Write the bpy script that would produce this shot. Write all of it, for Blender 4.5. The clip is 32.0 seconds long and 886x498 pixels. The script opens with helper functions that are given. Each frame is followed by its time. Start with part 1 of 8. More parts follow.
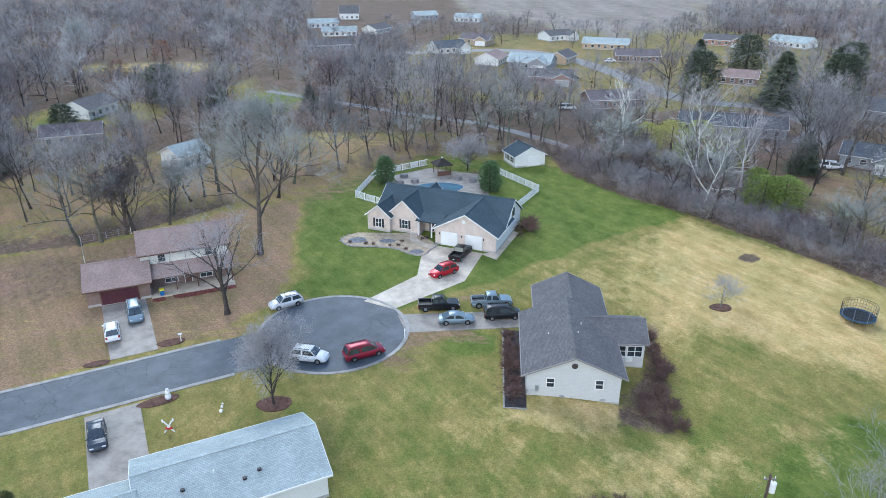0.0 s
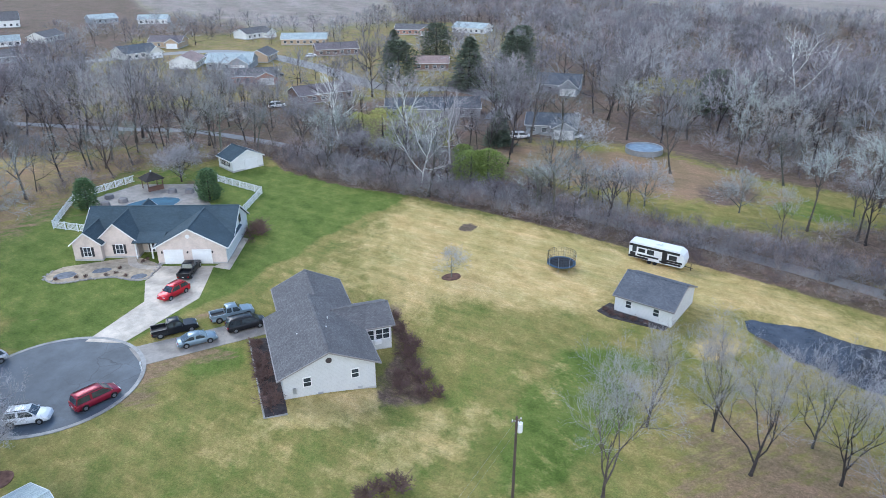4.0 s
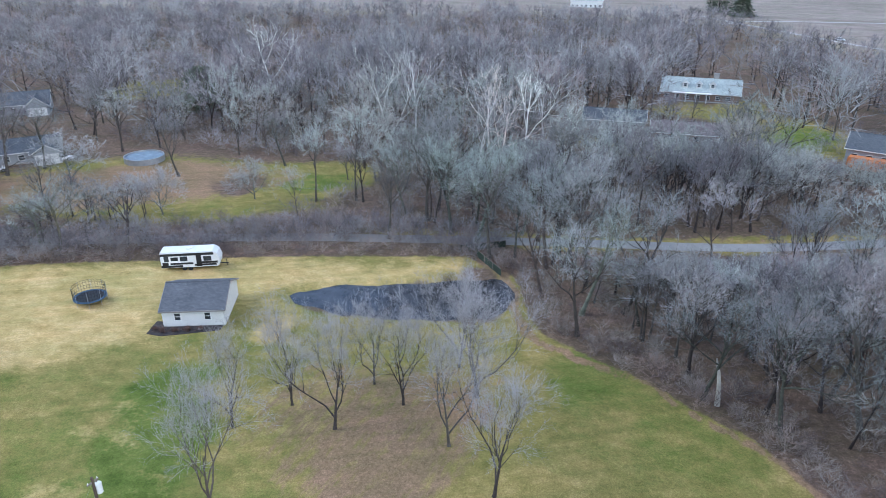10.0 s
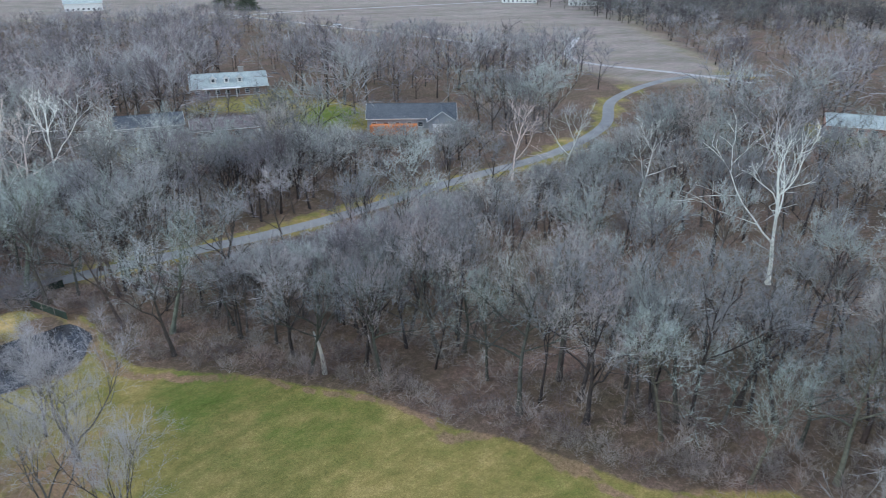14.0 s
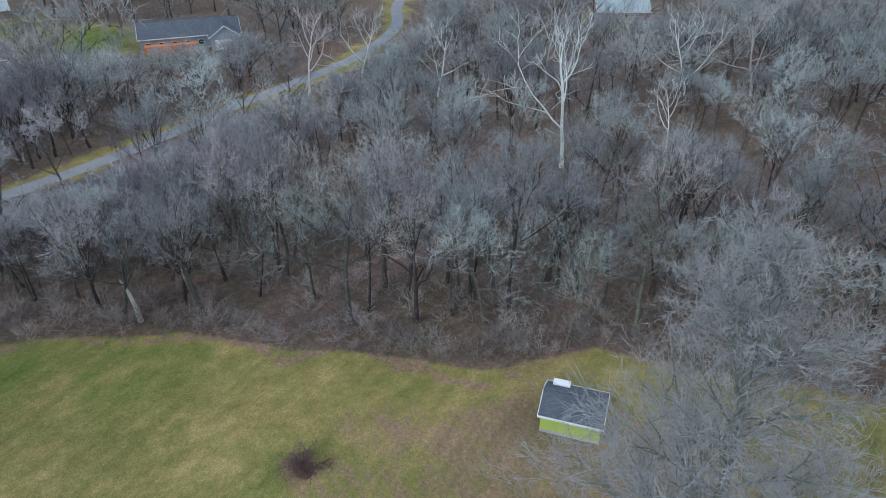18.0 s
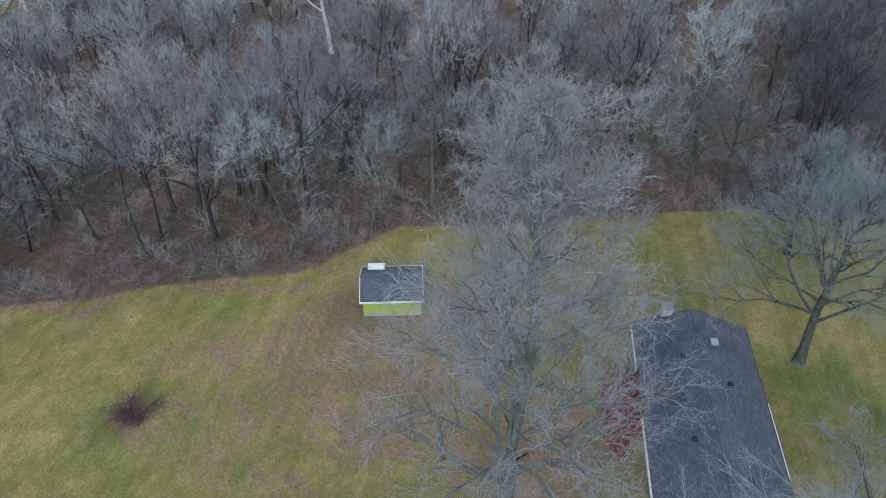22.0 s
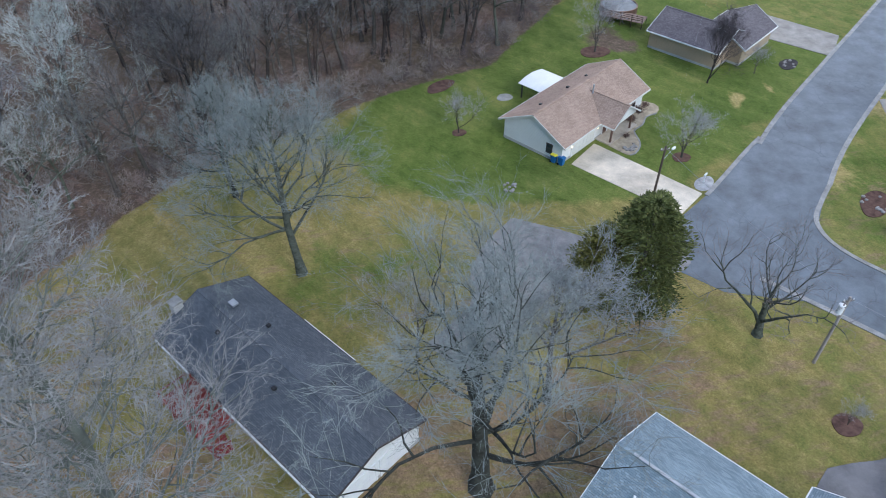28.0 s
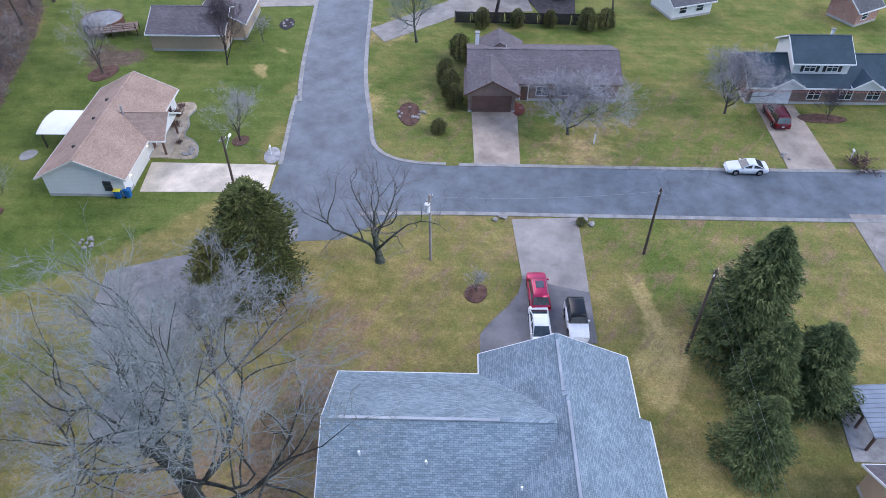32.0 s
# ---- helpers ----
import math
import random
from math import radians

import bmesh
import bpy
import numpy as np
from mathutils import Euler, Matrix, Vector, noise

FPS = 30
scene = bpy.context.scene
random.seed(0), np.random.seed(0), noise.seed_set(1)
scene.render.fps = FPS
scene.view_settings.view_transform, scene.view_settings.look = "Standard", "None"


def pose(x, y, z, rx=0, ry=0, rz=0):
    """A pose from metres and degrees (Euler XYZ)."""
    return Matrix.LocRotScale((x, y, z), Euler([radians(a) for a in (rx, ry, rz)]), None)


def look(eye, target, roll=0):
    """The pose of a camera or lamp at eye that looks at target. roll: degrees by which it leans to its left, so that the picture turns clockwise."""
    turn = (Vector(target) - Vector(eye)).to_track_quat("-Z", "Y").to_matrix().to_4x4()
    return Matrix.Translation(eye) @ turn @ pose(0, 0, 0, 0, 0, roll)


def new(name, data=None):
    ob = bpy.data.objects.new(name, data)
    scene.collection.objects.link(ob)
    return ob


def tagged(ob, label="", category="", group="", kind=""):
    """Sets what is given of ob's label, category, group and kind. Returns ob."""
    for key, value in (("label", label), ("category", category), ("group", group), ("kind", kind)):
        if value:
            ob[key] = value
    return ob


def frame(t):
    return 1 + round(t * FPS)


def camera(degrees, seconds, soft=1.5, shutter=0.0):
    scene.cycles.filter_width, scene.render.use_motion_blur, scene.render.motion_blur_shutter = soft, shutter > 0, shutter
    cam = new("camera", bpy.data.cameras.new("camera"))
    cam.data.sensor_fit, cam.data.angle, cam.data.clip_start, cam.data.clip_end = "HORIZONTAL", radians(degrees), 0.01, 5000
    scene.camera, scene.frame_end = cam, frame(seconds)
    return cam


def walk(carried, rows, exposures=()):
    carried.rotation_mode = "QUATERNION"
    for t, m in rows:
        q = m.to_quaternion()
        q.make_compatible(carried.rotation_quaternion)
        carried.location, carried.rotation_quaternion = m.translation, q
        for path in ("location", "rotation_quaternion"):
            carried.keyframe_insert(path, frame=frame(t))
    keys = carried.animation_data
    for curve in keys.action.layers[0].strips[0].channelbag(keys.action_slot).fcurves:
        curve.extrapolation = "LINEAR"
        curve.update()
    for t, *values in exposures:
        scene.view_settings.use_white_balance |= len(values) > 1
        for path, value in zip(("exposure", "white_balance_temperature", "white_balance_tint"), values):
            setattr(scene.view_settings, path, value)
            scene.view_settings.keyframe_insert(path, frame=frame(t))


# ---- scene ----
# ---- camera: a drone that hovers, turns to its right and tilts down ----
HEIGHT = 48.0
cam = camera(64.75, 32.0, soft=0.72, shutter=0.18)
PATH = (
    (0.0, 0.00, -24.06), (0.5, -0.81, -24.12), (1.0, -3.73, -24.23), (1.5, -7.15, -24.26), (2.0, -10.45, -24.27), (2.5, -13.70, -24.26),
    (3.0, -16.99, -24.28), (3.5, -20.29, -24.33), (5.5, -33.39, -24.32), (6.0, -36.73, -24.25), (6.5, -40.10, -24.22), (7.0, -43.45, -24.24),
    (7.5, -46.89, -24.31), (8.0, -50.29, -24.36), (8.5, -53.71, -24.37), (9.0, -57.09, -24.40), (9.5, -60.50, -24.42), (10.0, -63.98, -24.45),
    (10.5, -67.59, -24.52), (11.0, -71.30, -24.62), (11.5, -75.05, -24.73), (12.0, -78.96, -24.75), (12.5, -83.55, -24.72), (13.0, -89.06, -24.67),
    (13.5, -94.97, -24.65), (14.0, -101.04, -24.68), (14.5, -107.46, -24.68), (15.0, -114.13, -24.68), (15.5, -117.88, -24.70), (17.5, -118.03, -29.06),
    (18.0, -118.13, -31.87), (18.5, -118.20, -34.64), (19.0, -118.87, -36.09), (19.5, -120.88, -36.20), (20.0, -125.75, -36.44), (20.5, -129.21, -37.29),
    (21.0, -132.36, -38.44), (21.5, -135.48, -39.62), (22.0, -138.30, -40.79), (22.5, -141.30, -41.89), (23.0, -144.65, -42.36), (23.5, -148.08, -42.37),
    (24.0, -152.14, -42.36), (24.5, -156.90, -42.40), (26.5, -174.87, -42.28), (27.0, -180.54, -42.31), (27.5, -186.31, -42.33), (28.0, -192.00, -42.32),
    (28.5, -197.74, -42.28), (29.0, -203.45, -42.34), (29.5, -209.19, -42.47), (30.0, -215.11, -42.66), (30.5, -220.94, -42.80), (31.0, -226.81, -42.94),
    (31.5, -232.51, -43.01), (32.0, -233.50, -43.07),
)  # seconds, heading, tilt
EXPOSURES = ((0.0, 1.69, 5850, 4), (6.0, 1.69, 5750, 7), (11.0, 1.66, 5800, 6), (14.0, 1.46, 6080, 4), (20.0, 1.33, 5950, 4), (26.0, 1.38, 5950, 6), (30.0, 1.52, 5900, 12), (32.0, 1.6, 5850, 17))
walk(cam, [(t, pose(0, 0, HEIGHT, 90 + tilt, 0, heading)) for t, heading, tilt in PATH], EXPOSURES)

# ---- light: an overcast winter day ----
world = bpy.data.worlds.new("overcast_sky")
scene.world = world
world.use_nodes = True
wn = world.node_tree.nodes
sky = wn.new("ShaderNodeTexSky")
sky.sky_type = "NISHITA"
sky.sun_disc = False
sky.sun_elevation = radians(38)
sky.sun_rotation = radians(200)
sky.air_density = 1.0
sky.dust_density = 1.5
sky.ozone_density = 1.5
wn["Background"].inputs["Strength"].default_value = 0.105
world.node_tree.links.new(sky.outputs[0], wn["Background"].inputs[0])
sun = new("sun", bpy.data.lights.new("sun", "SUN"))
sun.data.energy = 0.9
sun.data.angle = radians(35)
sun.data.color = (1.0, 0.98, 0.96)
sun.matrix_world = look((0, 0, 100), (0 + 62 * math.sin(radians(20)), 62 * -math.cos(radians(20)), 100 - 48))


# ---- materials ----
def mat(name, rough=0.8, metal=0.0, spec=0.3):
    m = bpy.data.materials.new(name)
    m.use_nodes = True
    b = m.node_tree.nodes["Principled BSDF"]
    b.inputs["Roughness"].default_value = rough
    b.inputs["Metallic"].default_value = metal
    b.inputs["Specular IOR Level"].default_value = spec
    return m, m.node_tree.nodes, m.node_tree.links, b


def coords(nodes, links, scale=(1, 1, 1), object_space=True, tilt=False):
    tc = nodes.new("ShaderNodeTexCoord")
    mp = nodes.new("ShaderNodeMapping")
    mp.inputs["Scale"].default_value = scale
    if tilt:  # cuts the noise lattice askew, so that level sheets show no grid
        mp.inputs["Rotation"].default_value = (0.61, 0.37, 0.23)
    links.new(tc.outputs["Object" if object_space else "Generated"], mp.inputs[0])
    return mp.outputs[0]


def noise_tex(nodes, links, vec, scale, detail=4, rough=0.6):
    n = nodes.new("ShaderNodeTexNoise")
    n.inputs["Scale"].default_value = scale
    n.inputs["Detail"].default_value = detail
    n.inputs["Roughness"].default_value = rough
    links.new(vec, n.inputs["Vector"])
    return n.outputs["Fac"]


def ramp(nodes, links, fac, stops):
    r = nodes.new("ShaderNodeValToRGB")
    e = r.color_ramp.elements
    while len(e) < len(stops):
        e.new(0.5)
    for k, (p, c) in enumerate(stops):
        e[k].position = p
        e[k].color = (*c, 1) if len(c) == 3 else c
    links.new(fac, r.inputs[0])
    return r.outputs[0]


def mix(nodes, links, fac, a, b, kind="MIX"):
    m = nodes.new("ShaderNodeMix")
    m.data_type = "RGBA"
    m.blend_type = kind
    for value, slot in ((fac, 0), (a, 6), (b, 7)):
        if isinstance(value, (int, float)):
            m.inputs[slot].default_value = value
        elif isinstance(value, tuple):
            m.inputs[slot].default_value = (*value, 1)
        else:
            links.new(value, m.inputs[slot])
    return m.outputs[2]


def bump(nodes, links, b, height, strength=0.3, distance=0.05):
    n = nodes.new("ShaderNodeBump")
    n.inputs["Strength"].default_value = strength
    n.inputs["Distance"].default_value = distance
    links.new(height, n.inputs["Height"])
    links.new(n.outputs[0], b.inputs["Normal"])


def plain(name, colour, rough=0.6, metal=0.0, var=0.18, scale=3.0, spec=0.3, bumpy=0.0):
    """A surface of one colour with stains at two scales."""
    m, n, l, b = mat(name, rough, metal, spec)
    v = coords(n, l, tilt=True)
    lo = tuple(c * (1 - var) for c in colour)
    hi = tuple(min(1, c * (1 + var)) for c in colour)
    big = ramp(n, l, noise_tex(n, l, v, scale * 0.25), [(0.3, lo), (0.7, hi)])
    fine = ramp(n, l, noise_tex(n, l, v, scale * 6), [(0.3, (0.86,) * 3), (0.7, (1.0,) * 3)])
    l.new(mix(n, l, 1.0, big, fine, "MULTIPLY"), b.inputs["Base Color"])
    if bumpy:
        bump(n, l, b, noise_tex(n, l, v, scale * 8), bumpy, 0.02)
    return m


def shingles(name, dark, light, row=0.15, tab=0.35):
    """Asphalt shingles: rows of tabs, each of its own tone, with weathering over them."""
    m, n, l, b = mat(name, 0.9, 0, 0.15)
    v = coords(n, l)
    br = n.new("ShaderNodeTexBrick")
    br.inputs["Scale"].default_value = 1.0
    br.inputs["Brick Width"].default_value = tab
    br.inputs["Row Height"].default_value = row
    br.inputs["Mortar Size"].default_value = 0.012
    br.inputs["Color1"].default_value = (*dark, 1)
    br.inputs["Color2"].default_value = (*light, 1)
    br.inputs["Mortar"].default_value = (*(c * 0.72 for c in dark), 1)
    uv = n.new("ShaderNodeUVMap")
    l.new(uv.outputs[0], br.inputs["Vector"])
    big = ramp(n, l, noise_tex(n, l, v, 0.35, 5), [(0.3, (0.8,) * 3), (0.7, (1.08,) * 3)])
    streak = ramp(n, l, noise_tex(n, l, coords(n, l, (1, 1, 1)), 9, 3), [(0.3, (0.85,) * 3), (0.7, (1.1,) * 3)])
    c = mix(n, l, 1.0, br.outputs["Color"], big, "MULTIPLY")
    l.new(mix(n, l, 1.0, c, streak, "MULTIPLY"), b.inputs["Base Color"])
    bump(n, l, b, br.outputs["Fac"], -0.5, 0.02)
    return m


def siding(name, colour, row=0.18, var=0.08):
    """Horizontal lap siding."""
    m, n, l, b = mat(name, 0.55, 0, 0.3)
    v = coords(n, l)
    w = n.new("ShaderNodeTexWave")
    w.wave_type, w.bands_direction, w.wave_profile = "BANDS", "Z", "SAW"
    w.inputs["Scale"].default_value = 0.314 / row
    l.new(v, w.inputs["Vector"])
    # Each board's lower edge is darkened: the lap's shade put into the colour.
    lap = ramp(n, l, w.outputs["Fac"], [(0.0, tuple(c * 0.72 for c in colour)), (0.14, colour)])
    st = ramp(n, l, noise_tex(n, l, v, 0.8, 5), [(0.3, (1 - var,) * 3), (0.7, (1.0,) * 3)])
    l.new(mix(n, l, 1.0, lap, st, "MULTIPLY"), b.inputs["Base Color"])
    bump(n, l, b, w.outputs["Fac"], 0.4, 0.02)
    return m


def bricks(name, c1, c2, mortar=(0.45, 0.43, 0.4)):
    m, n, l, b = mat(name, 0.85, 0, 0.2)
    tc = n.new("ShaderNodeTexCoord")
    sep = n.new("ShaderNodeSeparateXYZ")
    l.new(tc.outputs["Object"], sep.inputs[0])
    add = n.new("ShaderNodeMath")
    l.new(sep.outputs[0], add.inputs[0])
    l.new(sep.outputs[1], add.inputs[1])
    cmb = n.new("ShaderNodeCombineXYZ")
    l.new(add.outputs[0], cmb.inputs[0])
    l.new(sep.outputs[2], cmb.inputs[1])
    br = n.new("ShaderNodeTexBrick")
    br.inputs["Scale"].default_value = 1.0
    br.inputs["Brick Width"].default_value = 0.22
    br.inputs["Row Height"].default_value = 0.075
    br.inputs["Mortar Size"].default_value = 0.01
    br.inputs["Color1"].default_value = (*c1, 1)
    br.inputs["Color2"].default_value = (*c2, 1)
    br.inputs["Mortar"].default_value = (*mortar, 1)
    l.new(cmb.outputs[0], br.inputs["Vector"])
    st = ramp(n, l, noise_tex(n, l, tc.outputs["Object"], 0.9, 5), [(0.3, (0.8,) * 3), (0.7, (1.05,) * 3)])
    l.new(mix(n, l, 1.0, br.outputs["Color"], st, "MULTIPLY"), b.inputs["Base Color"])
    bump(n, l, b, br.outputs["Fac"], -0.4, 0.01)
    return m


def paving(name, base, crack=0.5, scale=0.35):
    """Asphalt or concrete: worn patches, fine grain and thin dark cracks."""
    m, n, l, b = mat(name, 0.62, 0, 0.4)
    v = coords(n, l, tilt=True)
    big = ramp(n, l, noise_tex(n, l, v, scale, 6, 0.65),
               [(0.3, tuple(c * 0.64 for c in base)), (0.7, tuple(c * 1.32 for c in base))])
    grain = ramp(n, l, noise_tex(n, l, v, 14, 4), [(0.3, (0.82,) * 3), (0.7, (1.08,) * 3)])
    vo = n.new("ShaderNodeTexVoronoi")
    vo.feature = "DISTANCE_TO_EDGE"
    vo.inputs["Scale"].default_value = 0.28
    warp = n.new("ShaderNodeVectorMath")
    warp.operation = "ADD"
    wn_ = n.new("ShaderNodeTexNoise")
    wn_.inputs["Scale"].default_value = 0.6
    wn_.inputs["Detail"].default_value = 5
    l.new(v, wn_.inputs["Vector"])
    l.new(v, warp.inputs[0])
    l.new(wn_.outputs["Color"], warp.inputs[1])
    l.new(warp.outputs[0], vo.inputs["Vector"])
    cr = ramp(n, l, vo.outputs["Distance"], [(0.0, (1 - crack,) * 3), (0.018, (1,) * 3)])
    where = ramp(n, l, noise_tex(n, l, v, 0.12, 2), [(0.45, (0, 0, 0)), (0.6, (1, 1, 1))])
    c = mix(n, l, 1.0, big, grain, "MULTIPLY")
    l.new(mix(n, l, where, c, mix(n, l, 1.0, c, cr, "MULTIPLY")), b.inputs["Base Color"])
    bump(n, l, b, noise_tex(n, l, v, 30, 3), 0.25, 0.01)
    return m


def ground_material():
    """Turf in four states, leaf litter and bare field, by the sheet's own fields, broken up at several scales."""
    m, n, l, b = mat("turf", 0.95, 0, 0.1)
    flat = coords(n, l)
    v = coords(n, l, tilt=True)

    turn = n.new("ShaderNodeMapping")
    turn.inputs["Rotation"].default_value = (0.61, 0.37, radians(-38))
    turn.inputs["Scale"].default_value = (0.5, 1.6, 1)
    l.new(flat, turn.inputs[0])
    streaky = turn.outputs[0]
    swathe = n.new("ShaderNodeMapping")
    swathe.inputs["Rotation"].default_value = (0.61, 0.37, radians(52))
    swathe.inputs["Scale"].default_value = (1.08, 0.8, 1)
    l.new(flat, swathe.inputs[0])
    drift = swathe.outputs[0]

    def field(name):
        a = n.new("ShaderNodeAttribute")
        a.attribute_name = name
        return a.outputs["Fac"]

    def soft(name, scale, amount=0.8, lo=0.35, hi=0.65):
        a = n.new("ShaderNodeMath")
        a.operation = "MULTIPLY_ADD"
        l.new(noise_tex(n, l, streaky if name == "leaf" else drift, scale, 8, 0.72), a.inputs[0])
        a.inputs[1].default_value = amount
        s = n.new("ShaderNodeMath")
        s.operation = "SUBTRACT"
        l.new(field(name), s.inputs[0])
        s.inputs[1].default_value = amount * 0.5
        l.new(s.outputs[0], a.inputs[2])
        return ramp(n, l, a.outputs[0], [(lo, (0, 0, 0)), (hi, (1, 1, 1))])

    fine = noise_tex(n, l, v, 7, 7, 0.85)
    grass = ramp(n, l, noise_tex(n, l, drift, 0.5, 8, 0.75), [(0.25, (0.145, 0.134, 0.04)), (0.5, (0.238, 0.2, 0.07)), (0.75, (0.36, 0.285, 0.118))])
    lush = ramp(n, l, noise_tex(n, l, drift, 0.35, 7, 0.7), [(0.25, (0.072, 0.104, 0.02)), (0.5, (0.12, 0.155, 0.036)), (0.75, (0.205, 0.207, 0.062))])
    dry = ramp(n, l, noise_tex(n, l, drift, 0.4, 8, 0.75), [(0.25, (0.29, 0.215, 0.075)), (0.5, (0.44, 0.33, 0.145)), (0.75, (0.58, 0.445, 0.235))])
    litter = ramp(n, l, noise_tex(n, l, v, 1.2, 8, 0.85), [(0.25, (0.06, 0.043, 0.034)), (0.5, (0.135, 0.098, 0.075)), (0.75, (0.29, 0.205, 0.155))])
    leaves = ramp(n, l, noise_tex(n, l, v, 2.5, 8, 0.85), [(0.25, (0.125, 0.092, 0.052)), (0.5, (0.24, 0.163, 0.1)), (0.75, (0.4, 0.275, 0.185))])
    earth = ramp(n, l, noise_tex(n, l, coords(n, l, (0.02, 0.004, 1)), 3, 6), [(0.3, (0.205, 0.17, 0.15)), (0.7, (0.29, 0.25, 0.225))])
    c = mix(n, l, soft("lush", 0.3, 1.25, 0.32, 0.72), grass, lush)
    c = mix(n, l, soft("dry", 0.35, 1.1), c, dry)
    c = mix(n, l, soft("leaf", 0.55, 1.25, 0.4, 0.62), c, leaves)
    c = mix(n, l, soft("litter", 0.8, 1.0), c, litter)
    c = mix(n, l, field("tilled"), c, earth)
    way = n.new("ShaderNodeMapping")  # mowing lines, long and narrow
    way.vector_type = "TEXTURE"
    way.inputs["Rotation"].default_value = (0.03, 0.05, radians(125))
    way.inputs["Scale"].default_value = (26, 1.1, 1)
    way.inputs["Location"].default_value = (0, 0, 0.43)
    l.new(flat, way.inputs[0])
    stripes = ramp(n, l, noise_tex(n, l, way.outputs[0], 1.0, 3, 0.6), [(0.32, (0.87, 0.91, 0.86)), (0.68, (1.12, 1.08, 1.1))])
    c = mix(n, l, 1.0, c, stripes, "MULTIPLY")
    tuft = ramp(n, l, noise_tex(n, l, v, 3.2, 6, 0.85), [(0.3, (0.72,) * 3), (0.7, (1.28,) * 3)])
    c = mix(n, l, 1.0, c, tuft, "MULTIPLY")
    tone = ramp(n, l, fine, [(0.3, (0.52,) * 3), (0.7, (1.48,) * 3)])
    c = mix(n, l, 1.0, c, tone, "MULTIPLY")
    mottle = ramp(n, l, noise_tex(n, l, drift, 0.11, 5, 0.65), [(0.32, (0.8, 0.87, 0.76)), (0.68, (1.17, 1.1, 1.14))])
    l.new(mix(n, l, 1.0, c, mottle, "MULTIPLY"), b.inputs["Base Color"])
    bump(n, l, b, fine, 0.6, 0.12)
    return m


def bark(name, dark, light, attr=False):
    m, n, l, b = mat(name, 0.95, 0, 0.1)
    v = coords(n, l)
    c = ramp(n, l, noise_tex(n, l, v, 1.7, 6, 0.7), [(0.3, dark), (0.7, light)])
    if attr:
        a = n.new("ShaderNodeAttribute")
        a.attribute_name = "tint"
        r = a.outputs["Fac"]
    else:
        o = n.new("ShaderNodeObjectInfo")
        r = o.outputs["Random"]
    low = (0.48, 0.45, 0.46) if attr else (0.62, 0.6, 0.61)
    t = ramp(n, l, r, [(0.0, low), (0.3, (0.74, 0.72, 0.76)), (0.55, (0.98, 1.03, 0.98)), (0.8, (1.34, 1.38, 1.36)), (1.0, (1.1, 0.95, 0.91))])
    l.new(mix(n, l, 1.0, c, t, "MULTIPLY"), b.inputs["Base Color"])
    return m


def leafage(name, dark, light, scale=1.2):
    m, n, l, b = mat(name, 0.8, 0, 0.2)
    g = n.new("ShaderNodeNewGeometry")
    v = coords(n, l)
    c = ramp(n, l, noise_tex(n, l, v, scale, 5), [(0.3, dark), (0.7, light)])
    t = ramp(n, l, g.outputs["Random Per Island"], [(0.0, (0.65,) * 3), (1.0, (1.3,) * 3)])
    l.new(mix(n, l, 1.0, c, t, "MULTIPLY"), b.inputs["Base Color"])
    return m


def glass_dark(name="window_glass", tint=(0.02, 0.025, 0.03), spec=0.6):
    m, n, l, b = mat(name, 0.08, 0, spec)
    v = coords(n, l)
    l.new(ramp(n, l, noise_tex(n, l, v, 1.3, 2), [(0.3, tint), (0.7, tuple(c * 2.4 for c in tint))]), b.inputs["Base Color"])
    return m


TURF = ground_material()
ASPHALT = paving("worn_asphalt", (0.125, 0.143, 0.162), 0.26)
# Darker asphalt copy; this stretch's weaker sky reflection is put into its colour.
DARK_ASPHALT = paving("dark_asphalt", (0.066, 0.081, 0.099), 0.55)
OLD_ASPHALT = paving("grey_gravelly_asphalt", (0.2, 0.19, 0.18), 0.2, 0.9)
TAN_GRAVEL = plain("tan_gravel", (0.4, 0.33, 0.24), 0.95, 0, 0.3, 5, 0.1, 0.6)
DRIVE = paving("drive_concrete", (0.26, 0.233, 0.203), 0.2, 0.5)
PALE_CONCRETE = paving("pale_concrete", (0.48, 0.415, 0.335), 0.12, 0.4)
WARM_DRIVE = paving("warm_worn_concrete", (0.36, 0.293, 0.23), 0.2, 0.4)
DARK_DRIVE = paving("dark_drive_asphalt", (0.165, 0.158, 0.16), 0.3, 0.4)
SCUFFED_CONCRETE = paving("scuffed_concrete", (0.29, 0.262, 0.235), 0.2, 0.3)
CREAM_CONCRETE = paving("cream_concrete", (0.62, 0.53, 0.41), 0.08, 0.3)
KERB = paving("kerb_concrete", (0.27, 0.262, 0.245), 0.3, 0.8)
TRAIL_GRAVEL = plain("grey_trail_gravel", (0.25, 0.25, 0.25), 0.95, 0, 0.16, 0.8, 0.1, 0.4)
GRAVEL = plain("pale_gravel", (0.4, 0.385, 0.375), 0.95, 0, 0.3, 5, 0.1, 0.6)
DARK_MULCH = plain("dark_grey_mulch", (0.062, 0.055, 0.056), 0.95, 0, 0.4, 6, 0.1, 0.8)
RED_MULCH = plain("red_bark_mulch", (0.17, 0.062, 0.05), 0.95, 0, 0.4, 6, 0.1, 0.8)
MULCH = plain("red_brown_mulch", (0.12, 0.07, 0.055), 0.95, 0, 0.4, 6, 0.1, 0.8)
ROOF_GREY = shingles("grey_shingles", (0.117, 0.113, 0.114), (0.165, 0.16, 0.162))
ROOF_SLATE = shingles("slate_grey_shingles", (0.1, 0.107, 0.122), (0.14, 0.148, 0.165))
ROOF_NAVY = shingles("slate_blue_shingles", (0.055, 0.08, 0.097), (0.071, 0.1, 0.118))
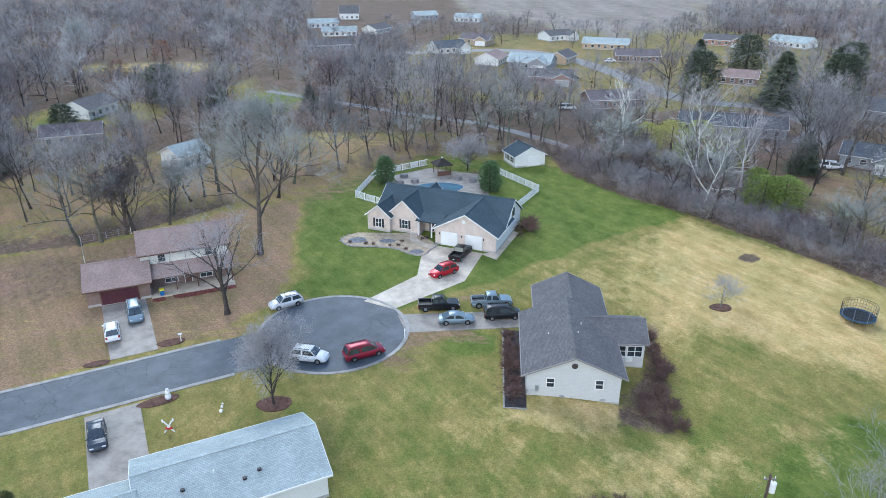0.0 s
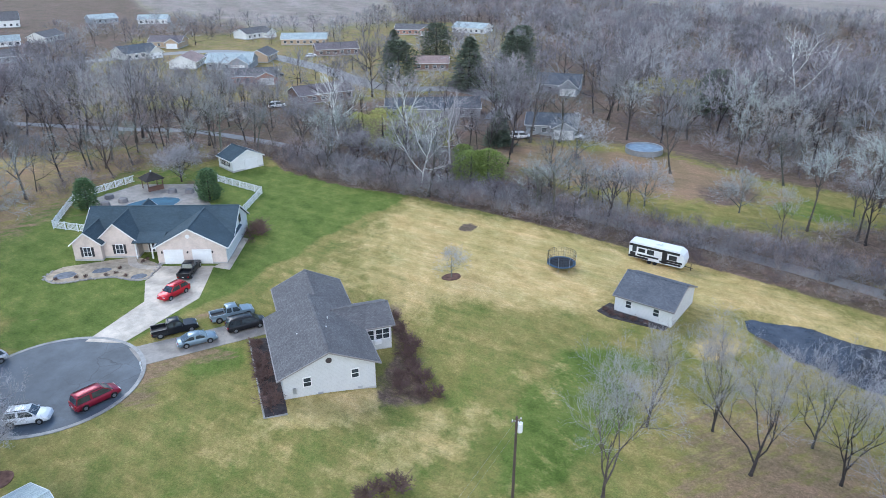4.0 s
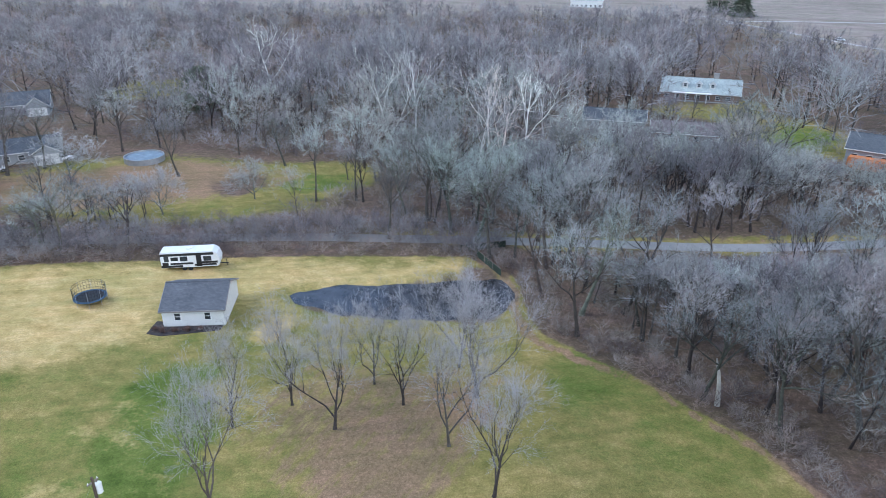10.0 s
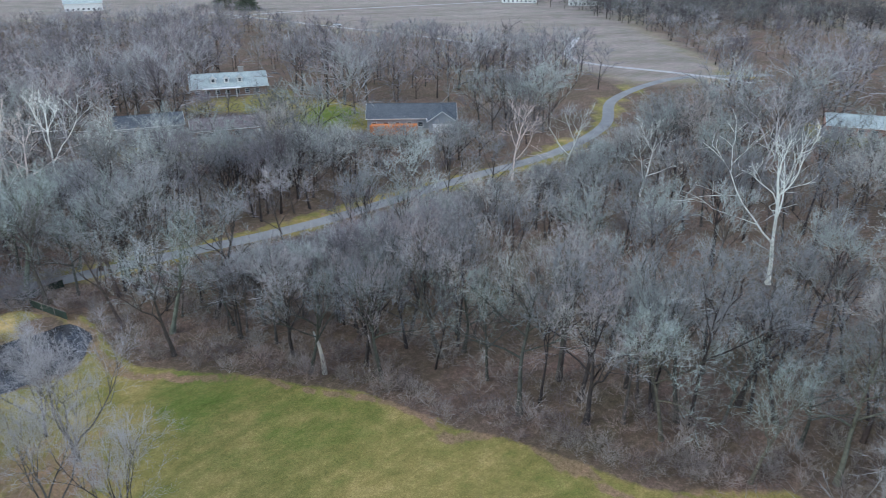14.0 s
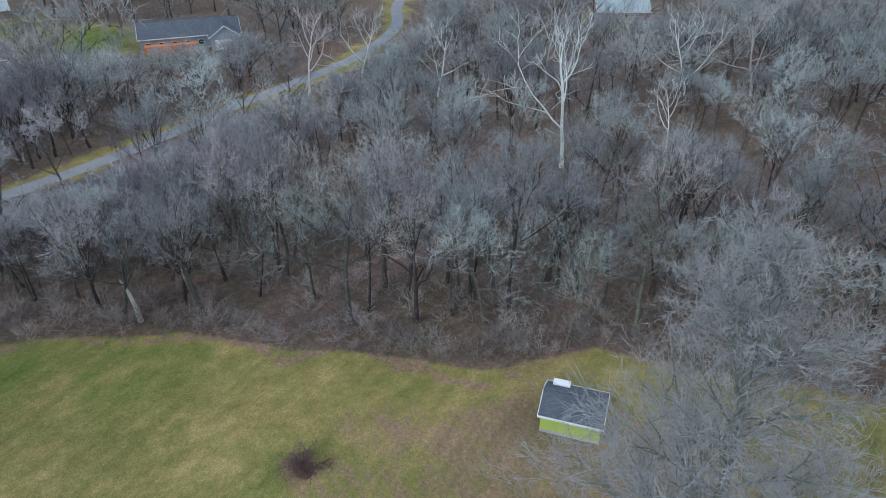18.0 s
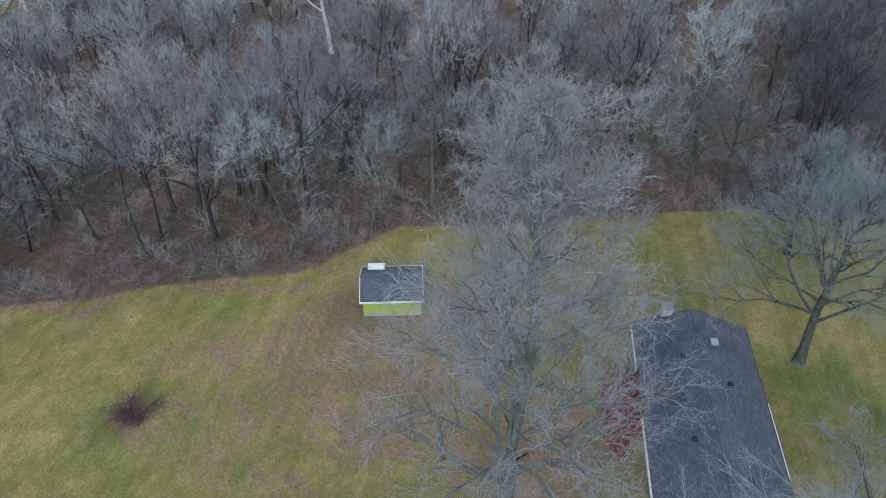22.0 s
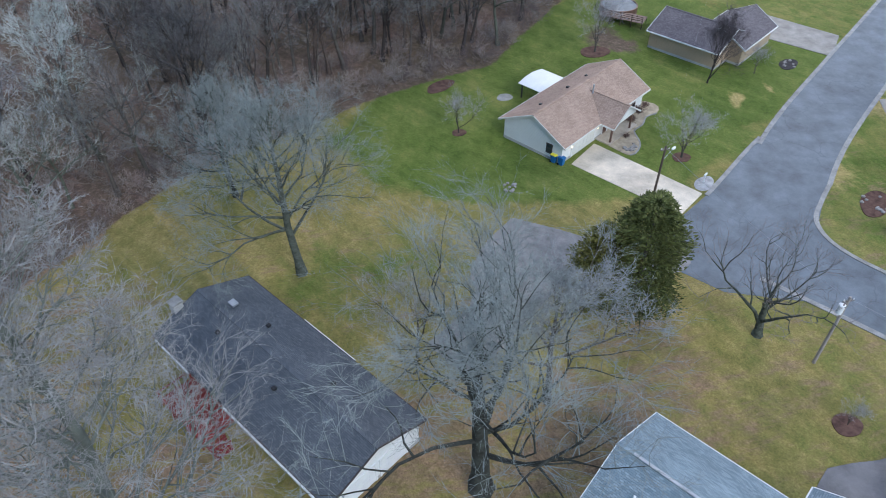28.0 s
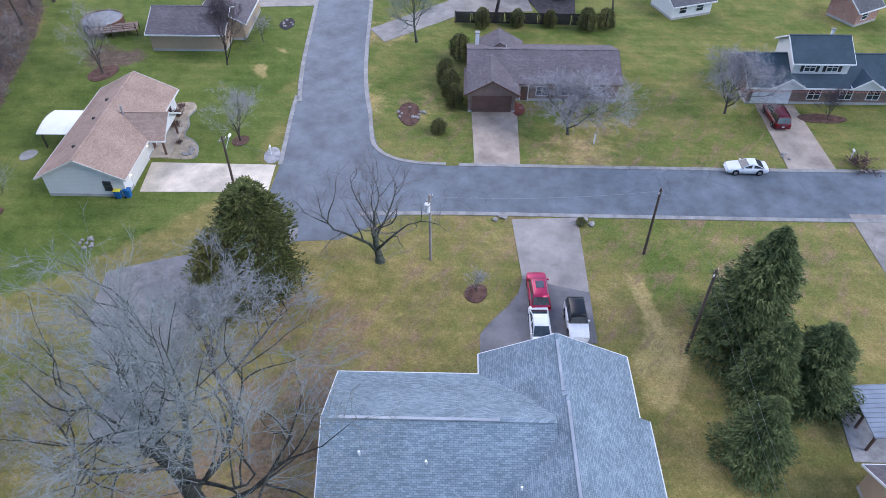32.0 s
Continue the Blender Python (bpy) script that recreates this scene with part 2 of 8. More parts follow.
ROOF_BLUE = shingles("pale_green_grey_shingles", (0.34, 0.392, 0.39), (0.425, 0.478, 0.475))
ROOF_STEEL = shingles("steel_blue_shingles", (0.175, 0.228, 0.262), (0.285, 0.348, 0.385))
ROOF_TAN = shingles("tan_brown_shingles", (0.35, 0.245, 0.185), (0.45, 0.325, 0.25))
ROOF_BROWN = shingles("brown_shingles", (0.285, 0.21, 0.187), (0.345, 0.26, 0.232))
ROOF_MAUVE = shingles("mauve_brown_shingles", (0.14, 0.12, 0.124), (0.2, 0.176, 0.182))
ROOF_DARK = shingles("charcoal_shingles", (0.088, 0.098, 0.112), (0.128, 0.141, 0.158))
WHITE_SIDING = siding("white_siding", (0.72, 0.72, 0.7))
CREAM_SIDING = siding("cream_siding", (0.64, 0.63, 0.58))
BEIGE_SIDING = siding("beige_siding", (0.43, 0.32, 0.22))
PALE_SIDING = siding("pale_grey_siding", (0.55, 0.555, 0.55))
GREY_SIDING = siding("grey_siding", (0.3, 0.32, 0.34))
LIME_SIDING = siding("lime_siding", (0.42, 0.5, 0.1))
BRICK_PINK = bricks("pale_pink_brick", (0.58, 0.48, 0.42), (0.65, 0.55, 0.485), (0.56, 0.49, 0.44))
BRICK_BROWN = bricks("brown_brick", (0.19, 0.115, 0.09), (0.265, 0.165, 0.13), (0.25, 0.215, 0.195))
BRICK_RED = bricks("red_brick", (0.3, 0.1, 0.06), (0.42, 0.17, 0.1))
GREY_TRIM = plain("taupe_trim", (0.25, 0.23, 0.225), 0.5, 0, 0.1)
TRIM = plain("white_trim", (0.75, 0.75, 0.74), 0.45, 0, 0.06)
DARK_TRIM = plain("dark_trim", (0.06, 0.05, 0.05), 0.5, 0, 0.2)
BROWN_TRIM = plain("brown_trim", (0.14, 0.08, 0.06), 0.6, 0, 0.2)
MAROON = plain("maroon_door_paint", (0.085, 0.028, 0.036), 0.5, 0, 0.15)
SHUTTER = plain("black_shutter", (0.03, 0.03, 0.035), 0.5, 0, 0.1)
FOUNDATION = plain("foundation_block", (0.42, 0.41, 0.39), 0.9, 0, 0.2, 2, 0.2, 0.3)
GLASS = glass_dark()
CHROME = plain("metal_grey", (0.45, 0.45, 0.46), 0.35, 0.9, 0.1)
STEEL = plain("galvanised_steel", (0.4, 0.42, 0.44), 0.45, 0.6, 0.15)
TIMBER = plain("weathered_pole_timber", (0.1, 0.075, 0.06), 0.9, 0, 0.3, 2, 0.2, 0.5)
PALE_TIMBER = plain("silvered_pole_timber", (0.34, 0.3, 0.27), 0.9, 0, 0.3, 2, 0.2, 0.5)
GREY_TIMBER = plain("grey_timber", (0.2, 0.17, 0.15), 0.9, 0, 0.3, 2, 0.2, 0.4)
RED_TIMBER = plain("red_stained_timber", (0.26, 0.045, 0.04), 0.75, 0, 0.3, 2, 0.2, 0.3)
BLACK = plain("black_plastic", (0.02, 0.02, 0.022), 0.5, 0, 0.2)
RUBBER = plain("tyre_rubber", (0.018, 0.018, 0.018), 0.85, 0, 0.2)
STONE = plain("field_stone", (0.3, 0.28, 0.26), 0.9, 0, 0.35, 2, 0.2, 0.6)
BARK = bark("grey_brown_bark", (0.05, 0.043, 0.038), (0.115, 0.1, 0.09))
TWIG = bark("bare_twigs", (0.23, 0.228, 0.232), (0.365, 0.362, 0.368))
LICHEN_TWIG = bark("lichen_grey_twigs", (0.247, 0.27, 0.254), (0.393, 0.422, 0.4))
PALE_TWIG = bark("pale_fine_twigs", (0.34, 0.327, 0.332), (0.49, 0.472, 0.478))
GREY_BARK = bark("lichen_grey_bark", (0.09, 0.095, 0.078), (0.21, 0.215, 0.185))
HERO_TWIG = plain("grey_purple_twigs", (0.295, 0.28, 0.288), 0.95, 0, 0.25, 2, 0.1)
PIN_TWIG = plain("pale_beige_grey_twigs", (0.31, 0.3, 0.29), 0.95, 0, 0.25, 2, 0.1)
LILAC_TWIG = plain("pale_lilac_twigs", (0.36, 0.343, 0.35), 0.95, 0, 0.25, 2, 0.1)
OAK_TWIG = plain("lichen_oak_twigs", (0.25, 0.272, 0.258), 0.95, 0, 0.25, 2, 0.1)
OAK_BARK = bark("mossy_oak_bark", (0.03, 0.029, 0.023), (0.108, 0.117, 0.095))
HERO_BARK = plain("pale_lichen_bark", (0.16, 0.17, 0.148), 0.95, 0, 0.3, 3, 0.1)
RUSSET_TWIG = plain("russet_shrub_stems", (0.15, 0.098, 0.086), 0.95, 0, 0.3, 3, 0.1)
BRUSH_WOOD = bark("brown_brush_stems", (0.19, 0.155, 0.14), (0.33, 0.28, 0.258), True)
PALE_BARK = bark("white_sycamore_bark", (0.5, 0.48, 0.45), (0.78, 0.76, 0.72))
WOOD_BARK = bark("woodland_bark", (0.045, 0.038, 0.034), (0.105, 0.09, 0.082), True)
BROWN_TWIG = bark("brown_woodland_twigs", (0.105, 0.1, 0.098), (0.19, 0.182, 0.178), True)
DULL_TWIG = bark("dull_brown_twigs", (0.115, 0.11, 0.108), (0.2, 0.192, 0.19))
WOOD_TWIG = bark("woodland_twigs", (0.234, 0.24, 0.231), (0.38, 0.387, 0.373), True)
HEDGE_TWIG = bark("mauve_hedge_twigs", (0.19, 0.178, 0.185), (0.305, 0.288, 0.297), True)
FAR_TWIG = bark("distant_mauve_twigs", (0.215, 0.203, 0.209), (0.345, 0.327, 0.336), True)
MOSSY_BARK = bark("mossy_grey_bark", (0.06, 0.062, 0.048), (0.15, 0.155, 0.125))
SPRUCE = leafage("spruce_needles", (0.048, 0.074, 0.024), (0.165, 0.19, 0.07))
JUNIPER = leafage("juniper_needles", (0.05, 0.068, 0.018), (0.15, 0.16, 0.048))
GOLD_JUNIPER = leafage("yellow_olive_needles", (0.075, 0.082, 0.018), (0.21, 0.195, 0.055))
PINE = leafage("pine_needles", (0.062, 0.08, 0.055), (0.15, 0.175, 0.12))
SHRUB_OLIVE = leafage("clipped_olive_leaves", (0.065, 0.077, 0.026), (0.175, 0.17, 0.058))
DARK_TWIG = plain("dark_purple_twigs", (0.1, 0.085, 0.09), 0.95, 0, 0.25, 2, 0.1)
SHRUB_RED = leafage("russet_shrub_leaves", (0.07, 0.03, 0.025), (0.14, 0.065, 0.05))
EVERGREEN = leafage("garden_evergreen", (0.07, 0.13, 0.06), (0.15, 0.23, 0.1))
SHRUB_GREEN = leafage("green_shrub_leaves", (0.11, 0.165, 0.03), (0.26, 0.32, 0.09))


# ---- building blocks ----
def part(name, bm, material, parent=None, label=""):
    """Links a bmesh as one mesh object, under its thing or part."""
    me = bpy.data.meshes.new(name)
    bm.to_mesh(me)
    bm.free()
    me.materials.append(material)
    ob = new(name, me)
    ob.parent = parent
    if label:
        ob["label"] = label
    return ob


def thing(name, m, label, category, group="", kind=""):
    ob = new(name)
    ob.matrix_basis = m
    ob.empty_display_size = 0.5
    return tagged(ob, label, category, group, kind)


def quad_mesh(name, verts, faces, material, parent=None, label=""):
    me = bpy.data.meshes.new(name)
    me.from_pydata([tuple(v) for v in verts], [], faces)
    me.materials.append(material)
    ob = new(name, me)
    ob.parent = parent
    if label:
        ob["label"] = label
    return ob


def add_box(bm, x0, x1, y0, y1, z0, z1, m=None, bevel=0.0):
    r = bmesh.ops.create_cube(bm, size=1.0, matrix=Matrix.Translation(((x0 + x1) / 2, (y0 + y1) / 2, (z0 + z1) / 2))
                              @ Matrix.Diagonal((abs(x1 - x0), abs(y1 - y0), abs(z1 - z0), 1)))
    vs = r["verts"]
    if bevel:
        es = list({e for v in vs for e in v.link_edges})
        vs = list({v for f in bmesh.ops.bevel(bm, geom=es, offset=bevel, segments=1, affect="EDGES")["faces"] for v in f.verts} | {v for v in vs if v.is_valid})
    if m is not None:
        bmesh.ops.transform(bm, matrix=m, verts=vs)
    return vs


def box(name, x0, x1, y0, y1, z0, z1, material, parent, label="", m=None, bevel=0.0):
    bm = bmesh.new()
    add_box(bm, x0, x1, y0, y1, z0, z1, m, bevel)
    return part(name, bm, material, parent, label)


def add_tube(bm, p, q, r0, r1, sides=8, caps=True):
    p, q = Vector(p), Vector(q)
    d = q - p
    bmesh.ops.create_cone(bm, cap_ends=caps, segments=sides, radius1=r0, radius2=r1, depth=d.length,
                          matrix=Matrix.Translation((p + q) / 2) @ d.to_track_quat("Z", "Y").to_matrix().to_4x4())


def tube(name, p, q, r0, r1, material, parent, sides=8, label=""):
    bm = bmesh.new()
    add_tube(bm, p, q, r0, r1, sides)
    return part(name, bm, material, parent, label)


def slab(name, outline, z0, z1, material, parent=None, label=""):
    """A flat slab over an outline in the plan."""
    bm = bmesh.new()
    f = bm.faces.new([bm.verts.new((x, y, z1)) for x, y in outline])
    if f.normal.z < 0 or sum((outline[k - 1][0] - x) * (outline[k - 1][1] + y) for k, (x, y) in enumerate(outline)) > 0:
        f.normal_flip()
    bm.normal_update()
    if bm.faces[:][0].normal.z < 0:
        bm.faces[:][0].normal_flip()
    top = bm.faces[:][0]
    low = bmesh.ops.extrude_face_region(bm, geom=[top])
    bmesh.ops.translate(bm, vec=(0, 0, z0 - z1), verts=[v for v in low["geom"] if isinstance(v, bmesh.types.BMVert)])
    bmesh.ops.recalc_face_normals(bm, faces=bm.faces[:])
    bmesh.ops.triangulate(bm, faces=[f for f in bm.faces if len(f.verts) > 4])
    return part(name, bm, material, parent, label)


def smooth_line(points, step=2.0):
    """A rounded line through a few points."""
    pts = [Vector(p) for p in points]
    pts = [2 * pts[0] - pts[1]] + pts + [2 * pts[-1] - pts[-2]]
    out = []
    for k in range(1, len(pts) - 2):
        a, b, c, d = pts[k - 1:k + 3]
        n = max(1, int((c - b).length / step))
        for i in range(n):
            t = i / n
            out.append(0.5 * (2 * b + (c - a) * t + (2 * a - 5 * b + 4 * c - d) * t * t + (3 * b - a - 3 * c + d) * t ** 3))
    out.append(pts[-2])
    return out


def strip(name, line, half, z0, z1, material, parent=None, label="", offset=0.0):
    """A band with thickness along a line in the plan."""
    verts, faces = [], []
    for k, p in enumerate(line):
        d = (line[min(k + 1, len(line) - 1)] - line[max(k - 1, 0)]).normalized()
        s = Vector((-d.y, d.x))
        for o, z in ((offset + half, z0), (offset + half, z1), (offset - half, z1), (offset - half, z0)):
            q = p + s * o
            verts.append((q.x, q.y, z))
        if k:
            i = 4 * k
            for j in range(4):
                faces.append((i - 4 + j, i - 4 + (j + 1) % 4, i + (j + 1) % 4, i + j))
    faces += [(3, 2, 1, 0), tuple(len(verts) - 4 + j for j in range(4))]
    return quad_mesh(name, verts, faces, material, parent, label)


def ellipse(cx, cy, rx, ry, n=28, wob=0.0, seed=1, a0=0.0):
    rnd = random.Random(seed)
    ph = [rnd.uniform(0, 6.28) for _ in range(3)]
    out = []
    for k in range(n):
        a = 2 * math.pi * k / n
        w = 1 + wob * (math.sin(2 * a + ph[0]) + 0.6 * math.sin(3 * a + ph[1]) + 0.4 * math.sin(5 * a + ph[2]))
        x, y = rx * w * math.cos(a), ry * w * math.sin(a)
        out.append((cx + x * math.cos(a0) - y * math.sin(a0), cy + x * math.sin(a0) + y * math.cos(a0)))
    return out


# ---- lines of the roads ----
ROAD = smooth_line([(-15, 80.2), (-27, 74.4), (-49, 63), (-72, 51.6), (-90, 41), (-96, 29), (-89, 19), (-77, 3.3), (-60.5, -20.2), (-49.1, -36.6), (-40, -48.5), (-30, -61)][:-1], 2.0)
SIDE = smooth_line([(-42.5, -44), (-57.3, -60.5), (-76.3, -76.2), (-95, -91), (-150, -135)], 2.0)
TRAIL = smooth_line([(-60, 240), (-7, 204), (15, 190), (45, 150), (66, 112), (84.8, 78), (95.4, 55), (107, 27), (118, 0), (135, -28.5), (151, -56.5), (172, -77.5), (199, -91.5), (220, -114), (229, -134), (226, -165)], 3.0)

# ---- ground: one sheet to the horizon ----
CLEARING = ((-62, 108), (-48, 121), (-28, 140), (-17, 148), (0, 164), (26, 160), (27, 149), (36, 134), (48, 122), (65, 95), (78, 72),
            (87, 56), (93, 41), (90, 32), (77, 24), (73, 14), (70, 6), (66, -3), (58, -12), (44, -32), (42, -41), (23, -61), (15, -69),
            (-9, -83), (-26, -88), (-48, -114), (-80, -170), (-320, -170), (-320, 60), (-110, 95))
POND = ((71.5, 61), (77.2, 55), (83.4, 44), (90, 34.6), (86, 29.4), (77.6, 30.4), (72.4, 41), (69.8, 49), (69.6, 57))
TILLED = ((372, 330), (429, 163), (436, 32), (410, 10), (358, -29), (344, -60), (316, -92), (264, -100), (232, -101), (219, -118), (215, -142), (260, -160), (330, -172), (370, -175), (480, -330), (3000, -900), (3000, 3000), (0, 3000), (10, 540), (68, 407), (91, 372), (157, 435), (200, 560), (330, 560), (372, 420))

FAR_FIELD = ((235, -275), (330, -262), (430, -330), (520, -640), (260, -560), (190, -400))


def value_noise(x, y, size, seed):
    x, y = x / size, y / size
    i, j = np.floor(x).astype(int), np.floor(y).astype(int)
    u, v = x - i, y - j
    u, v = u * u * (3 - 2 * u), v * v * (3 - 2 * v)

    def h(a, b):
        s = np.sin(a * 127.1 + b * 311.7 + seed * 74.7) * 43758.5453
        return s - np.floor(s)
    return (h(i, j) * (1 - u) + h(i + 1, j) * u) * (1 - v) + (h(i, j + 1) * (1 - u) + h(i + 1, j + 1) * u) * v


def outline_distance(x, y, poly):
    """Signed distance to an outline in the plan, negative within it."""
    best, inside = np.full(x.shape, 1e9), np.zeros(x.shape, bool)
    for k, (bx, by) in enumerate(poly):
        ax, ay = poly[k - 1]
        dx, dy = bx - ax, by - ay
        t = np.clip(((x - ax) * dx + (y - ay) * dy) / (dx * dx + dy * dy), 0, 1)
        best = np.minimum(best, np.hypot(x - ax - t * dx, y - ay - t * dy))
        if ay != by:
            inside ^= ((ay > y) != (by > y)) & (x < dx * (y - ay) / dy + ax)
    return np.where(inside, -best, best)


def patch(x, y, cx, cy, rx, ry, deg=0.0, edge=2.0):
    a = radians(deg)
    u, v = (x - cx) * math.cos(a) + (y - cy) * math.sin(a), -(x - cx) * math.sin(a) + (y - cy) * math.cos(a)
    return np.exp(-((u / rx) ** 2 + (v / ry) ** 2) ** edge)


def ground_height(x, y):
    x, y = np.asarray(x, float), np.asarray(y, float)
    z = -1.2 * patch(x, y, 25, 64, 8, 13, -5, 1.0)
    shore = outline_distance(x + 0.3 * np.sin(y * 0.9), y + 0.3 * np.sin(x * 0.8), POND)
    return z - 1.5 * np.clip(0.3 - shore / 2.2, 0, 1)


def build_ground():
    fine = np.arange(-130, 130.1, 1.25)
    far = 130 + np.cumsum(1.0 * 1.16 ** np.arange(1, 42))
    axis = np.concatenate([-far[::-1], fine, far])
    n = len(axis)
    X, Y = np.meshgrid(axis, axis)
    x, y = X.ravel(), Y.ravel()
    z = ground_height(x, y)
    co = np.stack([x, y, z], 1).astype(np.float32)
    i = (np.arange(n - 1)[:, None] * n + np.arange(n - 1)[None, :]).ravel()
    faces = np.stack([i, i + 1, i + n + 1, i + n], 1).astype(np.int32)
    me = bpy.data.meshes.new("ground")
    me.vertices.add(len(co))
    me.vertices.foreach_set("co", co.ravel())
    me.loops.add(faces.size)
    me.loops.foreach_set("vertex_index", faces.ravel())
    me.polygons.add(len(faces))
    me.polygons.foreach_set("loop_start", np.arange(0, faces.size, 4, dtype=np.int32))
    me.update(calc_edges=True)
    wx = x + 5 * (value_noise(x, y, 9, 1) - 0.5) + 2 * (value_noise(x, y, 3, 2) - 0.5)
    wy = y + 5 * (value_noise(x, y, 9, 3) - 0.5) + 2 * (value_noise(x, y, 3, 4) - 0.5)
    d = outline_distance(0.7 * x + 0.3 * wx, 0.7 * y + 0.3 * wy, CLEARING)
    wood = np.clip(0.5 + (d - 0.4) / 1.6, 0, 1)
    r = np.hypot(x, y)
    # openings in the woods: back gardens, verge of the trail, far lawns
    gap = np.zeros(len(x))
    for p in ((-48, 152, 42, 26, 20), (-12, 172, 30, 14, 0), (-80, 130, 26, 20, 0), (170, 30, 12, 16, 0), (216, 24, 12, 12, 0), (97, 113, 22, 40, 20), (114, 88, 18, 13, -50), (72, 190, 18, 9, 0), (-94, 173, 12, 8, 20), (-104, 205, 22, 18, 0), (-55, 222, 14, 18, 0), (-26, 176, 22, 11, 0), (-116, 290, 38, 13, 0), (-66, 253, 12, 11, 0), (152, -133, 12, 10, 0), (187, 8, 14, 12, 0),
              (140, 330, 60, 30, 0), (195, -5, 22, 14, 0), (222, 10, 16, 10, 0), (170, 190, 20, 16, 0), (100, 230, 24, 14, 20)):
        gap = np.maximum(gap, patch(wx, wy, *p))
    north = outline_distance(wx, wy, ((-20, 215), (10, 225), (60, 210), (110, 215), (160, 260), (190, 330), (160, 420), (0, 380), (-20, 300)))
    gap = np.maximum(gap, np.clip(0.5 - north / 12, 0, 1) * 0.92)
    wood = wood * (1 - gap)
    tilled = np.clip(0.5 - np.minimum(outline_distance(wx, wy, TILLED), outline_distance(wx, wy, FAR_FIELD)) / 8, 0, 1)
    lush = 0.27 + 0.12 * np.clip((y - 20) / 40, 0, 1) * np.clip((x + 26) / 6, 0, 1) + 0.16 * np.clip((66 - y) / 12, 0, 1) * np.clip((y - 25) / 10, 0, 1) * np.clip((44 - x) / 8, 0, 1) + 0.12 * np.clip((-30 - x) / 20, 0, 1) * np.clip((50 - y) / 8, 0, 1)
    lush = lush + 0.05 * np.clip((-18 - x) / 8, 0, 1) * np.clip((2 - y) / 8, 0, 1) + 0.16 * np.clip((-48 - x) / 8, 0, 1) * np.clip((6 - y) / 8, 0, 1) + 0.06 * np.clip((x - 22) / 12, 0, 1) * np.clip((22 - y) / 12, 0, 1)
    green = outline_distance(wx, wy, ((-20, 89), (-6, 87), (4, 94), (26, 108), (50, 123), (36, 140), (27, 155), (0, 165), (-20, 148), (-26.5, 133), (-23.5, 112)))
    lush = np.maximum(lush, np.clip(0.5 - green / 3, 0, 1) * 0.95)
    garden = outline_distance(wx, wy, ((-8, -63), (-14, -60), (-30, -56), (-39, -54), (-75, -80), (-56, -124), (-27, -93), (-8, -86), (2, -72)))
    lush = np.maximum(lush, np.clip(0.5 - garden / 3.5, 0, 1) * 1.08)
    for p, k in (((-52, -10.5, 7, 5, 35), 0.75), ((-3, -50, 13, 9, 0), 0.55), ((-48, -65, 6, 9, 50), 0.85), ((-58, -76, 7, 9, 50), 0.8), ((37, 50, 11, 7.5, 25), 1.1), ((46, 58, 7, 5, 30), 0.95), ((33, 62, 10, 5, 30), 0.5), ((69, 14, 11, 7, 40), 0.62), ((62, 2, 8, 9, 30), 0.5), ((-5, 66, 9, 5, 0), 0.5), ((4, 76, 5.5, 4, 0), 0.85),
                 ((-33, 45, 10, 8, 0), 0.6), ((-62, -8, 9, 8, 0), 0.5), ((-80, -24, 10, 6, 30), 0.55), ((98, 118, 24, 10, -45), 0.1), ((114, 84, 10, 6, -50), 0.7), ((-48, 52, 8, 8, 0), 0.6),
                 ((40, -8, 10, 6, 30), 0.45), ((-55, 220, 14, 13, 0), 1.1), ((-106, 196, 18, 7, 0), 0.8), ((106, 232, 12, 16, 0), 0.5), ((130, 335, 40, 14, 0), 0.6), ((195, -5, 20, 10, 0), 0.8)):
        lush = np.maximum(lush, patch(wx, wy, *p) * k)
    dry = np.zeros(len(x)) + 0.12
    tan = outline_distance(wx, wy, ((4, 93), (26, 106), (48, 121), (66, 94), (80, 70), (92, 40), (86, 38), (72, 63), (66, 56), (60, 70), (46, 72), (36, 80), (28, 72), (22, 88)))
    dry = np.maximum(dry, np.clip(0.5 - tan / 12, 0, 1) * (0.5 + 0.36 * np.clip((x - 28) / 18, 0, 1)))
    for p, k in (((42, 95, 14, 9, 30), 0.9), ((52, 80, 10, 6, 0), 0.75), ((62, 57, 5, 3, 0), 0.8), ((13, 63, 10, 3, 0), 0.6), ((20, 55, 14, 6, 10), 0.5), ((38, 57, 9, 5, 30), 0.4), ((30, 44, 12, 6, 20), 0.4), ((2, 52, 10, 8, 0), 0.36), ((5, 62, 8, 6, 0), 0.45),
                 ((-36, 84, 9, 6, 20), 0.55), ((-60, 78, 12, 8, 0), 0.5), ((-66, -28, 6, 6, 0), 0.5), ((48, 40, 10, 8, 0), 0.42), ((-58.2, -54.3, 4.5, 3.5, 40), 0.42), ((-60.1, -48.1, 4.5, 3.5, 40), 0.42), ((-60.9, -28.7, 4.5, 3.5, 40), 0.42), ((-69.5, -27.5, 4.5, 3.5, 40), 0.42), ((-75, -66, 8, 5, 40), 0.5), ((-30, 110, 6, 14, 0), 0.5), ((44, 26, 9, 8, 0), 0.36), ((-46.6, -12.6, 6.6, 1.6, 40), 0.62), ((-40.6, -6.4, 6, 2.2, 42), 0.75), ((-54.5, -72.6, 2.6, 1.3, 40), 0.75), ((-61, -75.5, 3, 1.6, 60), 0.5)):
        dry = np.maximum(dry, patch(wx, wy, *p) * k)
    brown = outline_distance(wx, wy, ((-21, 89), (-24, 112), (-27, 134), (-62, 108), (-110, 95), (-110, 50), (-72, 57), (-40, 74)))
    dry = np.maximum(dry, np.clip(0.5 - brown / 2, 0, 1) * 0.24)
    straw = outline_distance(x, y, ((9.3, 66.6), (9.2, 64.2), (18.8, 61.6), (20.2, 65.4)))
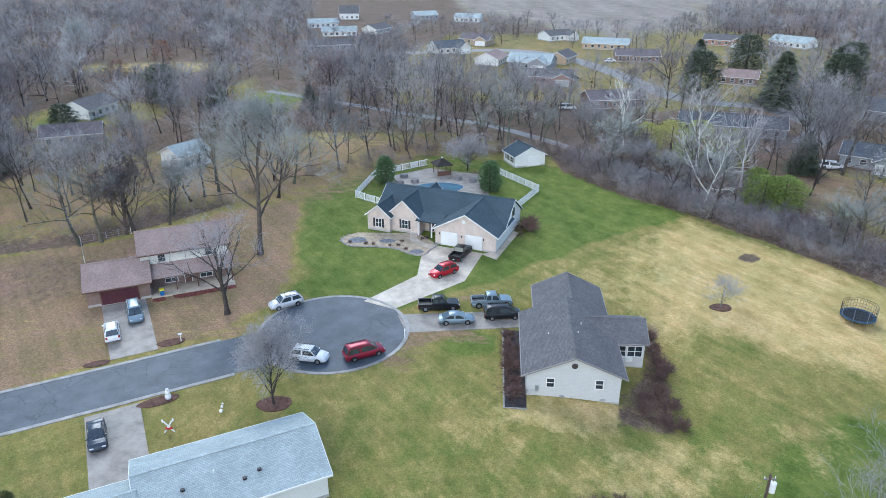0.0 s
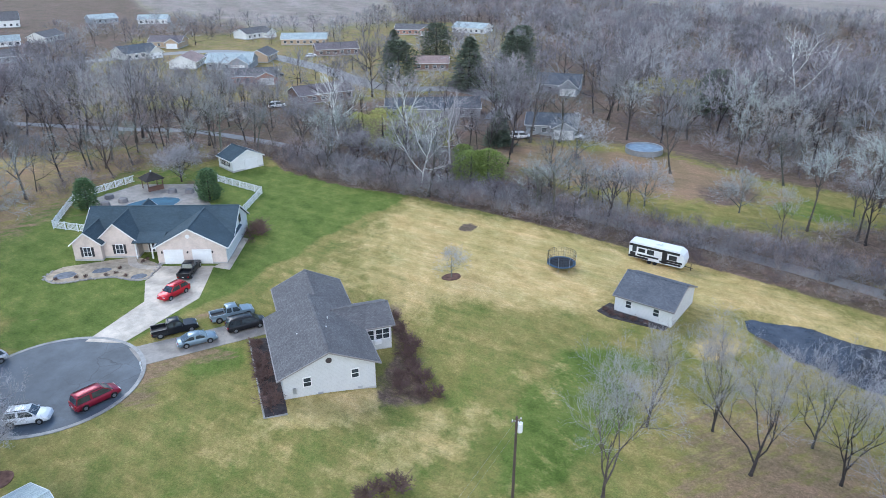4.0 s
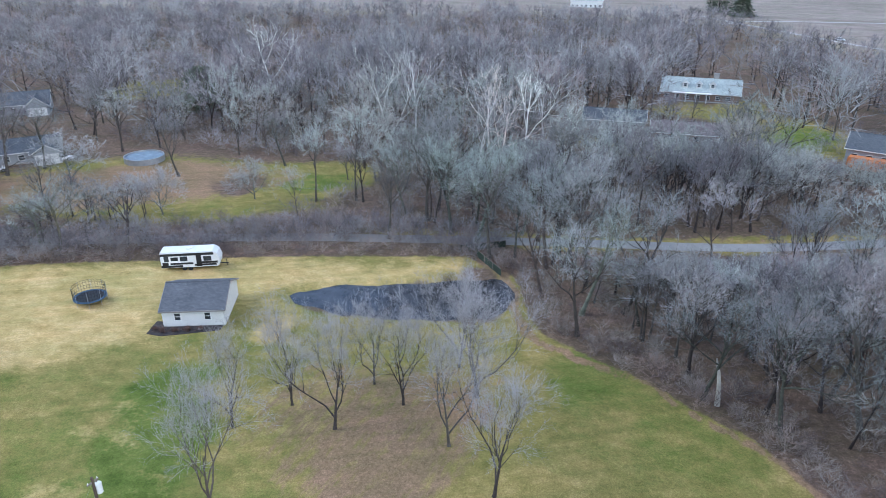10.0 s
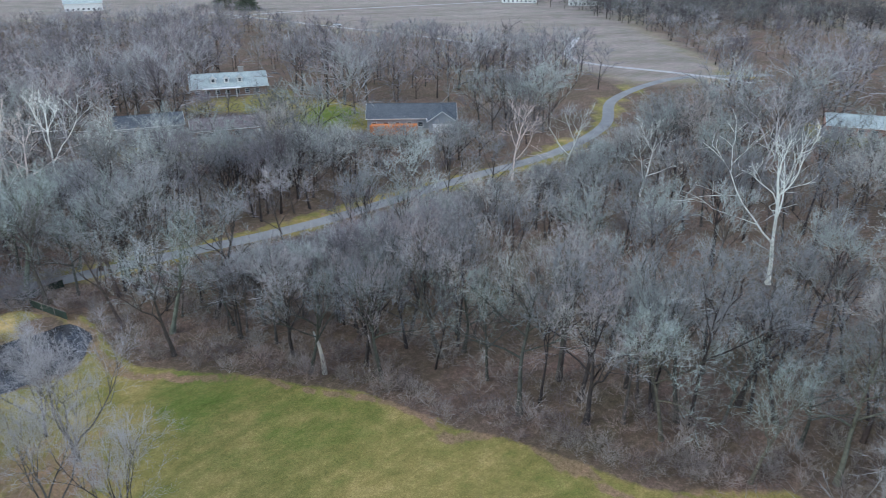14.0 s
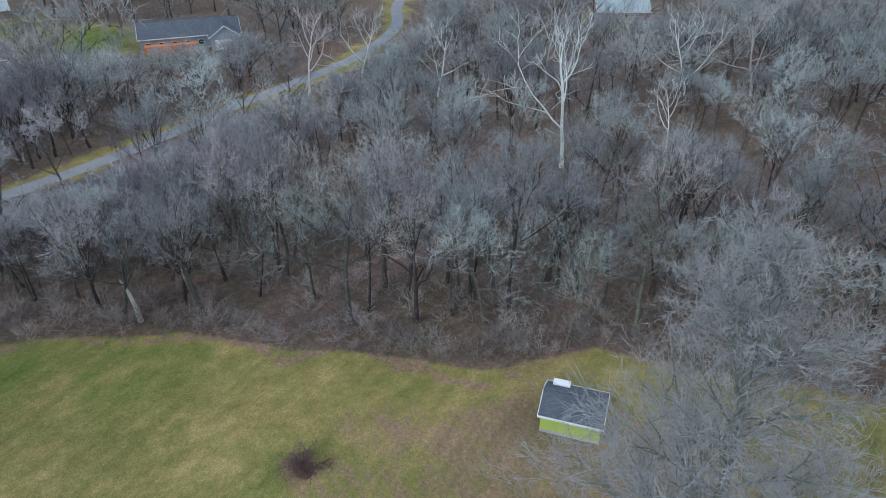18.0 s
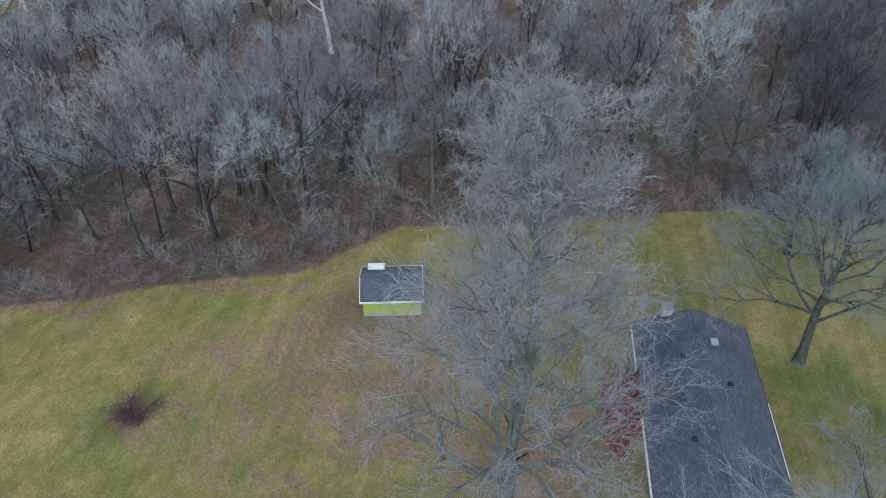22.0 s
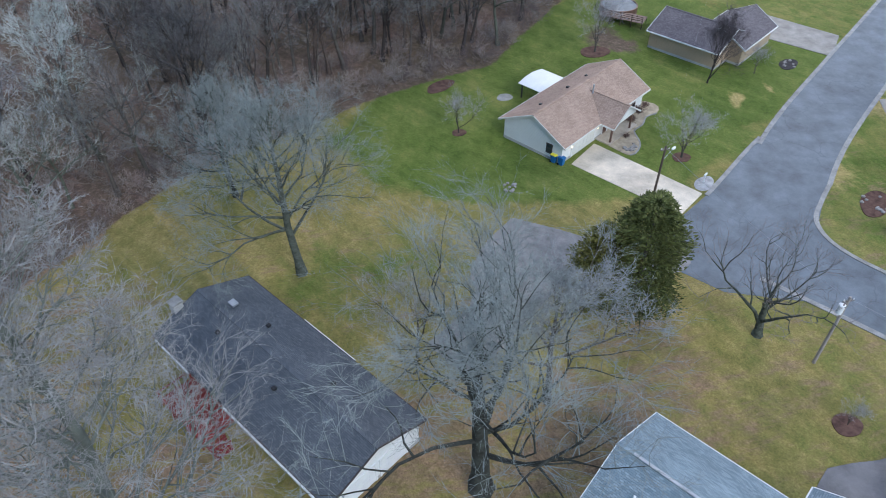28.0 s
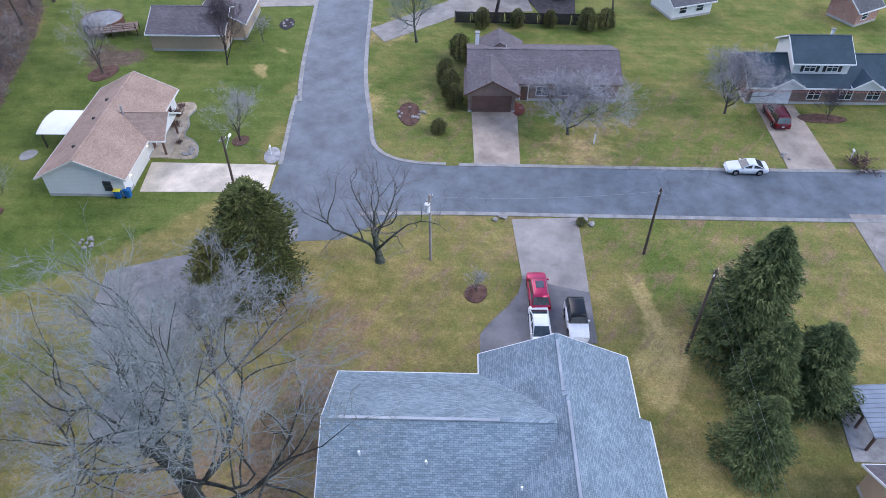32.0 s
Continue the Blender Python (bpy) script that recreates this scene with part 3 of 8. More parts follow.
    dry = np.maximum(dry, np.clip(0.5 - straw / 1.2, 0, 1))
    verge = np.min([np.hypot(wx - p.x, wy - p.y) for p in TRAIL[::2]], 0)
    wood = wood * (1 - 0.8 * np.exp(-(verge / 4.2) ** 4) * (wx > 95))
    dry = np.maximum(dry, np.exp(-(verge / 4.0) ** 4) * 0.4)
    for p, k in (((-26, 176, 24, 11, 0), 0.6), ((-116, 291, 36, 11, 0), 0.85), ((-66, 254, 9, 9, 0), 0.7), ((-120, 212, 12, 8, 0), 0.6)):
        dry = np.maximum(dry, patch(wx, wy, *p) * k)
    litter, leaf = wood.copy(), 0.66 * np.clip(0.5 - brown / 2, 0, 1)
    border = outline_distance(x, y, ((27.2, 83), (28.4, 78.7), (27.4, 70.9), (25.4, 60.4), (18.9, 61.6), (20, 66.5), (24.5, 72)))
    litter = np.maximum(litter, np.clip(0.5 - border / 1.2, 0, 1) * 0.66)
    litter = np.maximum(litter, np.clip(0.62 - outline_distance(wx, wy, POND) / 2.5, 0, 1) * 0.9)
    for p, k in (((5, 142, 6, 4, 0), 0.75), ((8, 149, 6, 5, 0), 0.7), ((26, 84, 4, 2.5, 20), 0.5), ((104, 98, 8, 7, 0), 0.8), ((-60, 96, 16, 12, 0), 0.5), ((-45, 108, 12, 10, 0), 0.5), ((-85, 80, 20, 14, 0), 0.45), ((-15, -27, 8, 7, 0), 0.42), ((-25, -29, 7, 6, 20), 0.3), ((-45, -92.4, 5.5, 3.4, -30), 0.72)):
        litter = np.maximum(litter, patch(wx, wy, *p) * k)
    rim = outline_distance(wx, wy, CLEARING)
    leaf = np.maximum(leaf, np.maximum(0.62 * patch(wx, wy, 54, 33, 17, 12, -40), 0.48 * np.clip(0.5 - north / 12, 0, 1)))
    lush = np.maximum(lush, 0.2 * np.clip(0.5 - north / 12, 0, 1))
    litter = np.maximum(litter, 0.34 * np.clip(0.5 - north / 12, 0, 1))
    leaf = np.maximum(leaf, 1.0 * np.exp(-((rim + 0.2) / 0.75) ** 2) * (x > 12) * (y < 40))
    for p, k in (((46, 30, 12, 9, -30), 0.66), ((40, -20, 12, 6, 40), 0.5), ((16, -26, 12, 10, 0), 0.6), ((-4, -30, 12, 8, 0), 0.6), ((-30, 82, 7, 6, 0), 0.5),
                 ((-38, -30, 9, 7, 0), 0.42), ((26, -40, 8, 9, 0), 0.5), ((-3, 78.5, 4, 3, 0), 0.66), ((-20, 100, 2, 12, 0), 0.3), ((2, 90, 6, 1.5, 25), 0.6), ((-3.4, 73.4, 3.0, 4.6, 20), 0.6), ((1.5, 77.6, 6.0, 2.4, -10), 0.62), ((3, 81.5, 8, 1.5, 5), 0.6), ((42, -8.8, 4, 3.5, 0), 0.62), ((30, -12, 8, 5, 30), 0.5), ((36, -14, 14, 5, 60), 0.5), ((32, -29, 15, 13, 40), 0.68), ((24, -48, 12, 10, 40), 0.5),
                 ((98, 116, 26, 16, -45), 0.92), ((84, 136, 16, 12, -45), 0.9), ((112, 92, 9, 8, -50), 0.5), ((-45, 152, 60, 34, 20), 0.6), ((-12, 172, 34, 18, 0), 0.58), ((-80, 130, 34, 26, 0), 0.58), ((-60, -20, 40, 50, 0), 0.42), ((-20, -30, 24, 16, 0), 0.4), ((0, -45, 34, 26, 0), 0.36), ((30, -22, 22, 16, 40), 0.38), ((-24, -30, 14, 14, 0), 0.5), ((-18, -28, 12, 9, 20), 0.62)):
        leaf = np.maximum(leaf, patch(wx, wy, *p) * k)
    leaf = np.maximum(leaf, 0.46 * np.exp(-(verge / 4.0) ** 4))
    litter = np.maximum(litter, 0.95 * patch(x, y, 50.2, 103.8, 2.2, 1.6, 20, 3.0))
    litter = litter * (1 - 0.85 * tilled)
    for name, values in (("lush", lush), ("dry", dry), ("litter", litter), ("leaf", leaf), ("tilled", tilled)):
        a = me.attributes.new(name, "FLOAT", "POINT")
        a.data.foreach_set("value", values.astype(np.float32))
    me.materials.append(TURF)
    for p in me.polygons:
        p.use_smooth = True
    ob = new("ground", me)
    return tagged(ob, "mown winter lawns, tan dry grass and brown leaf litter", "ground", kind="structure")


build_ground()
water_m, wn1, wl1, wb1 = mat("dark_pond_water", 0.06, 0, 0.5)
wl1.new(ramp(wn1, wl1, noise_tex(wn1, wl1, coords(wn1, wl1), 0.5, 4), [(0.35, (0.028, 0.027, 0.03)), (0.65, (0.06, 0.06, 0.066))]), wb1.inputs["Base Color"])
bump(wn1, wl1, wb1, noise_tex(wn1, wl1, coords(wn1, wl1), 4, 3), 0.15, 0.03)
pond_line = [(78 + (px - 78) * 1.1, 46 + (py - 46) * 1.1) for px, py in POND]
tagged(slab("water", pond_line, -0.7, -0.55, water_m), "still dark pond reflecting the grey sky", "pond", kind="structure")


def build_roads():
    tagged(strip("road", ROAD[46:], 4.15, -0.1, 0.03, ASPHALT), "blue-grey worn asphalt street with fine cracks", "road", kind="structure")
    tagged(strip("dark_road", ROAD[:47], 4.15, -0.1, 0.028, DARK_ASPHALT), "dark asphalt street with fine cracks", "road", kind="structure")
    tagged(slab("road_circle", ellipse(-14.6, 80.6, 9.7, 9.7, 48), -0.1, 0.034, DARK_ASPHALT), "round asphalt turning circle", "road", kind="structure")
    tagged(strip("side_road", SIDE, 4.2, -0.1, 0.026, ASPHALT), "blue-grey asphalt side street", "road", kind="structure")
    tagged(slab("road_flare", [(-41.9, -54.4), (-37.0, -51.2), (-32.5, -48.2), (-31, -46), (-36, -40), (-46, -36), (-52.8, -39.4), (-51.2, -42.0), (-50.2, -45.4), (-50.6, -48.8), (-53.2, -51.7), (-57.0, -54.9), (-57.0, -60.5), (-53.2, -63.0)], -0.1, 0.02, ASPHALT),
           "asphalt road junction", "road", kind="structure")
    tagged(strip("trail", TRAIL, 1.6, -0.1, 0.03, TRAIL_GRAVEL), "pale grey gravel trail through the woods", "path", kind="structure")
    estate = smooth_line([(-30, 322), (25, 334), (50, 318), (66, 275), (77, 228), (99, 214), (104, 190), (92, 172)], 4.0)
    tagged(strip("estate_road", estate, 4.0, -0.1, 0.03, OLD_ASPHALT), "pale grey estate road among distant houses", "road", kind="structure")
    for pts in ([(330, -130), (272, -106), (237, -133), (215, -150)], [(440, 40), (468, 14), (500, -97), (520, -160)], [(480, 55), (465, 44), (390, -20), (354, -53), (300, -90)]):
        tagged(strip("farm_track", smooth_line(pts, 6.0), 1.6, -0.1, 0.04, GRAVEL), "pale farm track across tilled fields", "track", kind="structure")
    for side, a, b in ((4.35, 6, None), (-4.35, 6, 64)):
        line = ROAD[a:-3] if b is None else ROAD[a:-8]
        tagged(strip("kerb", line, 0.28, -0.1, 0.075, KERB, None, "", side), "low concrete kerb and gutter", "kerb", kind="structure")
    for side in (4.4, -4.4):
        tagged(strip("kerb", SIDE[8 if side < 0 else 10:], 0.28, -0.1, 0.075, KERB, None, "", side), "low concrete kerb and gutter", "kerb", kind="structure")
    arc = [Vector((-14.6 + 9.9 * math.cos(a), 80.6 + 9.9 * math.sin(a))) for a in np.linspace(radians(-132), radians(192), 60)]
    tagged(strip("kerb", arc, 0.25, -0.1, 0.07, KERB), "curved concrete kerb of the turning circle", "kerb", kind="structure")
    corner = smooth_line([(-56.2, -53.1), (-53.4, -50.5), (-51.0, -47.9), (-50.3, -45.0), (-51.1, -42.0), (-53.0, -38.8)], 0.6)
    tagged(strip("kerb", smooth_line([(-41.5, -54.1), (-46.2, -57.8), (-50.2, -61.0), (-53.6, -63.5)], 0.8), 0.25, -0.1, 0.075, KERB), "low concrete kerb and gutter", "kerb", kind="structure")
    tagged(strip("kerb", corner, 0.25, -0.1, 0.08, KERB), "rounded kerb at the corner", "kerb", kind="structure")


build_roads()


def drive(outline, material, label, z=0.06):
    return tagged(slab("driveway", outline, -0.1, z, material), label, "driveway", kind="structure")


drive([(-48.6, 87.5), (-43.2, 89.8), (-36.3, 76.1), (-41.3, 73.6)], DRIVE, "grey concrete driveway before a brown garage door")
drive([(-39.2, 62.2), (-34.2, 64.9), (-28.6, 53.8), (-33.6, 51.2)], DRIVE, "weathered grey concrete driveway")
drive([(-11.4, 89.0), (-7.0, 86.6), (3.3, 95.4), (6.6, 105.6), (-0.8, 108.7), (-3.6, 104.2), (-4.0, 97.4)], PALE_CONCRETE, "pale concrete driveway widening to a double garage")
drive([(-6.3, 85.0), (-4.9, 80.2), (10.4, 81.6), (10.6, 86.2)], DRIVE, "grey concrete driveway full of parked cars")
drive([(-28.8, -62.9), (-37.1, -51.5), (-41.2, -54.5), (-33.0, -66.4)], CREAM_CONCRETE, "broad cream concrete driveway")
drive([(-49.2, -27.4), (-53.6, -22.0), (-44.6, -15.85), (-42.4, -21.9), (-43.4, -22.7)], SCUFFED_CONCRETE, "scuffed beige-grey concrete driveway meeting the street")
drive([(-42.4, -21.9), (-44.6, -15.85), (-39.6, -12.4), (-36.0, -16.2), (-32.6, -20.1), (-34.3, -21.3), (-36.4, -21.3), (-38.6, -21.1), (-40.6, -21.2)], DARK_DRIVE, "dark asphalt driveway curving towards a garage")
drive([(-64.2, -43.0), (-67.6, -38.3), (-57.8, -31.7), (-54.9, -36.1)], WARM_DRIVE, "stained concrete driveway before a brown garage door")
drive([(-87.2, -14.4), (-90.0, -10.4), (-78.6, -2.2), (-75.4, -6.6)], WARM_DRIVE, "pale worn concrete driveway")
drive([(-71.2, 0.9), (-74.5, 5.6), (-66.3, 11.4), (-63.0, 6.7)], DRIVE, "grey concrete driveway apron")
drive([(-67.2, -90.3), (-72.6, -97.0), (-80.5, -86.4), (-75.2, -80.6)], DRIVE, "grey concrete driveway")
drive([(-74, -68.5), (-94.2, -63.7), (-101.8, -55.4), (-97, -54.6), (-94, -51.8), (-86.5, -60.2), (-72, -64)], DRIVE, "wide pale concrete yard before white garage doors")
tagged(slab("play_area", [(-97, -54.6), (-92.7, -49.1), (-96.7, -45.8), (-105.6, -50.8), (-102, -55)], -0.1, 0.08, DARK_MULCH), "square of dark rubber mulch under play things", "play area", kind="structure")
drive([tuple(p) for p in smooth_line([(-19.4, -54.8), (-23.5, -52.0), (-27.6, -49.2), (-34.5, -47.0), (-33.5, -43.5), (-24, -44.5), (-16.5, -43.0), (-12.6, -46), (-15.0, -51), (-19.0, -54.7)], 1.0)], OLD_ASPHALT, "old grey gravelly asphalt drive", 0.04)
drive([(-14.2, -48.0), (-11.6, -43.0), (-7.0, -39.6), (-9.7, -35.0), (-14.4, -38.6), (-20.6, -43.8)], OLD_ASPHALT, "old grey asphalt drive under an oak", 0.046)


# ---- houses ----
def roof_slope(parent, corners, material, up, thick=0.14, name="roof_slope"):
    """One roof plane: four corners, eave first (a, b), then ridge (c, d); shingle rows run along the eave."""
    a, b, c, d = (Vector(p) for p in corners)
    n = (b - a).cross(d - a).normalized()
    if n.z < 0:
        n = -n
    along = (b - a).normalized()
    rise = n.cross(along)
    verts = [a, b, c, d] + [p - n * thick for p in (a, b, c, d)]
    faces = [(0, 1, 2, 3), (7, 6, 5, 4), (0, 4, 5, 1), (1, 5, 6, 2), (2, 6, 7, 3), (3, 7, 4, 0)]
    ob = quad_mesh(name, verts, faces, material, parent)
    uv = ob.data.uv_layers.new(name="UVMap")
    for lp in ob.data.loops:
        p = verts[lp.vertex_index] - a
        uv.data[lp.index].uv = (p.dot(along), p.dot(rise))
    bm = bmesh.new()
    bm.from_mesh(ob.data)
    bmesh.ops.recalc_face_normals(bm, faces=bm.faces[:])
    bm.to_mesh(ob.data)
    bm.free()
    return ob


def gable(parent, x0, x1, y0, y1, eave, ridge, axis, wall, roof, over=0.45, trim=None, base=0.0, foot=0.35, ends=(True, True), cap=True):
    """A gabled block: prism of walls, two roof planes, eave boards and rake boards. axis: the ridge's direction."""
    trim = trim or TRIM
    bm = bmesh.new()
    if axis == "x":
        ym = (y0 + y1) / 2
        ring = lambda x: [(x, y0, base), (x, y1, base), (x, y1, eave), (x, ym, ridge - 0.02), (x, y0, eave)]
        a, b = ring(x0), ring(x1)
    else:
        xm = (x0 + x1) / 2
        ring = lambda y: [(x0, y, base), (x1, y, base), (x1, y, eave), (xm, y, ridge - 0.02), (x0, y, eave)]
        a, b = ring(y0), ring(y1)
    va, vb = [bm.verts.new(p) for p in a], [bm.verts.new(p) for p in b]
    bm.faces.new(va), bm.faces.new(vb)
    for k in range(5):
        bm.faces.new((va[k - 1], va[k], vb[k], vb[k - 1]))
    bmesh.ops.recalc_face_normals(bm, faces=bm.faces[:])
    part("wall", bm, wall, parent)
    if foot:
        box("foundation", x0 - 0.02, x1 + 0.02, y0 - 0.02, y1 + 0.02, base - 0.2, base + foot, FOUNDATION, parent)
    half = (y1 - y0) / 2 if axis == "x" else (x1 - x0) / 2
    k = (ridge - eave) / half
    ez, rz = eave - over * k + 0.16, ridge + 0.16
    lo, hi = ((x0, x1) if axis == "x" else (y0, y1))
    lo, hi = lo - (over * 0.8 if ends[0] else 0), hi + (over * 0.8 if ends[1] else 0)
    for s in (-1, 1):
        if axis == "x":
            e, r = ym + s * (half + over), ym
            cs = [(lo, e, ez), (hi, e, ez), (hi, r, rz), (lo, r, rz)]
        else:
            e, r = xm + s * (half + over), xm
            cs = [(e, lo, ez), (e, hi, ez), (r, hi, rz), (r, lo, rz)]
        roof_slope(parent, cs, roof, s)
        p, q = Vector(cs[0]), Vector(cs[1])
        bm = bmesh.new()
        if axis == "x":
            add_box(bm, lo, hi, e - 0.05 + 0.04 * s, e + 0.05 + 0.04 * s, ez - 0.2, ez - 0.02)
        else:
            add_box(bm, e - 0.05 + 0.04 * s, e + 0.05 + 0.04 * s, lo, hi, ez - 0.2, ez - 0.02)
        part("gutter", bm, trim, parent)
        for end, at in ((ends[0], lo), (ends[1], hi)):
            if not end:
                continue
            o = 0.03 if at == hi else -0.03
            e2 = Vector(cs[0] if at == lo else cs[1])
            r2 = Vector(cs[3] if at == lo else cs[2])
            down = Vector((0, 0, -0.2))
            off = Vector((o, 0, 0)) if axis == "x" else Vector((0, o, 0))
            lift = Vector((0, 0, 0.012))
            vs = [e2 + lift + off, r2 + lift + off, r2 + down + off, e2 + down + off, e2 + lift - off, r2 + lift - off, r2 + down - off, e2 + down - off]
            quad_mesh("rake_board", vs, [(0, 1, 2, 3), (7, 6, 5, 4), (0, 4, 5, 1), (1, 5, 6, 2), (2, 6, 7, 3), (3, 7, 4, 0)], trim, parent)
    if cap:
        bm = bmesh.new()
        if axis == "x":
            add_box(bm, lo, hi, ym - 0.14, ym + 0.14, rz - 0.06, rz + 0.035)
        else:
            add_box(bm, xm - 0.14, xm + 0.14, lo, hi, rz - 0.06, rz + 0.035)
        cap_ob = part("ridge_cap", bm, roof, parent)
        uv = cap_ob.data.uv_layers.new(name="UVMap")
        for lp in cap_ob.data.loops:
            co = cap_ob.data.vertices[lp.vertex_index].co
            uv.data[lp.index].uv = (co.x + co.y, 0.07)


def facing(x, y, z, deg):
    """A frame whose -y side faces out of a wall; deg 0 faces -y."""
    return pose(x, y, z, 0, 0, deg)


def window(parent, x, y, z, deg, w=0.95, h=1.25, shutters=False, frame_mat=None, bars=1):
    m = facing(x, y, z, deg)
    frame_mat = frame_mat or TRIM
    f = 0.09
    ring = [(-w / 2 - f, -f), (w / 2 + f, -f), (w / 2 + f, h + f), (-w / 2 - f, h + f), (-w / 2, 0), (w / 2, 0), (w / 2, h), (-w / 2, h)]
    vs = [m @ Vector((x_, y_, z_)) for y_ in (-0.09, 0.05) for x_, z_ in ring]
    faces = []
    for k in range(4):
        j = (k + 1) % 4
        faces += [(k, j, 4 + j, 4 + k), (8 + j, 8 + k, 12 + k, 12 + j), (k, 8 + k, 8 + j, j), (4 + k, 4 + j, 12 + j, 12 + k)]
    fr = quad_mesh("window", vs, faces, frame_mat, parent)
    box("glazing_bar", -w / 2, w / 2, -0.08, 0.045, h / 2 - 0.03, h / 2 + 0.03, frame_mat, fr, "", m)
    for k in range(1, bars):
        c = -w / 2 + w * k / bars
        box("glazing_bar", c - 0.03, c + 0.03, -0.085, 0.04, 0, h, frame_mat, fr, "", m)
    box("pane", -w / 2, w / 2, -0.035, 0.02, 0, h, GLASS, fr, "", m)
    if shutters:
        for s in (-1, 1):
            bm = bmesh.new()
            c = s * (w / 2 + f + 0.22)
            add_box(bm, c - 0.19, c + 0.19, -0.07, 0.02, -0.05, h + 0.05)
            for k in range(7):
                add_box(bm, c - 0.14, c + 0.14, -0.085, -0.06, 0.05 + k * h / 7, 0.05 + k * h / 7 + h / 11)
            bmesh.ops.transform(bm, matrix=m, verts=bm.verts[:])
            part("shutter", bm, SHUTTER, parent)


def door(parent, x, y, z, deg, material, w=0.95, h=2.05):
    m = facing(x, y, z, deg)
    bm = bmesh.new()
    add_box(bm, -w / 2, w / 2, -0.06, 0.02, 0, h)
    for i in (-1, 1):
        for j in (0.15, 0.8, 1.45):
            add_box(bm, i * w / 4 - 0.16, i * w / 4 + 0.16, -0.08, -0.05, j, j + 0.5)
    bmesh.ops.transform(bm, matrix=m, verts=bm.verts[:])
    d = part("door", bm, material, parent)
    bm = bmesh.new()
    for a in ((-w / 2 - 0.1, -w / 2, 0, h + 0.1), (w / 2, w / 2 + 0.1, 0, h + 0.1), (-w / 2, w / 2, h, h + 0.1)):
        add_box(bm, a[0], a[1], -0.1, 0.03, a[2], a[3])
    bmesh.ops.transform(bm, matrix=m, verts=bm.verts[:])
    part("door_frame", bm, TRIM, d)
    box("handle", w / 2 - 0.14, w / 2 - 0.08, -0.13, -0.05, 0.95, 1.1, CHROME, d, "", m)


def garage_door(parent, x, y, deg, w, material, h=2.15, cols=6, frame_mat=None):
    m = facing(x, y, 0.08, deg)
    bm = bmesh.new()
    add_box(bm, -w / 2, w / 2, -0.04, 0.02, 0, h)
    bmesh.ops.transform(bm, matrix=m, verts=bm.verts[:])
    g = part("garage_door", bm, material, parent)
    for i in range(cols):
        for j in range(4):
            a, b = -w / 2 + w * i / cols, -w / 2 + w * (i + 1) / cols
            c, d = h * j / 4, h * (j + 1) / 4
            box("panel", a + 0.06, b - 0.06, -0.065, -0.03, c + 0.06, d - 0.06, material, g, "", m)
    bm = bmesh.new()
    for a in ((-w / 2 - 0.14, -w / 2, 0, h + 0.14), (w / 2, w / 2 + 0.14, 0, h + 0.14), (-w / 2, w / 2, h, h + 0.14)):
        add_box(bm, a[0], a[1], -0.1, 0.03, a[2], a[3])
    bmesh.ops.transform(bm, matrix=m, verts=bm.verts[:])
    part("door_frame", bm, frame_mat or TRIM, g)


def vent_pipe(parent, x, y, z, r=0.06, h=0.45, material=None):
    tube("vent_pipe", (x, y, z), (x, y, z + h), r, r, material or TRIM, parent, 8)


def roof_vent(parent, x, y, z):
    box("roof_vent", x - 0.18, x + 0.18, y - 0.18, y + 0.18, z, z + 0.22, BLACK, parent, "", None, 0.04)


def chimney(parent, x, y, z0, z1, w=0.7, d=0.6, material=None):
    bm = bmesh.new()
    add_box(bm, x - w / 2, x + w / 2, y - d / 2, y + d / 2, z0, z1)
    c = part("chimney", bm, material or BRICK_BROWN, parent)
    box("chimney_cap", x - w / 2 - 0.08, x + w / 2 + 0.08, y - d / 2 - 0.08, y + d / 2 + 0.08, z1, z1 + 0.15, KERB, c)


GRID = 125.1  # the heading of the street that most plots follow; local x runs along it

# A: grey-roofed house with a side wing
A = thing("house", pose(14.75, 65.6, 0, 0, 0, -4.5), "pale grey-sided house with a grey shingle roof and side wing", "house")
gable(A, -5.3, 5.3, 0.5, 14.7, 3.0, 5.3, "y", PALE_SIDING, ROOF_GREY, 0.6, GREY_TRIM, -1.4, 0.9, (True, False))
gable(A, -3.4, 5.0, 14.7, 22.2, 3.0, 5.0, "y", PALE_SIDING, ROOF_GREY, 0.6, GREY_TRIM, 0, 0.3, (False, True))
gable(A, 2.2, 9.3, 8.2, 14.2, 3.0, 4.4, "x", PALE_SIDING, ROOF_GREY, 0.5, GREY_TRIM, -1.4, 0.8, (False, True))
for wx_ in (-2.6, 2.9):
    window(A, wx_, 0.5, 1.25, 0, 0.8, 1.1)
for wx_ in (6.6, 7.7, 8.6):
    window(A, wx_, 8.2, 0.9, 0, 0.8, 1.4)
for wy_ in (9.5, 11, 12.6):
    window(A, 9.3, wy_, 0.9, 90, 0.9, 1.4)
for wx_ in (-1.2, 3.4):
    box("basement_vent", wx_ - 0.3, wx_ + 0.3, 0.38, 0.47, -0.35 if wx_ > 0 else -0.1, -0.12 if wx_ > 0 else 0.13, STEEL, A)
bm = bmesh.new()
bmesh.ops.create_cone(bm, cap_ends=True, segments=16, radius1=0.38, radius2=0.3, depth=0.14, matrix=pose(0, 0.45, 4.1, 90, 0, 0))
part("gable_vent", bm, DARK_TRIM, A, "round dark louvred vent")
vent_pipe(A, -2.6, 7, 4.0)
vent_pipe(A, 1.4, 8.6, 4.7)
vent_pipe(A, 0.8, 6.2, 4.8)
box("meter_box", -4.3, -3.9, 0.34, 0.48, 0.6, 1.3, STEEL, A)
box("air_conditioner", 7.0, 7.9, 7.75, 8.2, 0.35, 0.85, TRIM, A, "white window air conditioner", None, 0.03)

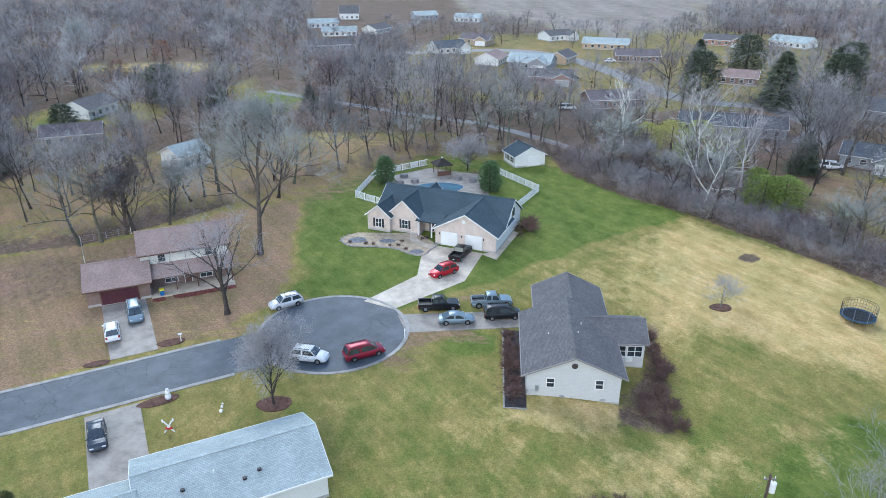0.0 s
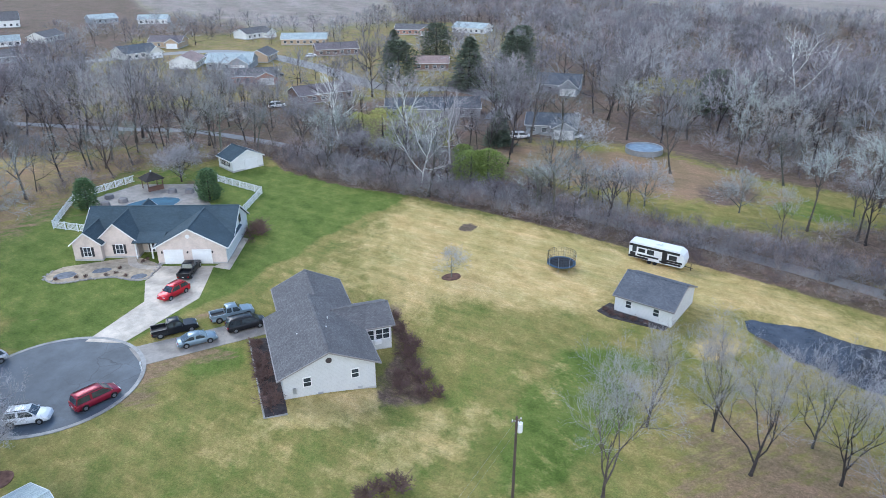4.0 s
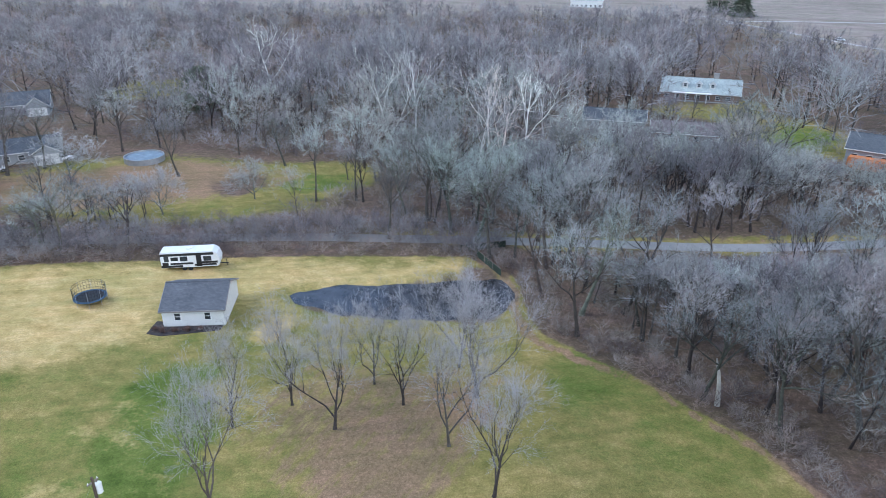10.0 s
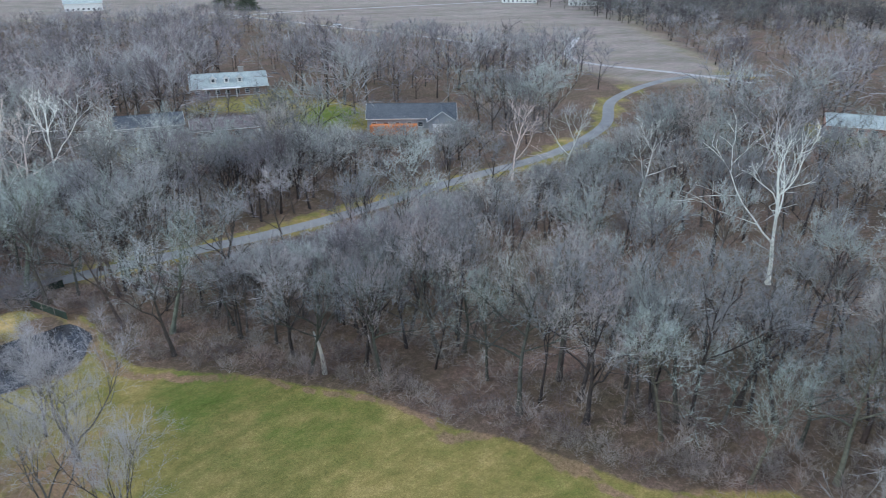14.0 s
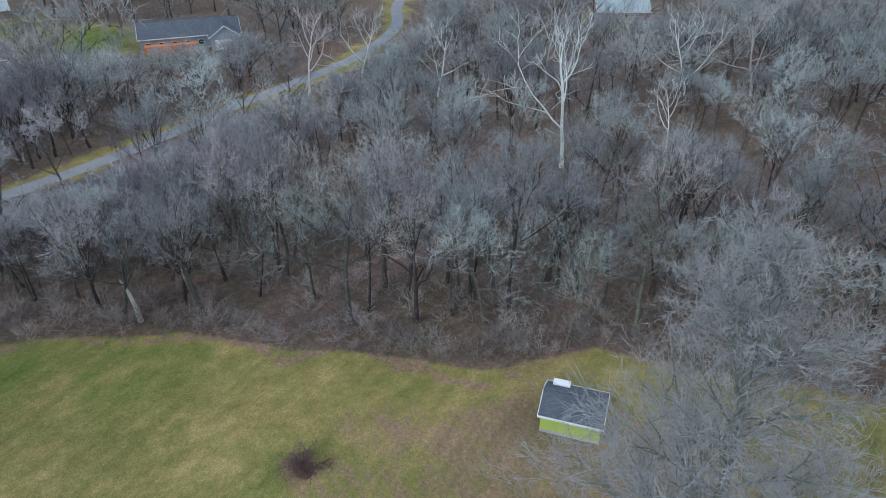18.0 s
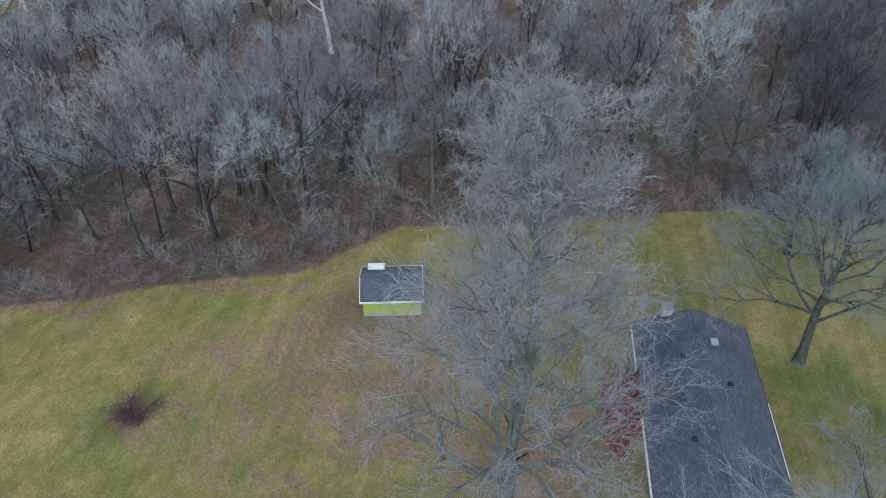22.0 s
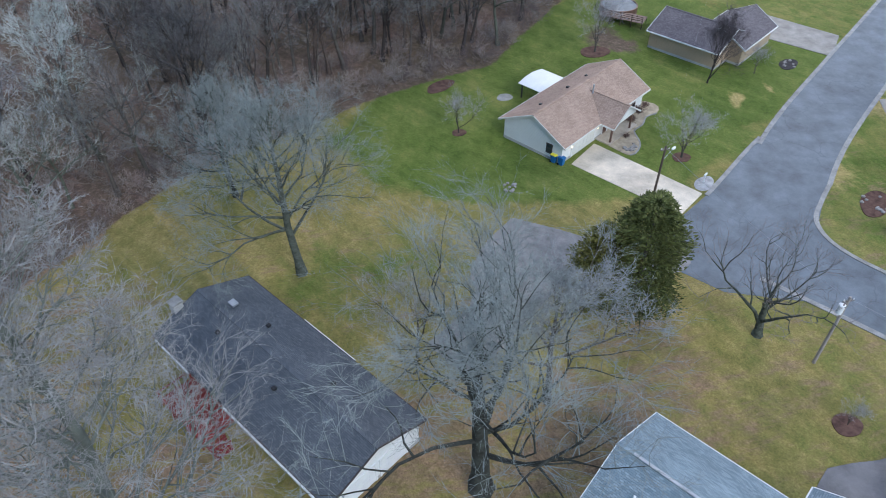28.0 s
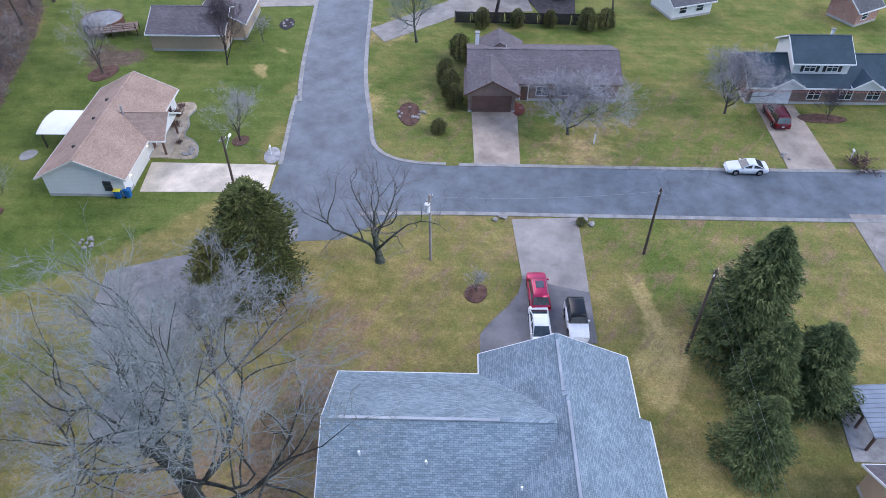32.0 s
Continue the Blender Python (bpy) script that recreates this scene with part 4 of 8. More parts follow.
# B: blue-slate-roofed house
B = thing("house", pose(-1.6, 109.6, 0, 0, 0, -22), "pink-brick house with a slate-blue gabled roof and double garage", "house")
gable(B, -13.0, 11.0, 5.0, 14.6, 3.0, 6.2, "x", BRICK_PINK, ROOF_NAVY, 0.5)
box("side_wall", 11.0, 11.06, 0.4, 14.5, 0.3, 2.98, WHITE_SIDING, B)
quad_mesh("gable_panel", [(11.0, 5.05, 2.98), (11.0, 14.55, 2.98), (11.0, 9.8, 6.1), (11.06, 5.05, 2.98), (11.06, 14.55, 2.98), (11.06, 9.8, 6.1)], [(0, 1, 2), (5, 4, 3), (0, 3, 4, 1), (1, 4, 5, 2), (2, 5, 3, 0)], WHITE_SIDING, B)
gable(B, 0.2, 11.0, 0.3, 9.5, 3.0, 6.0, "y", BRICK_PINK, ROOF_NAVY, 0.5, None, 0, 0.3, (True, False))
gable(B, -10.2, -3.8, 2.9, 9.5, 3.0, 5.9, "y", BRICK_PINK, ROOF_NAVY, 0.4, None, 0, 0.3, (True, False))
gable(B, -13.6, -9.2, 1.9, 9.5, 3.0, 4.8, "y", BRICK_PINK, ROOF_NAVY, 0.4, None, 0, 0.3, (True, False))
gable(B, -8.4, -4.4, 12.0, 16.6, 3.0, 4.9, "y", WHITE_SIDING, ROOF_NAVY, 0.4, None, 0, 0.3, (False, True))
for gx in (2.75, 7.2):
    garage_door(B, gx, 0.3, 0, 2.75, TRIM, 2.3, 4)
for gx, gy in ((-6.7, 2.9), (-11.4, 1.9)):
    window(B, gx, gy, 0.8, 0, 1.1, 1.5, True, None, 2)
window(B, -0.5, 5.0, 0.9, 0, 1.0, 1.3, True)
door(B, -2.4, 5.0, 0.15, 0, DARK_TRIM)
window(B, 11.06, 9.8, 3.4, 90, 1.0, 1.2, False, DARK_TRIM)
for px in (-3.9, -1.4, 0.0):
    box("porch_post", px - 0.1, px + 0.1, 2.3, 2.5, 0, 2.75, TRIM, B)
box("porch_beam", -4.2, 0.2, 2.25, 2.55, 2.75, 3.0, TRIM, B)
roof_slope(B, [(-4.3, 2.0, 2.98), (0.3, 2.0, 2.98), (0.3, 5.4, 3.5), (-4.3, 5.4, 3.5)], ROOF_NAVY, 1)
for lx in (1.0, 5.0, 8.9):
    box("wall_lamp", lx - 0.09, lx + 0.09, 0.12, 0.28, 1.9, 2.25, BLACK, B)
bm = bmesh.new()
bmesh.ops.create_cone(bm, cap_ends=True, segments=14, radius1=0.35, radius2=0.3, depth=0.12, matrix=pose(5.3, 0.25, 4.7, 90, 0, 0))
part("gable_vent", bm, TRIM, B)

# C: brown house of two storeys
C = thing("house", pose(-50.2, 87.0, 0, 0, 0, 22.5), "brown-roofed two-storey house with brick garage and porch", "house")
gable(C, 0.0, 8.4, 0.0, 9.0, 2.7, 4.7, "x", BRICK_BROWN, ROOF_BROWN, 0.5, BROWN_TRIM)
gable(C, 7.6, 20.0, 3.6, 11.2, 5.5, 7.5, "x", CREAM_SIDING, ROOF_BROWN, 0.5, BROWN_TRIM)
box("wall", 8.4, 19.6, 2.8, 4.0, 0, 2.7, BRICK_BROWN, C)
roof_slope(C, [(8.2, 0.4, 2.6), (20.4, 0.4, 2.6), (20.4, 3.7, 3.7), (8.2, 3.7, 3.7)], ROOF_BROWN, 1)
for px in (9.0, 12.0, 15.0, 18.0, 20.0):
    box("porch_post", px - 0.08, px + 0.08, 0.7, 0.86, 0, 2.6, BROWN_TRIM, C)
box("porch_floor", 8.4, 20.2, -0.6, 2.9, -0.1, 0.22, PALE_CONCRETE, C)
tagged(slab("mulch_bed", [tuple((C.matrix_basis @ Vector((u, v, 0)))[:2]) for u, v in ((11.6, -1.75), (14.2, -1.9), (17.4, -1.7), (20.2, -1.5), (20.2, -0.62), (11.2, -0.62))], -0.1, 0.09, RED_MULCH), "strip of red bark mulch before a porch", "garden bed", kind="structure")
tagged(slab("mulch_bed", [tuple((C.matrix_basis @ Vector((u, v, 0)))[:2]) for u, v in ((8.5, -1.5), (9.3, -1.9), (10.3, -1.5), (10.0, -0.7), (8.6, -0.7))], -0.1, 0.09, RED_MULCH), "small curved bed of red bark mulch by a garage", "garden bed", kind="structure")
garage_door(C, 4.3, 0.0, 0, 4.9, MAROON, 2.2, 8, BROWN_TRIM)
for wx_ in (10.5, 17.2):
    window(C, wx_, 3.6, 3.9, 0, 0.9, 1.1, False, GREY_SIDING)
for wx_ in (11.4, 16.4):
    window(C, wx_, 2.8, 0.7, 0, 1.7, 1.3, False, None, 2)
door(C, 13.8, 2.8, 0.22, 0, BROWN_TRIM)

# D: pale-roofed house by the street
D = thing("house", pose(-20.0, 50.6, 0, 0, 0, 26), "white-sided house with a pale blue-grey shingle roof", "house")
gable(D, -7.6, 8.3, -4.2, 5.0, 3.0, 5.0, "x", WHITE_SIDING, ROOF_BLUE, 0.5)
gable(D, -14.5, -7.6, -4.6, 2.6, 2.8, 4.5, "x", WHITE_SIDING, ROOF_BLUE, 0.45, None, 0, 0.3, (True, False))
window(D, 8.3, -1.8, 0.9, 90, 1.6, 1.2, False, None, 3)
window(D, 8.3, 2.4, 0.9, 90, 1.0, 1.2)
garage_door(D, -11.2, 2.6, 180, 4.8, TRIM)
for vx, vy in ((-4, -2.2), (1.2, -2.8), (2.6, -2.4)):
    roof_vent(D, vx, vy, 5.15 - abs(vy - 0.4) * 0.43)
vent_pipe(D, -1.2, -1.4, 4.2)
box("skylight", -11.6, -10.9, -3.2, -2.2, 3.55, 3.75, TRIM, D)
for wx_ in (-5.0, -1.5, 3.5, 6.4):
    window(D, wx_, 5.0, 0.9, 180, 1.1, 1.2, True)

# E: pale-roofed house below the drone
E = thing("house", pose(-23.4, -14.9, 0, 0, 0, GRID + 90), "house with a large pale blue-grey shingle roof and ridge vents", "house")
gable(E, -14.0, 2.0, -13.0, -0.9, 3.0, 6.0, "x", WHITE_SIDING, ROOF_STEEL, 0.45, None, 0, 0.35, (True, False))
gable(E, 2.0, 7.7, -12.3, -1.2, 3.0, 5.55, "x", WHITE_SIDING, ROOF_STEEL, 0.45, None, 0, 0.3, (False, True))
gable(E, -6.2, 5.6, -6.0, 10.1, 3.0, 6.0, "y", WHITE_SIDING, ROOF_STEEL, 0.45, None, 0, 0.3, (False, True))
box("ridge_vent", 2.6, 7.4, -6.86, -6.64, 5.72, 5.80, STEEL, E)
box("ridge_vent", -11.0, 1.4, -7.06, -6.84, 6.17, 6.25, STEEL, E)
box("ridge_vent", -0.41, -0.19, -2.0, 9.2, 6.17, 6.25, STEEL, E)
for vx, vy in ((-2.6, 7.6), (-3.2, 3.0), (-4.6, -3.4), (0.6, -4.6)):
    vent_pipe(E, vx, vy, 5.2 if vy > 0 else 4.6, 0.09, 0.4)
garage_door(E, 7.7, -6.8, 90, 4.9, TRIM)
for wy_ in (1.5, 5.0, 8.2):
    window(E, 5.6, wy_, 0.9, 90, 1.2, 1.2)

# F: tan-roofed house with the cream drive
F = thing("house", pose(-25.2, -66.5, 0, 0, 0, GRID + 90), "white-sided ranch house with a tan-brown shingle roof", "house")
gable(F, 0.0, 17.8, -4.1, 4.5, 2.8, 4.95, "x", WHITE_SIDING, ROOF_TAN, 0.6, CREAM_SIDING)
gable(F, 7.4, 12.4, -6.2, 0.2, 2.8, 4.4, "y", WHITE_SIDING, ROOF_TAN, 0.5, CREAM_SIDING, 2.5, 0, (True, False))
garage_door(F, 4.3, -4.1, 0, 4.6, CREAM_SIDING, 2.1)
for px in (7.7, 12.1):
    box("porch_post", px - 0.1, px + 0.1, -6.0, -5.8, 0, 2.5, BROWN_TRIM, F)
box("porch_floor", 7.2, 13.5, -6.2, -4.1, -0.1, 0.18, PALE_CONCRETE, F)
door(F, 9.0, -4.1, 0.18, 0, BROWN_TRIM)
window(F, 11.4, -4.1, 0.9, 0, 1.4, 1.2, False, BROWN_TRIM, 2)
window(F, 15.2, -4.1, 0.9, 0, 1.4, 1.2, False, BROWN_TRIM, 2)
window(F, 0.0, -2.3, 0.9, -90, 0.7, 1.1, False, DARK_TRIM)
for vx in (3.0, 8.6, 12.6):
    roof_vent(F, vx, 1.6, 4.35)
tube("flue", (9.6, -1.4, 4.0), (9.6, -1.4, 5.6), 0.11, 0.11, STEEL, F)
LIT, lit_n, lit_l, lit_b = mat("lit_lamp_glass", 0.4)
lit_b.inputs["Base Color"].default_value = (0.9, 0.75, 0.5, 1)
lit_b.inputs["Emission Color"].default_value = (1.0, 0.7, 0.35, 1)
lit_b.inputs["Emission Strength"].default_value = 6.0
for lx, ly in ((1.5, -4.2), (7.0, -4.2)):
    lamp_back = box("wall_lamp", lx - 0.08, lx + 0.08, ly - 0.04, ly + 0.08, 1.78, 2.14, BLACK, F)
    box("lamp_glass", lx - 0.1, lx + 0.1, ly - 0.2, ly - 0.045, 1.8, 2.1, LIT, lamp_back, "glowing warm lamp glass", None, 0.03)

# G: mauve-roofed brick ranch house
Gh = thing("house", pose(-63.7, -43.2, 0, 0, 0, GRID), "brown-brick ranch house with a mauve-brown roof", "house")
gable(Gh, 0.2, 19.2, 2.9, 12.6, 2.8, 4.6, "x", BRICK_BROWN, ROOF_MAUVE, 0.5, BROWN_TRIM)
gable(Gh, 0.0, 5.9, 0.0, 6.5, 2.8, 4.45, "y", BRICK_BROWN, ROOF_MAUVE, 0.5, BROWN_TRIM, 0, 0.3, (True, False))
gable(Gh, 1.5, 7.0, 10.0, 14.0, 2.8, 4.3, "y", BRICK_BROWN, ROOF_MAUVE, 0.5, BROWN_TRIM, 0, 0.3, (False, True))
garage_door(Gh, 2.95, 0.0, 0, 4.7, BROWN_TRIM, 2.15, 8, BROWN_TRIM)
for wx_ in (9.5, 12.8, 16.4):
    window(Gh, wx_, 2.9, 0.9, 0, 1.4, 1.2, False, None, 2)
door(Gh, 7.2, 2.9, 0.1, 0, BROWN_TRIM)
chimney(Gh, 1.2, 11.8, 2.5, 5.0, 0.5, 0.5, TRIM)
vent_pipe(Gh, 5.0, 9.0, 4.2)

# H: navy-roofed house of two storeys
Hh = thing("house", pose(-86.7, -15.1, 0, 0, 0, GRID), "cream two-storey house, dark blue roof, festive lights on the eave", "house")
gable(Hh, -0.4, 20.0, 0.3, 8.4, 2.8, 4.9, "x", BRICK_BROWN, ROOF_NAVY, 0.6)
gable(Hh, 4.8, 11.8, 1.6, 7.8, 5.4, 7.2, "x", CREAM_SIDING, ROOF_NAVY, 0.5, None, 2.8, 0)
garage_door(Hh, 2.6, 0.3, 0, 4.6, TRIM)
for wx_ in (6.9, 9.7):
    window(Hh, wx_, 1.6, 4.0, 0, 1.3, 1.1, True, None, 2)
for wx_ in (8.0, 12.0, 15.5):
    window(Hh, wx_, 0.3, 0.8, 0, 1.5, 1.3, False, None, 2)
for gx in (4.2, 14.0):
    gable(Hh, gx - 1.6, gx + 1.6, -0.4, 2.4, 2.9, 3.9, "y", CREAM_SIDING, ROOF_NAVY, 0.3, None, 2.6, 0, (True, False), False)
FESTIVE = plain("coloured_lights", (0.62, 0.3, 0.28), 0.4, 0, 0.5, 30)
bm = bmesh.new()
for k in range(150):
    x = -0.8 + k * 0.14
    add_box(bm, x - 0.03, x + 0.03, -0.46, -0.38, 2.22 - 0.08 * (k % 3), 2.36 - 0.08 * (k % 3))
part("festive_lights", bm, FESTIVE, Hh, "red and white fairy lights along the eave")
chimney(Hh, 10.5, 6.2, 4.5, 7.4, 0.3, 0.3, TRIM)

# I: low dark-roofed house among the trees
Ih = thing("house", pose(8.0, -48.7, 0, 0, 0, GRID), "low house with a long charcoal shingle roof under bare trees", "house")
gable(Ih, 0.4, 22.4, -9.2, -0.5, 2.85, 4.5, "x", WHITE_SIDING, ROOF_DARK, 0.5, DARK_TRIM)
box("gutter", 8.0, 14.5, 0.06, 0.2, 2.45, 2.74, TRIM, Ih)
box("gutter", 0.5, 5.5, -9.9, -9.76, 2.45, 2.74, TRIM, Ih)
box("gutter", 10.5, 21.5, -9.9, -9.76, 2.45, 2.74, TRIM, Ih)
garage_door(Ih, 22.4, -3.2, 90, 2.6, TRIM, 2.15, 4)
garage_door(Ih, 22.4, -6.4, 90, 2.6, TRIM, 2.15, 4)
for wx_ in (3.5, 9.0, 14.0, 18.0):
    window(Ih, wx_, -9.2, 0.9, 0, 1.2, 1.2)
for wx_ in (5, 10.0, 15.0):
    window(Ih, wx_, -0.5, 0.9, 180, 1.2, 1.2)
chimney(Ih, -0.15, -7.0, 0, 4.6, 0.8, 0.9, FOUNDATION)
box("solar_vent", 3.0, 3.8, -3.9, -3.3, 4.35, 4.5, STEEL, Ih)
for vx, vy in ((5, -6.3), (7.5, -3.0), (13, -6.6), (16, -3.2)):
    roof_vent(Ih, vx, vy, 4.1)
deck = thing("deck", pose(8.0, -48.7, 0, 0, 0, GRID), "red-stained timber deck with railing and steps", "deck")
for k in range(24):
    box("board", 4.6, 10.8, -12.4 + k * 0.13, -12.4 + k * 0.13 + 0.115, 0.72, 0.76, RED_TIMBER, deck)
for px in (4.7, 6.7, 8.7, 10.7):
    box("post", px - 0.06, px + 0.06, -12.46, -12.34, 0, 1.7, RED_TIMBER, deck)
for py in (-10.9, -9.5):
    box("post", 4.64, 4.76, py - 0.06, py + 0.06, 0, 1.7, RED_TIMBER, deck)
box("rail", 4.6, 10.8, -12.46, -12.34, 1.66, 1.72, RED_TIMBER, deck)
box("rail", 4.62, 4.74, -12.4, -9.4, 1.66, 1.72, RED_TIMBER, deck)
for k in range(40):
    box("baluster", 4.8 + k * 0.15, 4.84 + k * 0.15, -12.42, -12.38, 0.8, 1.66, RED_TIMBER, deck)
for k in range(5):
    box("step", 10.85 + k * 0.3, 11.15 + k * 0.3, -12.2, -10.8, 0.58 - k * 0.15, 0.63 - k * 0.15, RED_TIMBER, deck)
for py in (-12.2, -10.8):
    quad_mesh("stringer", [(10.8, py - 0.04, 0.75), (10.8, py + 0.04, 0.75), (12.4, py + 0.04, 0.0), (12.4, py - 0.04, 0.0), (10.8, py - 0.04, 0.5), (10.8, py + 0.04, 0.5), (12.1, py + 0.04, 0.0), (12.1, py - 0.04, 0.0)],
              [(0, 1, 2, 3), (4, 7, 6, 5), (0, 4, 5, 1), (1, 5, 6, 2), (2, 6, 7, 3), (3, 7, 4, 0)], RED_TIMBER, deck)
    for k in range(3):
        z = 0.6 - 0.28 * k
        box("post", 10.9 + 0.65 * k - 0.05, 10.9 + 0.65 * k + 0.05, py - 0.05, py + 0.05, max(0, z - 0.3), z + 1.0, RED_TIMBER, deck)

# L: tan house past the next garden
Lh = thing("house", pose(-49.6, -89.2, 0, 0, 0, GRID), "tan-sided house with a grey-brown roof", "house")
gable(Lh, 0.4, 11.0, 0.4, 9.0, 2.8, 4.7, "x", BEIGE_SIDING, ROOF_MAUVE, 0.5)
gable(Lh, 6.0, 13.0, 4.0, 14.0, 2.8, 4.7, "y", BEIGE_SIDING, ROOF_MAUVE, 0.5)

# outbuildings
J = thing("outbuilding", pose(55.4, 68.8, 0, 0, 0, -60), "white-sided outbuilding with a dark grey shingle roof", "shed")
gable(J, 0.4, 8.5, 0.4, 9.0, 2.55, 4.4, "x", WHITE_SIDING, ROOF_SLATE, 0.35, GREY_TRIM, 0, 0.12)
for wx_ in (2.4, 6.3):
    window(J, wx_, 0.4, 1.05, 0, 0.75, 1.0)
K = thing("garden_shed", pose(16.4, 152.6, 0, 0, 0, 20), "white garden shed with a slate-blue roof and roller door", "shed")
gable(K, 0.0, 7.5, 0.0, 6.3, 2.6, 4.4, "y", WHITE_SIDING, ROOF_NAVY, 0.35)
garage_door(K, 4.6, 0.0, 0, 3.0, TRIM, 2.1, 3)
for wy_ in (2.0, 4.3):
    window(K, 0.0, wy_, 1.0, -90, 0.9, 1.1, True)
S = thing("garden_shed", pose(36.1, -29.0, 0, 0, 0, 223.8), "lime-green garden shed with a charcoal roof", "shed")
gable(S, 0.2, 5.6, 0.2, 4.4, 2.2, 3.2, "x", LIME_SIDING, ROOF_DARK, 0.3)
box("roof_vent", 0.6, 2.2, 3.6, 4.4, 2.75, 3.0, TRIM, S, "pale box vent", None, 0.05)

FAR_WALLS = {"w": WHITE_SIDING, "c": CREAM_SIDING, "b": BRICK_RED, "g": GREY_SIDING, "t": BEIGE_SIDING, "n": BRICK_BROWN}
FAR_ROOFS = {"g": ROOF_GREY, "n": ROOF_DARK, "p": ROOF_BLUE, "b": ROOF_BROWN, "m": ROOF_MAUVE, "d": ROOF_DARK}


# N: brown-roofed house behind the brick ranch house
Nh = thing("house", pose(-94.2, -63.5, 0, 0, 0, GRID + 8), "brown-brick house with two white garage doors", "house")
gable(Nh, 0.0, 11.0, 0.0, 9.0, 2.9, 4.9, "y", BRICK_BROWN, ROOF_MAUVE, 0.5, BROWN_TRIM)
for gx in (2.2, 5.4):
    garage_door(Nh, gx, 0.0, 0, 2.6, TRIM, 2.1, 4)
window(Nh, 9.0, 0.0, 0.9, 0, 1.2, 1.1)

SEEN = []


def far_house(x, y, deg, length, depth, wall, roof, label, eave=2.8, ridge=4.8, wing=0, open_view=0.8):
    SEEN.append((x, y, open_view))
    h = thing("house", pose(x, y, 0, 0, 0, deg), label, "house", "houses past the woods")
    gable(h, -length / 2, length / 2, -depth / 2, depth / 2, eave, ridge, "x", FAR_WALLS[wall], FAR_ROOFS[roof], 0.5)
    if wing:
        gable(h, length / 2 - wing, length / 2 - 0.3, -depth / 2 - 3.5, 0, eave, ridge - 0.3, "y", FAR_WALLS[wall], FAR_ROOFS[roof], 0.5, None, 0, 0.3, (True, False))
        garage_door(h, length / 2 - wing / 2 - 0.15, -depth / 2 - 3.5, 0, min(4.6, wing - 1.2), TRIM)
    for k in range(int((length - wing) / 3)):
        window(h, -length / 2 + 1.8 + 3 * k, -depth / 2, 0.9, 0, 1.2, 1.1)
    return h


far_house(-104, 205, 78, 13, 9, "w", "g", "small white house with a dark gabled roof", 3, 5.2, 0, 1.0)
far_house(-94.5, 175, 20, 14, 7, "t", "m", "low tan house behind bare trees")
far_house(-59, 155, 55, 8, 7, "w", "p", "pale metal-roofed barn among trees", 3.4, 5.2)
far_house(99, 155, -35, 13, 9, "g", "n", "grey-blue house with a white garage door", 2.8, 4.8, 6)
far_house(129, 199, -40, 14, 10, "g", "n", "grey-blue house with white gables", 3, 5.6, 6)
far_house(106, 254, -25, 13, 8, "n", "b", "low cabin with a brown roof and chimney")
far_house(138, 352, -30, 20, 11, "b", "g", "long brick ranch house with a grey roof", 2.8, 4.8, 7)
far_house(168, 346, -50, 18, 12, "w", "p", "long white house with a pale roof")
far_house(38, 256, -12, 18, 9, "b", "g", "low brick house with a grey roof", 2.8, 4.6, 7)
far_house(36, 288, -22, 17, 12, "g", "p", "blue-grey house with a pale grey roof and white gable", 2.8, 5.4, 8)
far_house(77, 340, -20, 21, 10, "t", "p", "brick house with a pale roof")
far_house(82, 304, -5, 18, 9, "n", "m", "brown house with a mauve roof")
far_house(58, 371, 30, 16, 10, "w", "g", "white house with a carport", 2.8, 4.8, 6)
far_house(20, 297, 70, 14, 10, "w", "b", "white house with a brown roof", 2.8, 5.0)
far_house(-53, 336, 12, 20, 9, "g", "g", "grey house among distant gardens")
far_house(-55, 386, 8, 18, 6, "w", "p", "long white house with a pale roof")
far_house(-36, 398, 62, 16, 9, "c", "g", "long cream house with a pale roof")
far_house(-70, 425, 20, 17, 9, "w", "p", "long low white house")
far_house(-60, 470, 5, 12, 10, "w", "g", "white house with a steep gable", 4, 8)
far_house(16, 455, -15, 16, 10, "w", "p", "long white building by the field")
far_house(17, 356, -24, 15, 9, "t", "m", "tan house with a dark roof", 2.8, 4.8, 6)
far_house(2, 328, 28, 15, 11, "c", "d", "cream house with a dark grey roof", 2.8, 5.2, 6)
far_house(-12, 470, 20, 15, 10, "g", "p", "grey house with a pale roof")
far_house(72, 187, -20, 15, 9, "g", "n", "slate-roofed house behind white trees")
far_house(84, 183, -20, 13, 9, "g", "n", "slate-roofed house behind the hedgerow")
far_house(53, 218, 10, 18, 9, "n", "m", "dark low house behind trees")
far_house(50, 300, 60, 12, 8, "t", "g", "tan house with a grey roof")
far_house(187, 40, -80, 16, 8, "g", "n", "grey-blue house half hidden by trees")
far_house(181, 20, -80, 18, 7, "n", "m", "long low building half hidden by trees")
dormered = far_house(232.5, 24, -83, 23, 9, "n", "p", "long brick house with pale metal roof and three dormers", 3, 6.4, 0, 1.0)
for dx in (-4.6, -0.6, 3.4):
    gable(dormered, dx - 0.8, dx + 0.8, -3.4, -0.6, 5.4, 6.2, "y", WHITE_SIDING, ROOF_BLUE, 0.2, TRIM, 3.9, 0, (True, False))
    window(dormered, dx, -3.4, 4.4, 0, 0.8, 0.9)
chimney(dormered, 4.2, 0.4, 5.2, 8.0, 1.6, 0.9, STONE)
for dx in (-7, -4, -1, 2):
    box("porch_post", dx - 0.12, dx + 0.12, -6.2, -6.0, 0, 2.7, TRIM, dormered)
box("porch_roof", -8.2, 3.4, -6.4, -4.6, 2.7, 2.9, TRIM, dormered)
